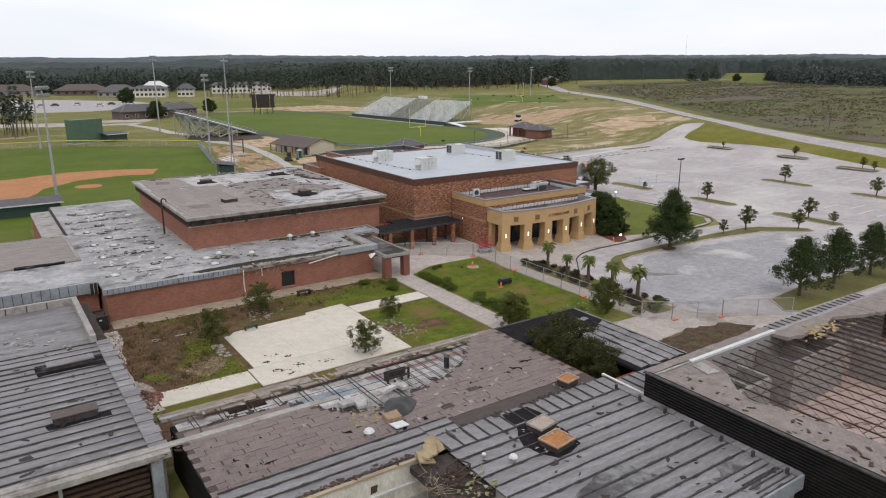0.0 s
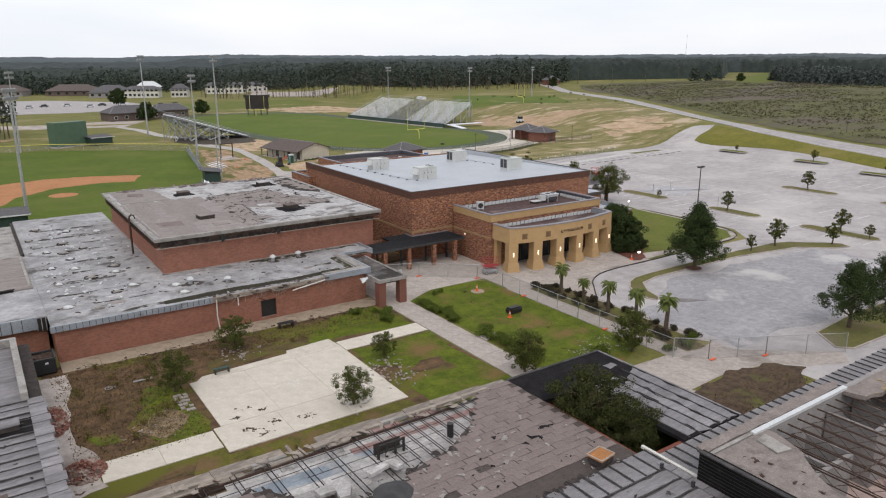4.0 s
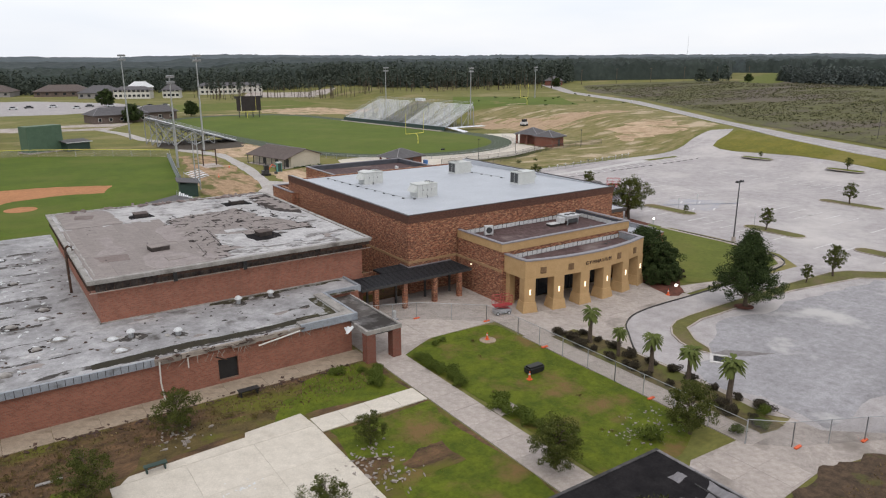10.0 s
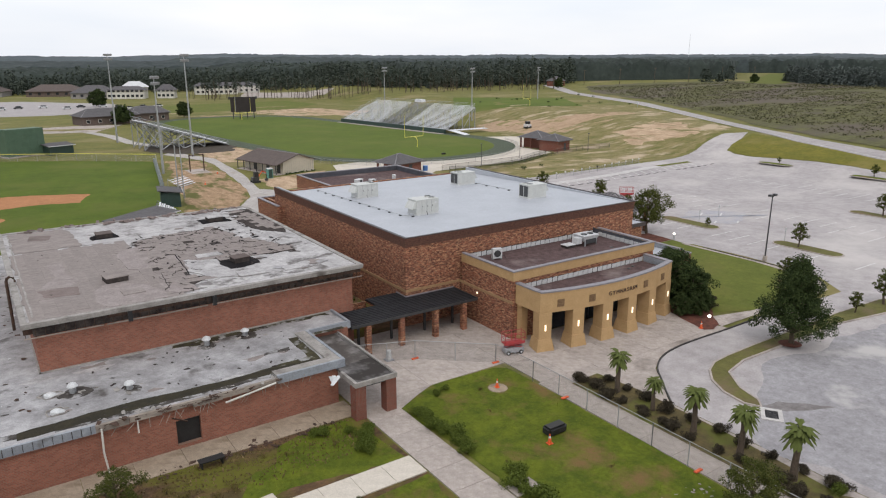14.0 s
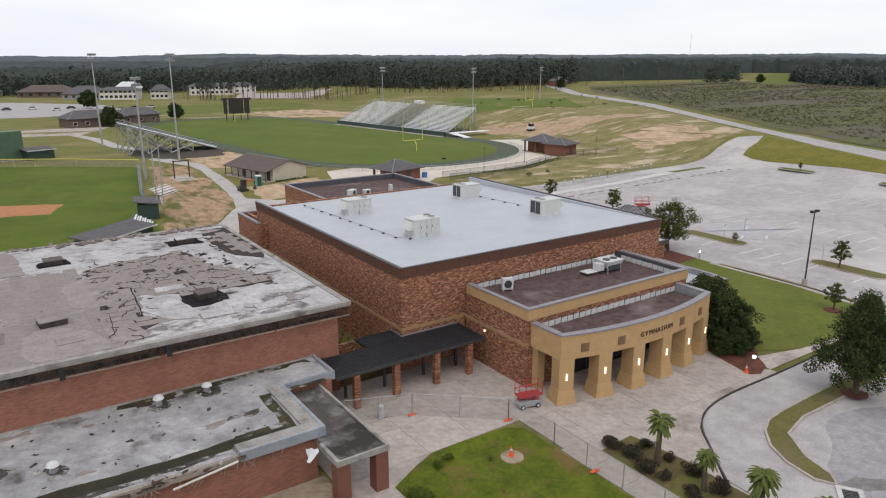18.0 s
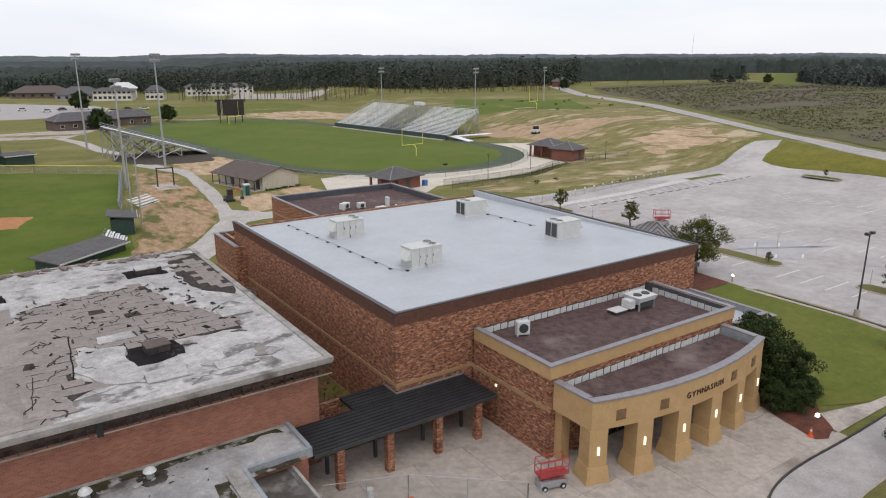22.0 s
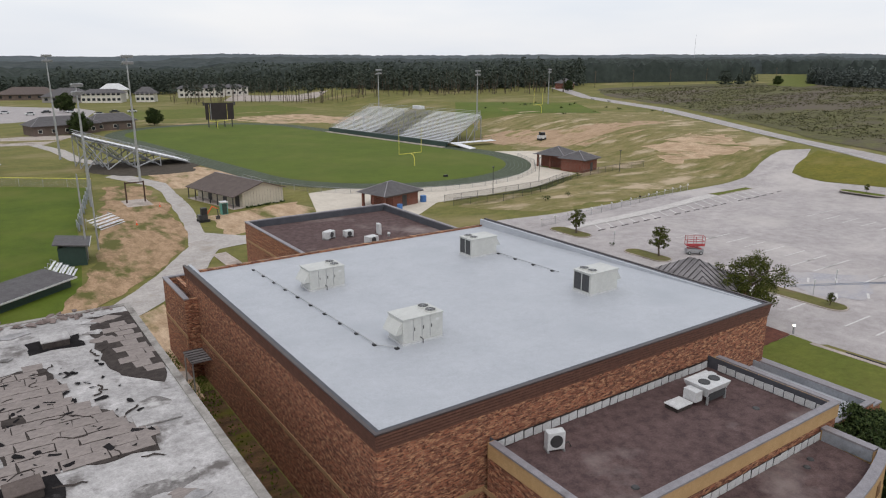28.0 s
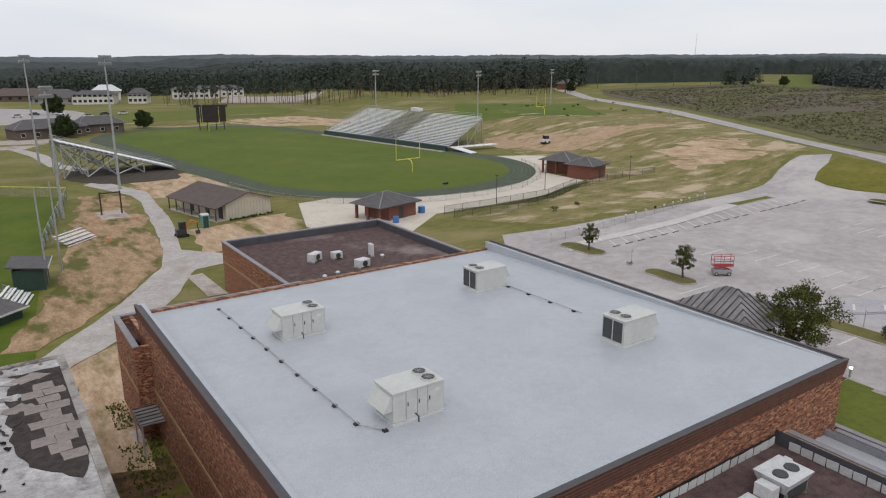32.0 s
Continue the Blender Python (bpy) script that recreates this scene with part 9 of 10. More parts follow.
part("seat", boxes((-0.7, -0.2, 0.4, 0.7, 0.2, 0.46)), GREEN_BOX, seat), part("leg", boxes((-0.6, -0.18, 0, -0.5, 0.18, 0.4)), GREEN_BOX, seat), part("leg", boxes((0.5, -0.18, 0, 0.6, 0.18, 0.4)), GREEN_BOX, seat)


for x, y in ((-3.4, -7.0), (1.9, -11.6), (2.28, -19.7), (2.3, -31.7), (4.8, -41.9), (9.4, -44.0)):
    foot = boxes((x - 0.35, y - 0.12, 0.05, x + 0.35, y + 0.12, 0.17))
    bmesh.ops.bevel(foot, geom=foot.edges[:], offset=0.04, segments=1, affect="EDGES")
    solo("fence_weight", foot, ORANGE, "orange weight at the foot of a fence post", "fence weight", "fence weights")


def scissor_lift(x, y, turn, z=0.06, s=1.0):
    t = thing("scissor_lift", "small red scissor lift with a railed platform", "scissor lift", "scissor lifts", (x, y, z))
    t.rotation_euler.z, t.scale = radians(turn), (s, s, s)
    part("chassis", boxes((-0.9, -0.38, 0.18, 0.9, 0.38, 0.6)), ALU_DARK, t)
    for dx in (-0.62, 0.62):
        for dy in (-0.38, 0.38):
            wheel = part("wheel", tube([(dx, dy - 0.07, 0.19), (dx, dy + 0.07, 0.19)], [0.19, 0.19], 12), BLACK, t)
            part("hub", tube([(dx, dy - 0.08, 0.19), (dx, dy + 0.08, 0.19)], [0.1, 0.1], 8), FLASH, wheel)
    for k in range(4):
        part("scissor_arm", tube([(-0.75, -0.3 + 0.2 * k, 0.62), (0.75, -0.3 + 0.2 * k, 0.95)] if k % 2 else [(0.75, -0.3 + 0.2 * k, 0.62), (-0.75, -0.3 + 0.2 * k, 0.95)], [0.04, 0.04], 5), RED, t)
    part("platform", boxes((-0.95, -0.4, 0.95, 0.95, 0.4, 1.05)), RED, t)
    for zz in (1.5, 2.0):
        part("rail", tube([(-0.95, -0.4, zz), (0.95, -0.4, zz), (0.95, 0.4, zz), (-0.95, 0.4, zz), (-0.95, -0.4, zz)], [0.03] * 5, 5), RED, t)
    for dx in (-0.95, 0, 0.95):
        for dy in (-0.4, 0.4):
            part("rail_post", tube([(dx, dy, 1.05), (dx, dy, 2.0)], [0.03, 0.03], 5), RED, t)
    part("toe_board", boxes((-0.95, -0.42, 1.05, 0.95, -0.4, 1.25)), RED, t)


scissor_lift(4.5, -10.8, -15), scissor_lift(66.4, 30.8, -35, 0.05, 1.25)


def lot_lamp(x, y, h=8.6):
    t = thing("lot_lamp", "dark twin-headed car park lamp post", "street lamp", "car park lamps", (x, y, land(x, y) + 0.04))
    part("base", tube([(0, 0, 0), (0, 0, 0.7)], [0.3, 0.28], 12), CONCRETE, t)
    part("pole", tube([(0, 0, 0.7), (0, 0, h)], [0.1, 0.07], 8), DARK_STEEL, t)
    for s in (-1, 1):
        arm = part("arm", tube([(0, 0, h - 0.15), (s * 0.5, 0, h)], [0.04, 0.04], 6), DARK_STEEL, t)
        part("head", boxes((s * 0.5 - 0.22, -0.2, h - 0.05, s * 0.5 + 0.22, 0.2, h + 0.2)), DARK_STEEL, arm, "boxy lamp head")


lot_lamp(50.4, -6.6)
for x, y, h in ((71.5, 81.6, 5.2), (88, 86.4, 5.2), (113, 86, 5), (138, -4, 7), (158, 24, 7)):
    t = thing("slim_lamp", "slim dark path lamp post", "street lamp", "path lamps", (x, y, land(x, y)))
    part("pole", tube([(0, 0, 0), (0, 0, h)], [0.07, 0.05], 6), DARK_STEEL, t), part("head", boxes((-0.2, -0.2, h, 0.2, 0.2, h + 0.15)), DARK_STEEL, t)
for x, y in ((25.9, -15.7),):
    t = thing("ground_spotlight", "small lit floodlight in the mulch", "floodlight", "floodlights", (x, y, 0.1))
    part("stake", tube([(0, 0, 0), (0, 0, 0.35)], [0.03, 0.03], 6), DARK_STEEL, t), part("lens", boxes((-0.13, -0.1, 0.3, 0.13, 0.1, 0.5)), SPOT_GLOW, t, "glowing lens")
for k, (x, y) in enumerate(((62.4, 12.1), (68.2, 12.6), (62.0, -2.5), (61.2, 40.5))):
    t = thing("bay_sign", "small parking bay sign on a thin post", "sign", "bay signs", (x, y, 0.1))
    part("pole", tube([(0, 0, 0), (0, 0, 1.9)], [0.035, 0.035], 6), ZINC, t), part("plate", boxes((-0.16, -0.02, 1.5, 0.16, 0.02, 1.95)), FLASH, t)
lit = thing("bollard_light", "short lit bollard light at the lawn's corner", "bollard light", at=(50.0, 7.3, 0.03))
part("post", tube([(0, 0, 0), (0, 0, 0.75)], [0.1, 0.1], 10), ZINC, lit), part("lens", tube([(0, 0, 0.75), (0, 0, 1.0)], [0.12, 0.12], 10), SPOT_GLOW, lit, "glowing lens"), part("cap", tube([(0, 0, 1.0), (0, 0, 1.06)], [0.15, 0.08], 10), ZINC, lit)
bin_ = thing("white_bollard", "white cylinder standing on the forecourt", "bollard", at=(-5.4, -5.9, 0.06))
part("body", tube([(0, 0, 0), (0, 0, 0.9)], [0.25, 0.22], 12), FLASH, bin_), part("foot", boxes((-0.35, -0.35, 0, 0.35, 0.35, 0.08)), ALU_DARK, bin_)

# ---- sports ground ----


def field_light(x, y, h, cross, label, z=0.0, material=ZINC, group="field lights"):
    t = thing("field_light", label, "floodlight mast", group, (x, y, land(x, y) + z))
    part("mast", tube([(0, 0, -0.2), (0, 0, h * 0.4), (0, 0, h)], [0.3, 0.23, 0.12], 10), material, t)
    for k in range(2):
        bar = part("crossarm", boxes((-cross / 2, -0.08, h - 0.5 - k * 1.3, cross / 2, 0.08, h - 0.35 - k * 1.3)), ZINC, t)
        for i in range(5):
            xx = -cross / 2 + cross * (i + 0.5) / 5
            bm = tube([(xx, -0.5, h - 0.2 - k * 1.3), (xx, -0.15, h - 0.1 - k * 1.3), (xx, 0.15, h - 0.05 - k * 1.3)], [0.32, 0.28, 0.12], 8)
            part("lamp", bm, ALU_DARK, bar)
    t.rotation_euler.z = radians(30)
    return t


field_light(6.4, 184.7, 26.8, 2.8, "tall steel field floodlight mast"), field_light(16.6, 136.6, 26.5, 2.8, "tall steel field floodlight mast")
field_light(142.9, 181.7, 21.4, 4.2, "stadium floodlight mast behind the stand"), field_light(124.9, 223, 21.8, 4.2, "stadium floodlight mast behind the stand"), field_light(217, 224, 16, 4.2, "far practice field floodlight mast")
field_light(3.4, 112.4, 21.6, 2.2, "tall pale ball field light mast"), field_light(-39.4, 61.6, 20.8, 2.4, "tall pale ball field light mast"), field_light(-34, 155.6, 22.2, 2.4, "tall pale ball field light mast")
for x, y in ((-0.6, 79), (-2.6, 74.5)):
    solo("slim_pole", tube([(x, y, 0), (x, y, 11.5)], [0.13, 0.09], 8), ZINC, "slim plain steel pole beside the ball field", "pole", "slim poles")


def goal(x, y, turn, label):
    t = thing("goal_post", label, "goal post", "goal posts", (x, y, land(x, y)))
    t.rotation_euler.z = radians(turn)
    part("gooseneck", tube([(0, 0, 0), (0, 0, 2.0), (0, 0.5, 2.8), (0, 1.6, 3.05)], [0.11] * 4, 8), YELLOW, t)
    part("crossbar", tube([(-3.55, 1.6, 3.05), (3.55, 1.6, 3.05)], [0.09, 0.09], 8), YELLOW, t)
    for s in (-1, 1):
        part("upright", tube([(s * 3.55, 1.6, 3.0), (s * 3.55, 1.6, 9.2)], [0.07, 0.06], 8), YELLOW, t)


goal(78.0, 121.4, 7, "pale yellow football goal post"), goal(67.0, 246, 187, "far football goal post"), goal(178.5, 186, 20, "yellow goal post on the practice field")
solo("field_bag", boxes((74.5, 103, 0.09, 75.5, 103.6, 0.5)), BLACK, "small dark equipment bag on the field", "equipment bag")


def quad_box(a, b, c, d, h):
    """A plank with the given top corners."""
    bm = bmesh.new()
    top = [bm.verts.new(p) for p in (a, b, c, d)]
    low = [bm.verts.new((p[0], p[1], p[2] - h)) for p in (a, b, c, d)]
    bm.faces.new(top), bm.faces.new(low[::-1])
    for k in range(4):
        bm.faces.new((low[k], low[(k + 1) % 4], top[(k + 1) % 4], top[k]))
    bmesh.ops.recalc_face_normals(bm, faces=bm.faces)
    return bm


def stand(label, fa, fb, ba, bb, z0, z1, rows, dark=None, front=True, name="grandstand", bays=9):
    """Tiered seating between a front line fa-fb and a back line ba-bb."""
    t = thing(name, label, "grandstand")
    fa, fb, ba, bb = (Vector(q) for q in (fa, fb, ba, bb))
    for k in range(rows):
        u0, u1, um = k / rows, (k + 1) / rows, (k + 0.45) / rows
        z = z0 + (z1 - z0) * (k + 1) / rows
        spans = [(0, 1, ALU)] if not dark else [(0, dark[0], ALU), (dark[0], dark[1], ALU_DARK), (dark[1], 1, ALU)]
        for s0, s1, m in spans:
            f0, f1, b0, b1 = fa.lerp(fb, s0), fa.lerp(fb, s1 - 0.003), ba.lerp(bb, s0), ba.lerp(bb, s1 - 0.003)
            # Stands without a front get dark boards, the underside's shade put into colour.
            part("footboard", quad_box((*f0.lerp(b0, u0), z - 0.42), (*f1.lerp(b1, u0), z - 0.42), (*f1.lerp(b1, u1), z - 0.42), (*f0.lerp(b0, u1), z - 0.42), 0.1), m if front else DARK_STEEL, t)
            part("seat_plank", quad_box((*f0.lerp(b0, um), z), (*f1.lerp(b1, um), z), (*f1.lerp(b1, u1 - 0.1 / rows), z), (*f0.lerp(b0, u1 - 0.1 / rows), z), 0.12), m, t)
    if front:
        d = (ba - fa).normalized()
        part("front_wall", quad_box((*(fa - d), z0 + 0.2), (*(fb - d), z0 + 0.2), (*fb, z0 + 0.2), (*fa, z0 + 0.2), z0 + 0.2), GREEN_BOX, t, "dark front wall")
        part("apron", quad_box((*(fa - d * 3), 0.15), (*(fb - d * 3), 0.15), (*(fb - d), 0.15), (*(fa - d), 0.15), 0.1), CONCRETE, t)
    n = bays
    for k in range(n + 1):
        s = k / n
        f, b = fa.lerp(fb, s), ba.lerp(bb, s)
        for u in (0.3, 0.55, 0.8, 1.0):
            q = f.lerp(b, u)
            part("column", boxes((q.x - 0.12, q.y - 0.12, 0, q.x + 0.12, q.y + 0.12, z0 + (z1 - z0) * u - 0.5)), ZINC, t)
        q, w = f.lerp(b, 0.55), f.lerp(b, 1.0)
        part("brace", tube([(q.x, q.y, 0.2), (w.x, w.y, z1 - 0.8)], [0.1, 0.1], 5), ZINC, t)
        q = f.lerp(b, 0.3)
        w = f.lerp(b, 0.8)
        part("raker", tube([(f.x, f.y, z0 - 0.2), (b.x, b.y, z1 - 0.6)], [0.14, 0.14], 5), ZINC, t)
        if not front:
            for ua, ub in ((0.3, 0.55), (0.55, 0.8), (0.8, 1.0), (0.55, 0.3), (0.8, 0.55), (1.0, 0.8)):
                q, w = f.lerp(b, ua), f.lerp(b, ub)
                part("brace", tube([(q.x, q.y, 0.1), (w.x, w.y, z0 + (z1 - z0) * ub - 0.6)], [0.16, 0.16], 5), ZINC, t)
    for zz in (0.5, 1.0):
        part("back_rail", tube([(*ba, z1 + zz), (*bb, z1 + zz)], [0.05, 0.05], 5), ZINC, t)
        for f, b in ((fa, ba), (fb, bb)):
            part("side_rail", tube([(*f, z0 + zz), (*b, z1 + zz)], [0.05, 0.05], 5), ZINC, t)
    return t


st = stand("long aluminium grandstand with a grey middle block", (98.5, 212.4), (107.2, 149.0), (119.3, 219.5), (128.6, 160.5), 1.3, 8.2, 22, (0.40, 0.62))
part("stair", quad_box((107.6, 147.5, 1.3), (109.4, 140.5, 0.2), (112.0, 141.2, 0.2), (110.2, 148.2, 1.3), 0.2), ALU, st), part("landing", boxes((108, 146.5, 1.1, 124, 149.2, 1.25)), ALU, st)
for k in range(5):
    part("stair_rail", tube([(108 + k * 3.5, 146.4, 1.2), (108 + k * 3.5, 146.4, 2.3)], [0.05, 0.05], 5), ZINC, st)
part("camera_deck", boxes((124.6, 192, 8.2, 126.6, 197, 9.3)), ALU, st)
stand("home bleachers seen from behind on steel frames", (33.0, 157.6), (32.0, 168), (8.9, 157.4), (7.9, 168), 0.5, 8.2, 20, None, False, "bleachers", 2)

board = thing("scoreboard", "large dark scoreboard on steel posts", "scoreboard", at=(70, 252, 0))
board.rotation_euler.z = radians(-14)
part("panel", boxes((-5.3, -0.3, 3.0, 5.3, 0.3, 9.4)), surface("dark_scoreboard_face", (0.05, 0.042, 0.042), (0.035, 0.03, 0.03), 0.5), board)
for x in (-4.4, -1.6, 1.6, 4.4):
    part("post", boxes((x - 0.2, -0.2, 0, x + 0.2, 0.2, 3.0)), DARK_STEEL, board)
for s in (-1, 1):
    part("speaker", boxes((s * 5.7 - 0.35, -0.4, 8.4, s * 5.7 + 0.35, 0.4, 9.6)), DARK_STEEL, board)
part("frame", boxes((-3.4, -0.34, 3.0, -3.2, -0.3, 9.4)), ALU_DARK, board)


def hip_house(name, label, x, y, turn, w, d, wall_h, roof_h, wall, roof, porch=0, group="", ridge=0.35, category="building", windows=0):
    t = thing(name, label, category, group, (x, y, land(x, y)))
    t.rotation_euler.z = radians(turn)
    w0 = -w / 2 + porch
    four_walls(t, w0, -d / 2, w / 2, d / 2, 0, wall_h, wall, 0.25)
    e = 0.7
    rx = (w / 2 + e) * ridge
    me = mesh_of("roof", [(-w / 2 - e, -d / 2 - e, wall_h), (w / 2 + e, -d / 2 - e, wall_h), (w / 2 + e, d / 2 + e, wall_h), (-w / 2 - e, d / 2 + e, wall_h), (-rx, 0, wall_h + roof_h), (rx, 0, wall_h + roof_h)],
                 [(0, 1, 5, 4), (1, 2, 5), (2, 3, 4, 5), (3, 0, 4), (3, 2, 1, 0)], roof)
    ob = new("roof", me)
    ob.parent = t
    part("ridge", tube([(-rx, 0, wall_h + roof_h), (rx, 0, wall_h + roof_h)], [0.12, 0.12], 5), COPING, t)
    for sx in (-1, 1):
        for sy in (-1, 1):
            part("hip_cap", tube([(sx * rx, 0, wall_h + roof_h), (sx * (w / 2 + e), sy * (d / 2 + e), wall_h + 0.02)], [0.09, 0.09], 4), COPING, t)
    part("fascia", boxes((-w / 2 - e, -d / 2 - e - 0.05, wall_h - 0.2, w / 2 + e, -d / 2 - e, wall_h)), COPING_DARK, t)
    if porch:
        for yy in (-d / 2 + 0.2, 0, d / 2 - 0.2):
            part("porch_post", boxes((-w / 2, yy - 0.2, 0, -w / 2 + 0.4, yy + 0.2, wall_h)), BRICK_DARK, t)
    part("door", boxes((0.2, -d / 2 - 0.04, 0, 1.3, -d / 2 - 0.002, 2.1)), DARK_STEEL, t)
    for k in range(windows):
        xx = -w / 2 + porch + (k + 0.5) * (w - porch) / windows
        win = part("window", boxes((xx - 0.7, -d / 2 - 0.06, 0.9, xx + 0.7, -d / 2 - 0.002, 2.2)), WHITE, t)
        part("pane", boxes((xx - 0.6, -d / 2 - 0.08, 1.0, xx + 0.6, -d / 2 - 0.061, 2.1)), GLASS, win)
    return t


hip_house("ticket_kiosk", "small brick kiosk with a grey hip roof and open porch", 48.9, 83.3, 14.4, 8.6, 5.9, 2.6, 1.8, BRICK_DARK, SHINGLE_GREY, 2.2, ridge=0.1)
hip_house("concession_hut", "small brick hut with a grey hip roof", 107.2, 93.6, 15, 6.6, 6.0, 3.0, 1.7, BRICK_DARK, SHINGLE_GREY, ridge=0.05, group="field huts")
hip_house("concession_hut", "brick hut with a grey hip roof and shaded porch", 107.4, 101.2, 15, 7.2, 7.5, 3.1, 1.9, BRICK_DARK, SHINGLE_GREY, 2.0, ridge=0.05, group="field huts")
hip_house("field_house", "long low brick field house with a brown hip roof", 15.5, 260, 12, 22, 11, 3.4, 2.8, WALL_BROWN, SHINGLE_GREY, 0, ridge=0.6, windows=5)
hip_house("field_house", "low brick wing of the field house", 33, 267, 8, 15, 9, 3.4, 2.6, WALL_BROWN, SHINGLE_GREY, 0, ridge=0.6, windows=3)
blue = solo("blue_barrel", tube([(47.9, 78.2, 0), (47.9, 78.2, 1.1)], [0.5, 0.5], 12), BLUE, "blue covered barrel beside the kiosk", "barrel", "blue barrels")
solo("blue_barrel", tube([(55.4, 82.2, 0), (55.4, 82.2, 1.2)], [0.6, 0.6], 12), BLUE, "blue covered barrel beside the kiosk", "barrel", "blue barrels")

shed = thing("field_shed", "cream metal shed with a brown roof and open porch", "shed", at=(24.45, 95.4, 0))
shed.rotation_euler.z = radians(13.6)
four_walls(shed, 1.2, 0, 9.9, 15.6, 0, 2.7, CREAM, 0.15)
bm = bmesh.new()
v = [bm.verts.new(p) for p in ((1.2, 0, 2.7), (9.9, 0, 2.7), (5.4, 0, 4.15), (1.2, 0.15, 2.7), (9.9, 0.15, 2.7), (5.4, 0.15, 4.15))]
for f in ((0, 1, 2), (5, 4, 3), (0, 3, 4, 1), (1, 4, 5, 2), (2, 5, 3, 0)):
    bm.faces.new([v[k] for k in f])
part("gable", bm, CREAM, shed)
part("roof", quad_box((-1.0, -0.5, 2.3), (5.4, -0.5, 4.3), (5.4, 16.1, 4.3), (-1.0, 16.1, 2.3), 0.15), SHINGLE_BROWN, shed), part("roof", quad_box((5.4, -0.5, 4.3), (10.4, -0.5, 2.7), (10.4, 16.1, 2.7), (5.4, 16.1, 4.3), 0.15), SHINGLE_BROWN, shed)
part("ridge_cap", tube([(5.4, -0.5, 4.32), (5.4, 16.1, 4.32)], [0.08, 0.08], 5), COPING, shed)
for k in range(7):
    part("porch_post", boxes((-0.75, 0.0 + k * 2.6, 0, -0.6, 0.15 + k * 2.6, 2.3)), DARK_STEEL, shed)
for y in (1.0, 5.2, 10.4):
    part("door", boxes((1.14, y, 0, 1.198, y + 1.3, 2.1)), DARK_STEEL, shed)
part("porch_slab", boxes((-0.9, -0.3, 0.0, 1.2, 15.9, 0.1)), CONCRETE, shed)
for k in range(14):
    part("siding_joint", boxes((1.75 + k * 0.6, -0.02, 0.05, 1.78 + k * 0.6, -0.002, 2.7)), PLASTER, shed)
rubble("shed_plants", [(26 + (u := random.random()) * 8.2, 95.3 + u * 2.0 - random.random() * 0.5, 0.02) for _ in range(40)], "dark low growth along the shed wall", LEAF_DARK, 0.2, 0.4, 1.0, "low plants")
wc = thing("portable_toilet", "turquoise portable toilet beside the shed", "portable toilet", at=(21.2, 92.4, 0))
part("cabin", boxes((-0.55, -0.55, 0.05, 0.55, 0.55, 2.05)), TOILET, wc), part("roof", boxes((-0.6, -0.6, 2.05, 0.6, 0.6, 2.25)), FLASH, wc), part("door", boxes((-0.4, -0.58, 0.15, 0.4, -0.552, 1.95)), GREEN_BOX, wc)
dig = thing("mini_excavator", "small dark excavator parked by the path", "excavator", at=(16.6, 88.6, 0))
for s in (-1, 1):
    part("track", boxes((-0.9, s * 0.6 - 0.15, 0, 0.9, s * 0.6 + 0.15, 0.45)), BLACK, dig)
part("body", boxes((-0.8, -0.6, 0.45, 0.6, 0.6, 1.2)), DARK_STEEL, dig), part("cab", boxes((-0.3, -0.5, 1.2, 0.6, 0.4, 2.3)), BLACK, dig)
part("boom", tube([(0.6, 0, 1.1), (1.6, 0, 2.4), (2.4, 0, 1.9)], [0.12, 0.12, 0.1], 6), ORANGE, dig), part("dipper", tube([(2.4, 0, 1.9), (2.5, 0, 0.6)], [0.09, 0.08], 6), DARK_STEEL, dig), part("bucket", boxes((2.1, -0.25, 0.2, 2.7, 0.25, 0.7)), DARK_STEEL, dig)


def dugout(x, y, turn, w, d, h, label):
    t = thing("dugout", label, "dugout", "dugouts", (x, y, 0))
    t.rotation_euler.z = radians(turn)
    four_walls(t, -w / 2, -d / 2, w / 2, d / 2, 0, h, GREEN_BOX, 0.15)
    part("roof", quad_box((-w / 2 - 0.5, -d / 2 - 0.5, h + 0.1), (w / 2 + 0.5, -d / 2 - 0.5, h + 0.1), (w / 2 + 0.5, d / 2 + 0.5, h + 0.6), (-w / 2 - 0.5, d / 2 + 0.5, h + 0.6), 0.15), SHINGLE_GREY, t)
    part("fascia", boxes((-w / 2 - 0.5, -d / 2 - 0.56, h - 0.05, w / 2 + 0.5, -d / 2 - 0.5, h + 0.15)), FLASH, t)


dugout(-4.2, 74.3, 80, 4.6, 3.2, 2.6, "dark green press box with a grey roof"), dugout(-11.6, 61.0, 38, 11, 4, 1.1, "long low dugout with a grey roof")
eye = thing("batter_screen", "tall green metal box behind the outfield fence", "batter screen", at=(-20.5, 165, 0))
eye.rotation_euler.z = radians(25)
SCREEN = surface("mid_green_metal", (0.075, 0.13, 0.085), (0.06, 0.11, 0.07), 0.6, 0.6, 0.1)
for k in range(5):
    part("panel", boxes((-5 + k * 2, -2, 0.3, -3.02 + k * 2, 2, 7.4)), SCREEN, eye)
part("base", boxes((-5.6, -2.6, 0, 5.6, 2.6, 0.3)), CONCRETE, eye)
dugout(-12.2, 164.5, 20, 6.5, 4, 2.4, "dark green equipment shed")
dugout(-47, 52, 0, 14, 3.6, 2.0, "low dark dugout roof beside the infield")


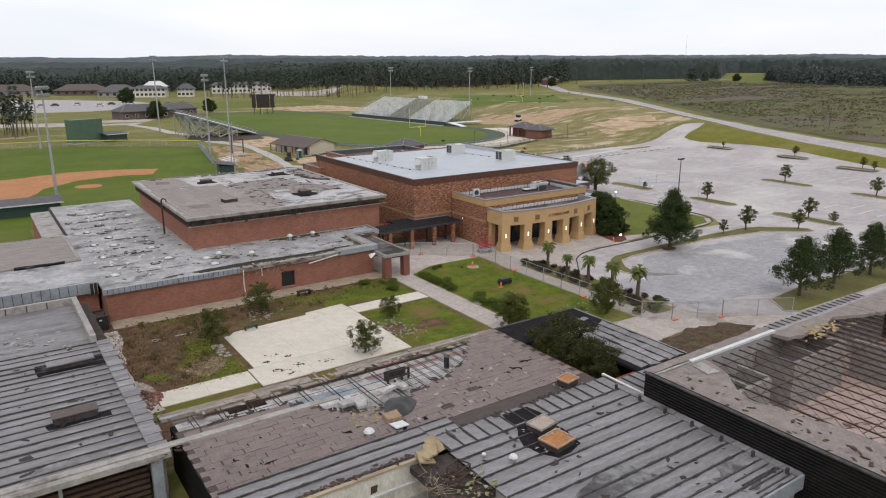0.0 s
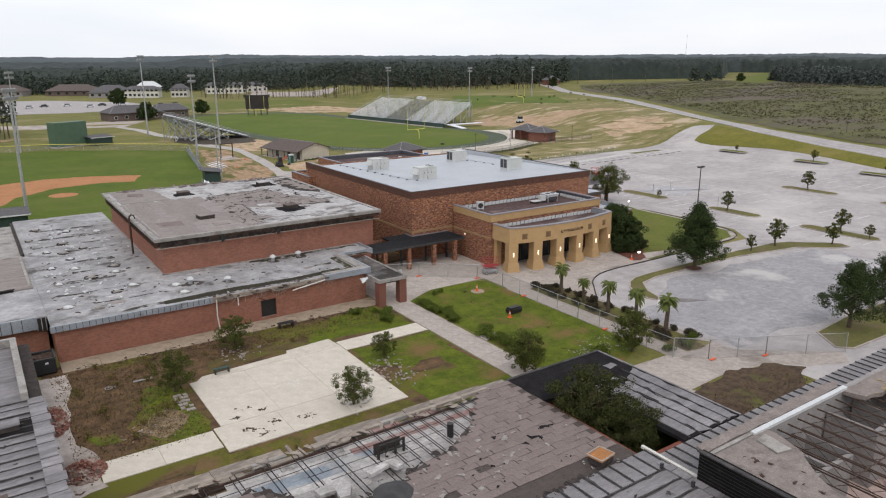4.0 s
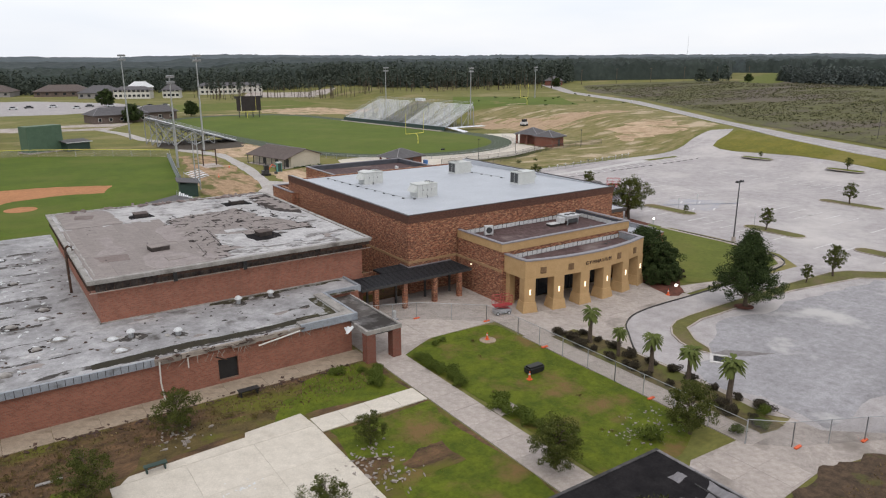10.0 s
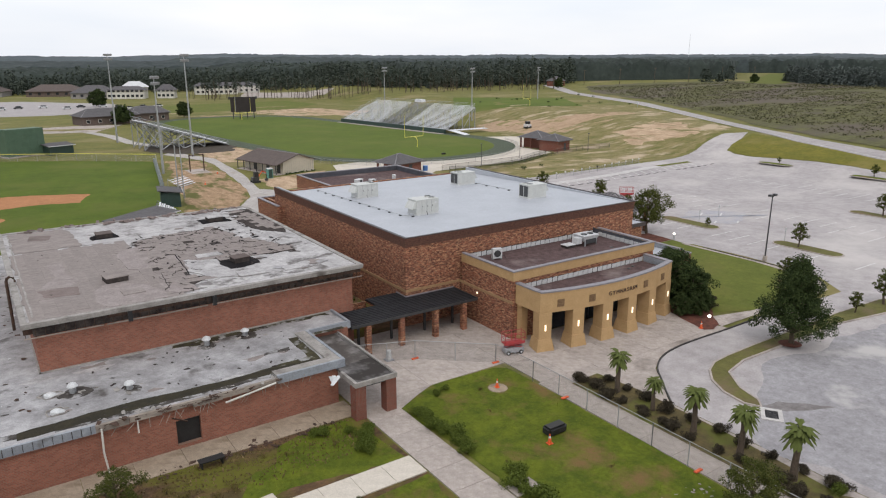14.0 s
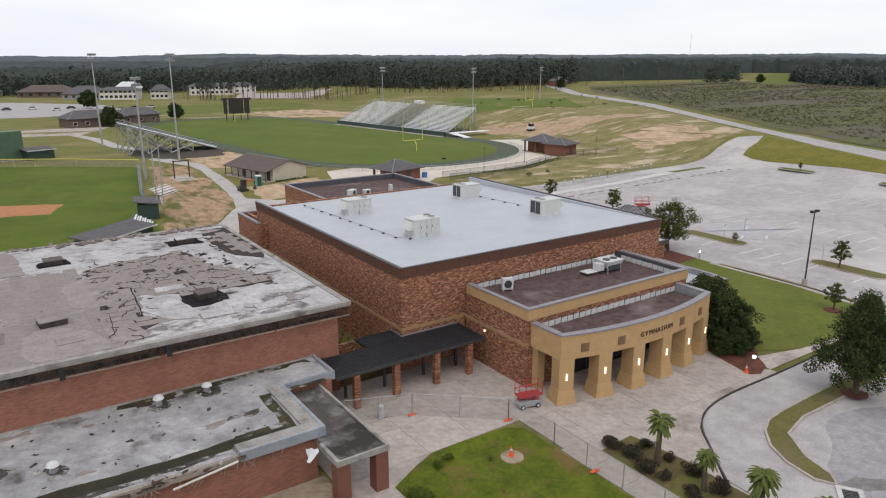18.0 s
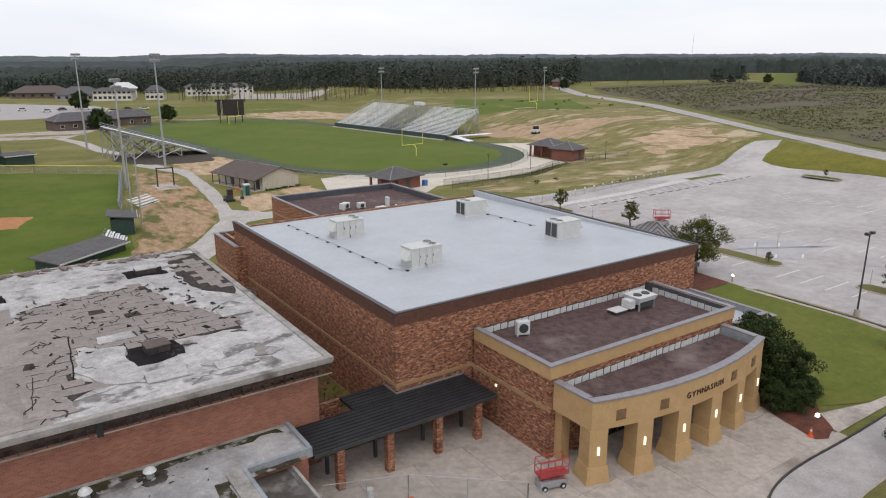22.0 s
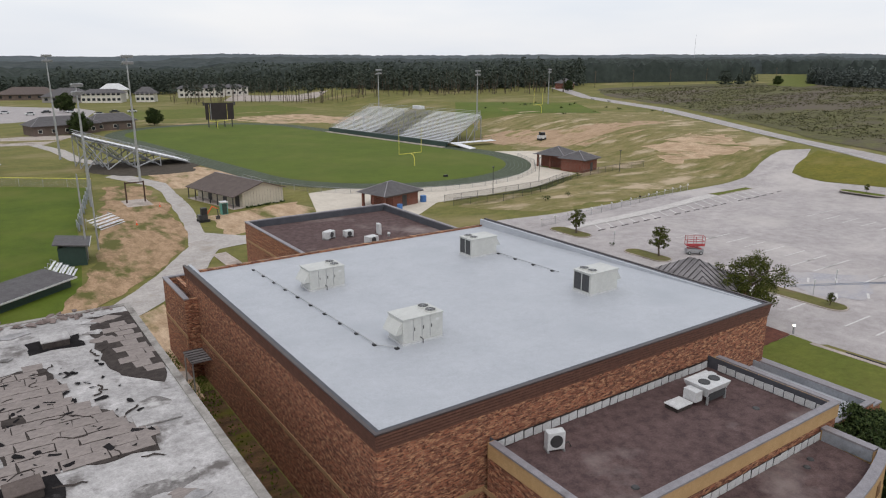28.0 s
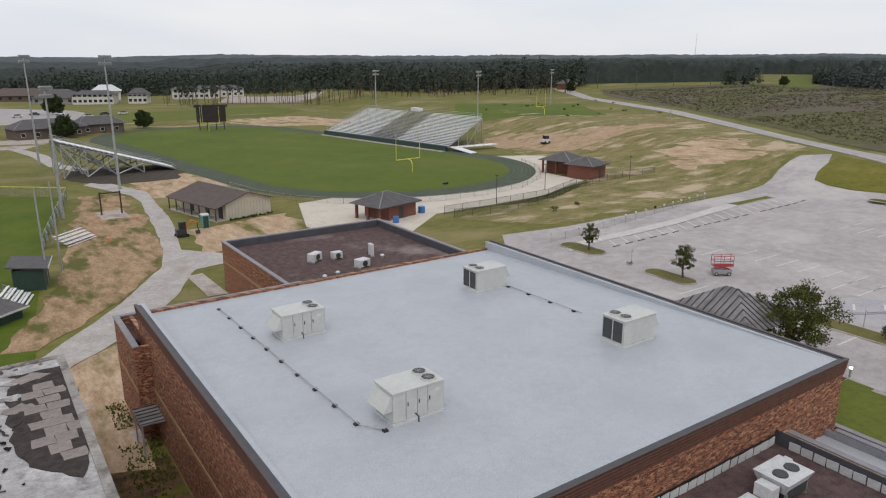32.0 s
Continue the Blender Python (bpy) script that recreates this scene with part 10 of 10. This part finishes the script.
def small_bleachers(x, y, turn, n, w, label):
    t = thing("small_bleachers", label, "bleachers", "small bleachers", (x, y, 0))
    t.rotation_euler.z = radians(turn)
    for k in range(n):
        part("plank", boxes((-w / 2, k * 0.65, 0.42 + k * 0.33, w / 2, k * 0.65 + 0.28, 0.47 + k * 0.33)), ALU, t)
        part("footboard", boxes((-w / 2, k * 0.65 - 0.3, 0.15 + k * 0.33, w / 2, k * 0.65 - 0.05, 0.19 + k * 0.33)), ALU, t)
    for s in (-1, 0, 1):
        part("frame", tube([(s * w * 0.45, -0.3, 0.0), (s * w * 0.45, n * 0.65, 0.4 + n * 0.33)], [0.04, 0.04], 5), ZINC, t)
        part("leg", tube([(s * w * 0.45, n * 0.65, 0.0), (s * w * 0.45, n * 0.65, 0.4 + n * 0.33)], [0.04, 0.04], 5), ZINC, t)


small_bleachers(3.6, 93.4, 45, 4, 6.0, "small aluminium bleachers on the sand"), small_bleachers(-5.2, 68.2, 75, 4, 4.0, "small aluminium bleachers by the dugout")
gate = thing("field_gate", "rusty steel gateway over the sandy path", "gateway", at=(10.8, 111.5, 0))
for x in (-1.6, 1.6):
    part("post", boxes((x - 0.12, -0.12, 0, x + 0.12, 0.12, 4.0)), RUST, gate)
part("beam", boxes((-1.6, -0.1, 3.7, 1.6, 0.1, 3.9)), RUST, gate), part("pad", boxes((-2.2, -4, 0.0, 2.2, 3, 0.08)), CONCRETE, gate)
tr = thing("white_loader", "small white loader on the bare earth", "loader", at=(139, 142, land(139, 142)))
part("body", boxes((-1.2, -0.8, 0.5, 1.2, 0.8, 1.6)), FLASH, tr), part("cab", boxes((-0.6, -0.7, 1.6, 0.8, 0.7, 2.6)), GLASS, tr)
for dx in (-0.8, 0.8):
    part("wheel", tube([(dx, -0.9, 0.45), (dx, 0.9, 0.45)], [0.45, 0.45], 10), BLACK, tr)

# ---- far campus ----


def far_block(x, y, turn, w, d, h, label, wall=None, roof=None, rows=1, cols=8, roof_h=2.5):
    t = thing("school_building", label, "building", "far campus", (x, y, land(x, y)))
    t.rotation_euler.z = radians(turn)
    four_walls(t, -w / 2, -d / 2, w / 2, d / 2, 0, h, wall or WHITE, 0.3)
    me = mesh_of("roof", [(-w / 2 - 1, -d / 2 - 1, h), (w / 2 + 1, -d / 2 - 1, h), (w / 2 + 1, d / 2 + 1, h), (-w / 2 - 1, d / 2 + 1, h), (-w / 2 + d / 3, 0, h + roof_h), (w / 2 - d / 3, 0, h + roof_h)], [(0, 1, 5, 4), (1, 2, 5), (2, 3, 4, 5), (3, 0, 4), (3, 2, 1, 0)], roof or SHINGLE_GREY)
    ob = new("roof", me)
    ob.parent = t
    for r in range(rows):
        for c in range(cols):
            xx, zz = -w / 2 + (c + 0.5) * w / cols, 1.2 + r * 3.3
            part("window", boxes((xx - 0.9, -d / 2 - 0.06, zz, xx + 0.9, -d / 2 - 0.002, zz + 1.6)), GLASS, t)


far_block(61, 456, -24, 23, 12, 5.6, "white two-storey school building with a grey roof", rows=2, cols=8)
far_block(84.5, 449, -24, 11, 10, 5.2, "white gabled entrance building", rows=2, cols=4, roof_h=4)
far_block(128, 484, -10, 30, 12, 6.2, "long white school building behind pines", rows=2, cols=9)
far_block(44, 474, -30, 24, 20, 3.6, "tan school building with a broad grey roof", PLASTER, SHINGLE_GREY, 1, 5, 5.0)
far_block(26, 520, -20, 34, 22, 3.6, "low brown school building with a broad brown roof", WALL_BROWN, SHINGLE_BROWN, 1, 6, 4.5)
far_block(74, 498, -12, 17, 14, 6, "large hall with a white roof", WHITE, FLASH, 1, 4, 4)
far_block(-20, 540, -20, 34, 22, 3.6, "low grey school building", PLASTER, SHINGLE_BROWN, 1, 6, 4.5)
far_block(150, 500, 4, 30, 14, 5.6, "white school wing among pines", rows=2, cols=7)
for k in range(14):
    x = -60 + k * 9 + random.uniform(-2, 2)
    y = 345 + random.uniform(-6, 40)
    t = thing("parked_car", random.choice(("pale car parked at the far campus", "dark car parked at the far campus")), "car", "parked cars", (x, y, land(x, y) + 0.06))
    part("body", boxes((-2.2, -0.9, 0.35, 2.2, 0.9, 0.95)), FLASH if k % 3 else DARK_STEEL, t), part("cabin", boxes((-1.2, -0.8, 0.95, 1.3, 0.8, 1.5)), GLASS, t)
    for dx in (-1.4, 1.4):
        part("wheel", tube([(dx, -0.92, 0.33), (dx, 0.92, 0.33)], [0.33, 0.33], 8), BLACK, t)
mast = thing("radio_mast", "thin distant lattice radio mast", "radio mast", at=(1310, 953, 20))
part("mast", tube([(0, 0, 0), (0, 0, 58)], [0.35, 0.2], 5), ZINC, mast)
house = hip_house("far_house", "small far house at the edge of the wood", 322, 322, 20, 12, 8, 3.5, 3, BRICK_DARK, SHINGLE_GREY, windows=2)
for k in range(6):
    x, y = 340 + k * 26, 312 - k * 10
    t = thing("utility_pole", "far wooden utility pole by the wood", "utility pole", "utility poles", (x, y, land(x, y)))
    part("pole", tube([(0, 0, 0), (0, 0, 11)], [0.2, 0.14], 6), BARK, t), part("crossarm", boxes((-1.2, -0.08, 10.2, 1.2, 0.08, 10.4)), BARK, t)
sg = thing("road_sign", "small white sign beside the road", "sign", at=(208, 150, land(208, 150)))
part("pole", tube([(0, 0, 0), (0, 0, 2)], [0.06, 0.06], 5), ZINC, sg), part("plate", boxes((-0.5, -0.04, 1.4, 0.5, 0.04, 2.2)), FLASH, sg)

# worn and straw-coloured patches over the rough ground
random.seed(31)
for k in range(14):
    x, y = (random.uniform(25, 140), random.uniform(258, 330)) if k < 8 else (random.uniform(-60, 0), random.uniform(170, 240))
    a, b, turn = random.uniform(6, 16), random.uniform(1.5, 4), random.uniform(-0.5, 0.2)
    pts = [(x + a * math.cos(q) * math.cos(turn) - b * math.sin(q) * math.sin(turn), y + a * math.cos(q) * math.sin(turn) + b * math.sin(q) * math.cos(turn)) for q in (0.42 * i for i in range(15))]
    draped("worn_ground", pts, 0.055 + 0.0008 * k, BANK if k % 3 else EARTH, "worn straw-coloured patch of rough ground", "bare earth", rough=1.8, step=1.5)

# ---- woods ----
rng = np.random.default_rng(77)


def wood(name, xy, hmin, hmax, label, material, clumps=26, leaf=0.9, spread=2.6, bare=0.45, trunks=True, category="woodland"):
    """Many pines as one piece of woodland: thin trunks and crowns of ragged clumps."""
    n = len(xy)
    z0 = np.array([land(x, y) for x, y in xy])
    h = rng.uniform(hmin, hmax, n) * np.array([0.86 + 0.3 * noise.noise(Vector((x * 0.02, y * 0.02, 5))) for x, y in xy])
    u = rng.uniform(0, 1, (n, clumps))
    zc = z0[:, None] + h[:, None] * (bare + (1.02 - bare) * u)
    r = spread * (1.05 - u) ** 0.55 * rng.uniform(0.25, 1.0, (n, clumps)) * (h / hmax)[:, None]
    a = rng.uniform(0, 6.283, (n, clumps))
    p = np.stack([xy[:, 0, None] + np.cos(a) * r, xy[:, 1, None] + np.sin(a) * r, zc], -1).reshape(-1, 3)
    m = len(p)
    s = leaf * rng.uniform(0.6, 1.5, m)[:, None]
    d1 = rng.normal(size=(m, 3)) * [1, 1, 0.45]
    d1 /= np.linalg.norm(d1, axis=1)[:, None]
    side = rng.normal(size=(m, 3)) * [0.45, 0.45, 1]
    d2 = np.cross(d1, side)
    d2 /= np.linalg.norm(d2, axis=1)[:, None] + 1e-6
    v = np.stack([p - d1 * s, p + d2 * s * 0.7, p + d1 * s, p - d2 * s * 0.7], 1).reshape(-1, 3)
    me = bpy.data.meshes.new(name)
    me.from_pydata(v.tolist(), [], np.arange(len(v)).reshape(-1, 4).tolist())
    me.materials.append(material)
    tagged(new(name, me), label, category, "", "stuff")
    if trunks:
        base = np.stack([xy[:, 0], xy[:, 1], z0], 1)
        w = 0.2
        offs = np.array([[w, 0, 0], [-w * 0.5, w * 0.87, 0], [-w * 0.5, -w * 0.87, 0]])
        tops = base + np.stack([rng.normal(size=n) * 0.4, rng.normal(size=n) * 0.4, h * 0.95], 1)
        tv = np.concatenate([base[:, None] + offs, tops[:, None] + offs * 0.4], 1).reshape(-1, 3)
        f = np.array([[0, 1, 4, 3], [1, 2, 5, 4], [2, 0, 3, 5]])
        tf = (np.arange(n)[:, None, None] * 6 + f).reshape(-1, 4)
        mt = bpy.data.meshes.new(name + "_trunks")
        mt.from_pydata(tv.tolist(), [], tf.tolist())
        mt.materials.append(BARK)
        tagged(new("pine_trunks", mt), "bare grey-brown pine trunks of the wood", category, "", "stuff")


def between(front, back, n):
    """Random points between two lines of points."""
    A, B = np.array(front, float), np.array(back, float)
    run = np.concatenate([[0], np.cumsum(np.linalg.norm(np.diff(A, axis=0), axis=1))])
    s = rng.uniform(0, run[-1] * 0.9999, n)
    i = np.searchsorted(run, s, side="right") - 1
    f = ((s - run[i]) / (run[i + 1] - run[i]))[:, None]
    a, b = A[i] * (1 - f) + A[i + 1] * f, B[i] * (1 - f) + B[i + 1] * f
    return a + (b - a) * (rng.uniform(0, 1, n) ** 1.2)[:, None]


def outside_gap(xy):
    """Leaves out the trees of a clearing on the right of the wood."""
    az = np.degrees(np.arctan2(xy[:, 1] + 42, xy[:, 0] + 24.7))
    return xy[~((az > 29.4) & (az < 32.8) & (np.hypot(xy[:, 0], xy[:, 1]) < 850))]


EDGE = [(-420, 470), (-160, 500), (-20, 540), (70, 530), (170, 540), (214, 474), (224, 398), (238, 366), (268, 352), (300, 350), (350, 330), (395, 302), (455, 284), (488, 250), (440, 204), (420, 158), (420, 90), (430, -120)]
BACK = [(x * 1.32 + 5, y * 1.32 + 15) for x, y in EDGE]
wood("pine_wood", outside_gap(between(EDGE[:11], BACK[:11], 4300)), 11, 20, "dark pine wood behind the fields", PINE_HAZED, 72, 0.7, 4.4, 0.03, False)
wood("open_pines", between([(90, 396), (130, 400), (165, 366), (205, 318), (262, 296), (300, 290)], [(95, 440), (135, 440), (180, 420), (225, 362), (270, 350), (310, 330)], 210), 12, 18, "open stand of tall pines with bare trunks", PINE_HAZED, 40, 0.6, 2.2, 0.55)
wood("west_pines", between([(-120, 110), (-70, 172), (-38, 190), (-30, 215)], [(-160, 140), (-90, 215), (-55, 225), (-40, 240)], 90), 12, 19, "tall pines beside the ball field", PINE_HAZED, 60, 0.6, 2.4, 0.35)
wood("right_copse", outside_gap(between([(484, 246), (442, 206), (424, 160), (422, 90), (440, 0)], [(580, 300), (520, 240), (490, 180), (490, 90), (500, 0)], 900)), 6, 14, "dark wood beyond the scrub field", PINE_FAR_HAZED, 90, 0.6, 4.0, 0.02, False)
wood("field_oaks", np.array([(424.0, 270.0), (436.0, 268.0), (446.0, 266.0), (428.0, 276.0), (478.0, 240.0)]), 8, 13, "dark broad trees at the edge of the scrub field", PINE_HAZED, 420, 0.6, 6.5, 0.05, False)
# wider forest canopy up to the skyline, three belts with haze in their colour
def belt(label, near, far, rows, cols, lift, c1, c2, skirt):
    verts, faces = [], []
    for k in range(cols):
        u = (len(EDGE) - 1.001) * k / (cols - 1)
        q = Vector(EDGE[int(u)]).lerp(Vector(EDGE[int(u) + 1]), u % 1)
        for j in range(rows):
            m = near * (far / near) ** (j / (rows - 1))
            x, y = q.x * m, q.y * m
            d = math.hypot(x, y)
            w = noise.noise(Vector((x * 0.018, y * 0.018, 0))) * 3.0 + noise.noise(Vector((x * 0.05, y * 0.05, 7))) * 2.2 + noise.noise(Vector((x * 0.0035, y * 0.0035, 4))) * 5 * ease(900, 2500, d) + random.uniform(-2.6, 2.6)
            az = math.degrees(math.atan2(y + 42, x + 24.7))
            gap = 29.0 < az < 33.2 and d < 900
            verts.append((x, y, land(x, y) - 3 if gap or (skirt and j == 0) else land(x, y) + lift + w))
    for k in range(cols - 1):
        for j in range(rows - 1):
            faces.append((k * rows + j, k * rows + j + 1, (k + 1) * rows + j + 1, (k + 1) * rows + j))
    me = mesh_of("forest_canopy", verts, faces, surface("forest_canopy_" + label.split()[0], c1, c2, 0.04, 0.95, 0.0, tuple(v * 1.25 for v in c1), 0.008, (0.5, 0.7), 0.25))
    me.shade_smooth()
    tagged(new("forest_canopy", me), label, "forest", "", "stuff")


# Each belt further out takes a paler, bluer colour to carry the haze.
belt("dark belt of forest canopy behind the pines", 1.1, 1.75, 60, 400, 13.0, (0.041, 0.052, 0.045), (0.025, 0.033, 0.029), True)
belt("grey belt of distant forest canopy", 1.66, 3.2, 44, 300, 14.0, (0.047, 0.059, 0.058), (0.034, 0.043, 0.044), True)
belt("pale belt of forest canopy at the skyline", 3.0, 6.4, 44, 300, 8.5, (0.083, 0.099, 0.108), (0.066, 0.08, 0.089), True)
# scrub over the cleared field
sx = np.stack([rng.uniform(150, 440, 32000), rng.uniform(-140, 320, 32000)], 1)
road_side = sx[:, 0] - 0.62 * sx[:, 1] > 138
keep = np.array([noise.noise(Vector((x * 0.02, y * 0.05, 3))) + 0.5 * noise.noise(Vector((x * 0.09, y * 0.14, 9))) > -0.3 for x, y in sx])
sx = sx[road_side & keep & (sx[:, 1] < 300 - 0.25 * (sx[:, 0] - 250)) & (sx[:, 0] < 430)]
wood("field_scrub", sx, 0.3, 0.9, "low tangled scrub on the cleared field", LEAF_SCRUB, 8, 0.19, 2.0, 0.05, False, "scrub")
draped("scrub_field", [(168, 62), (186, 88), (212, 124), (242, 168), (282, 250), (330, 300), (385, 296), (450, 276), (482, 250), (440, 200), (440, 60), (440, -200), (130, -200), (116, -60), (138, -10), (154, 40)], 0.12, SCRUB, "cleared field of dark low scrub", "field", rough=3, step=12)
draped("far_meadow", [(420, 214), (450, 224), (757, 392), (740, 412), (430, 243)], 0.25, LAWN_NEAT, "pale green meadow between the woods", "field", rough=4, step=12)
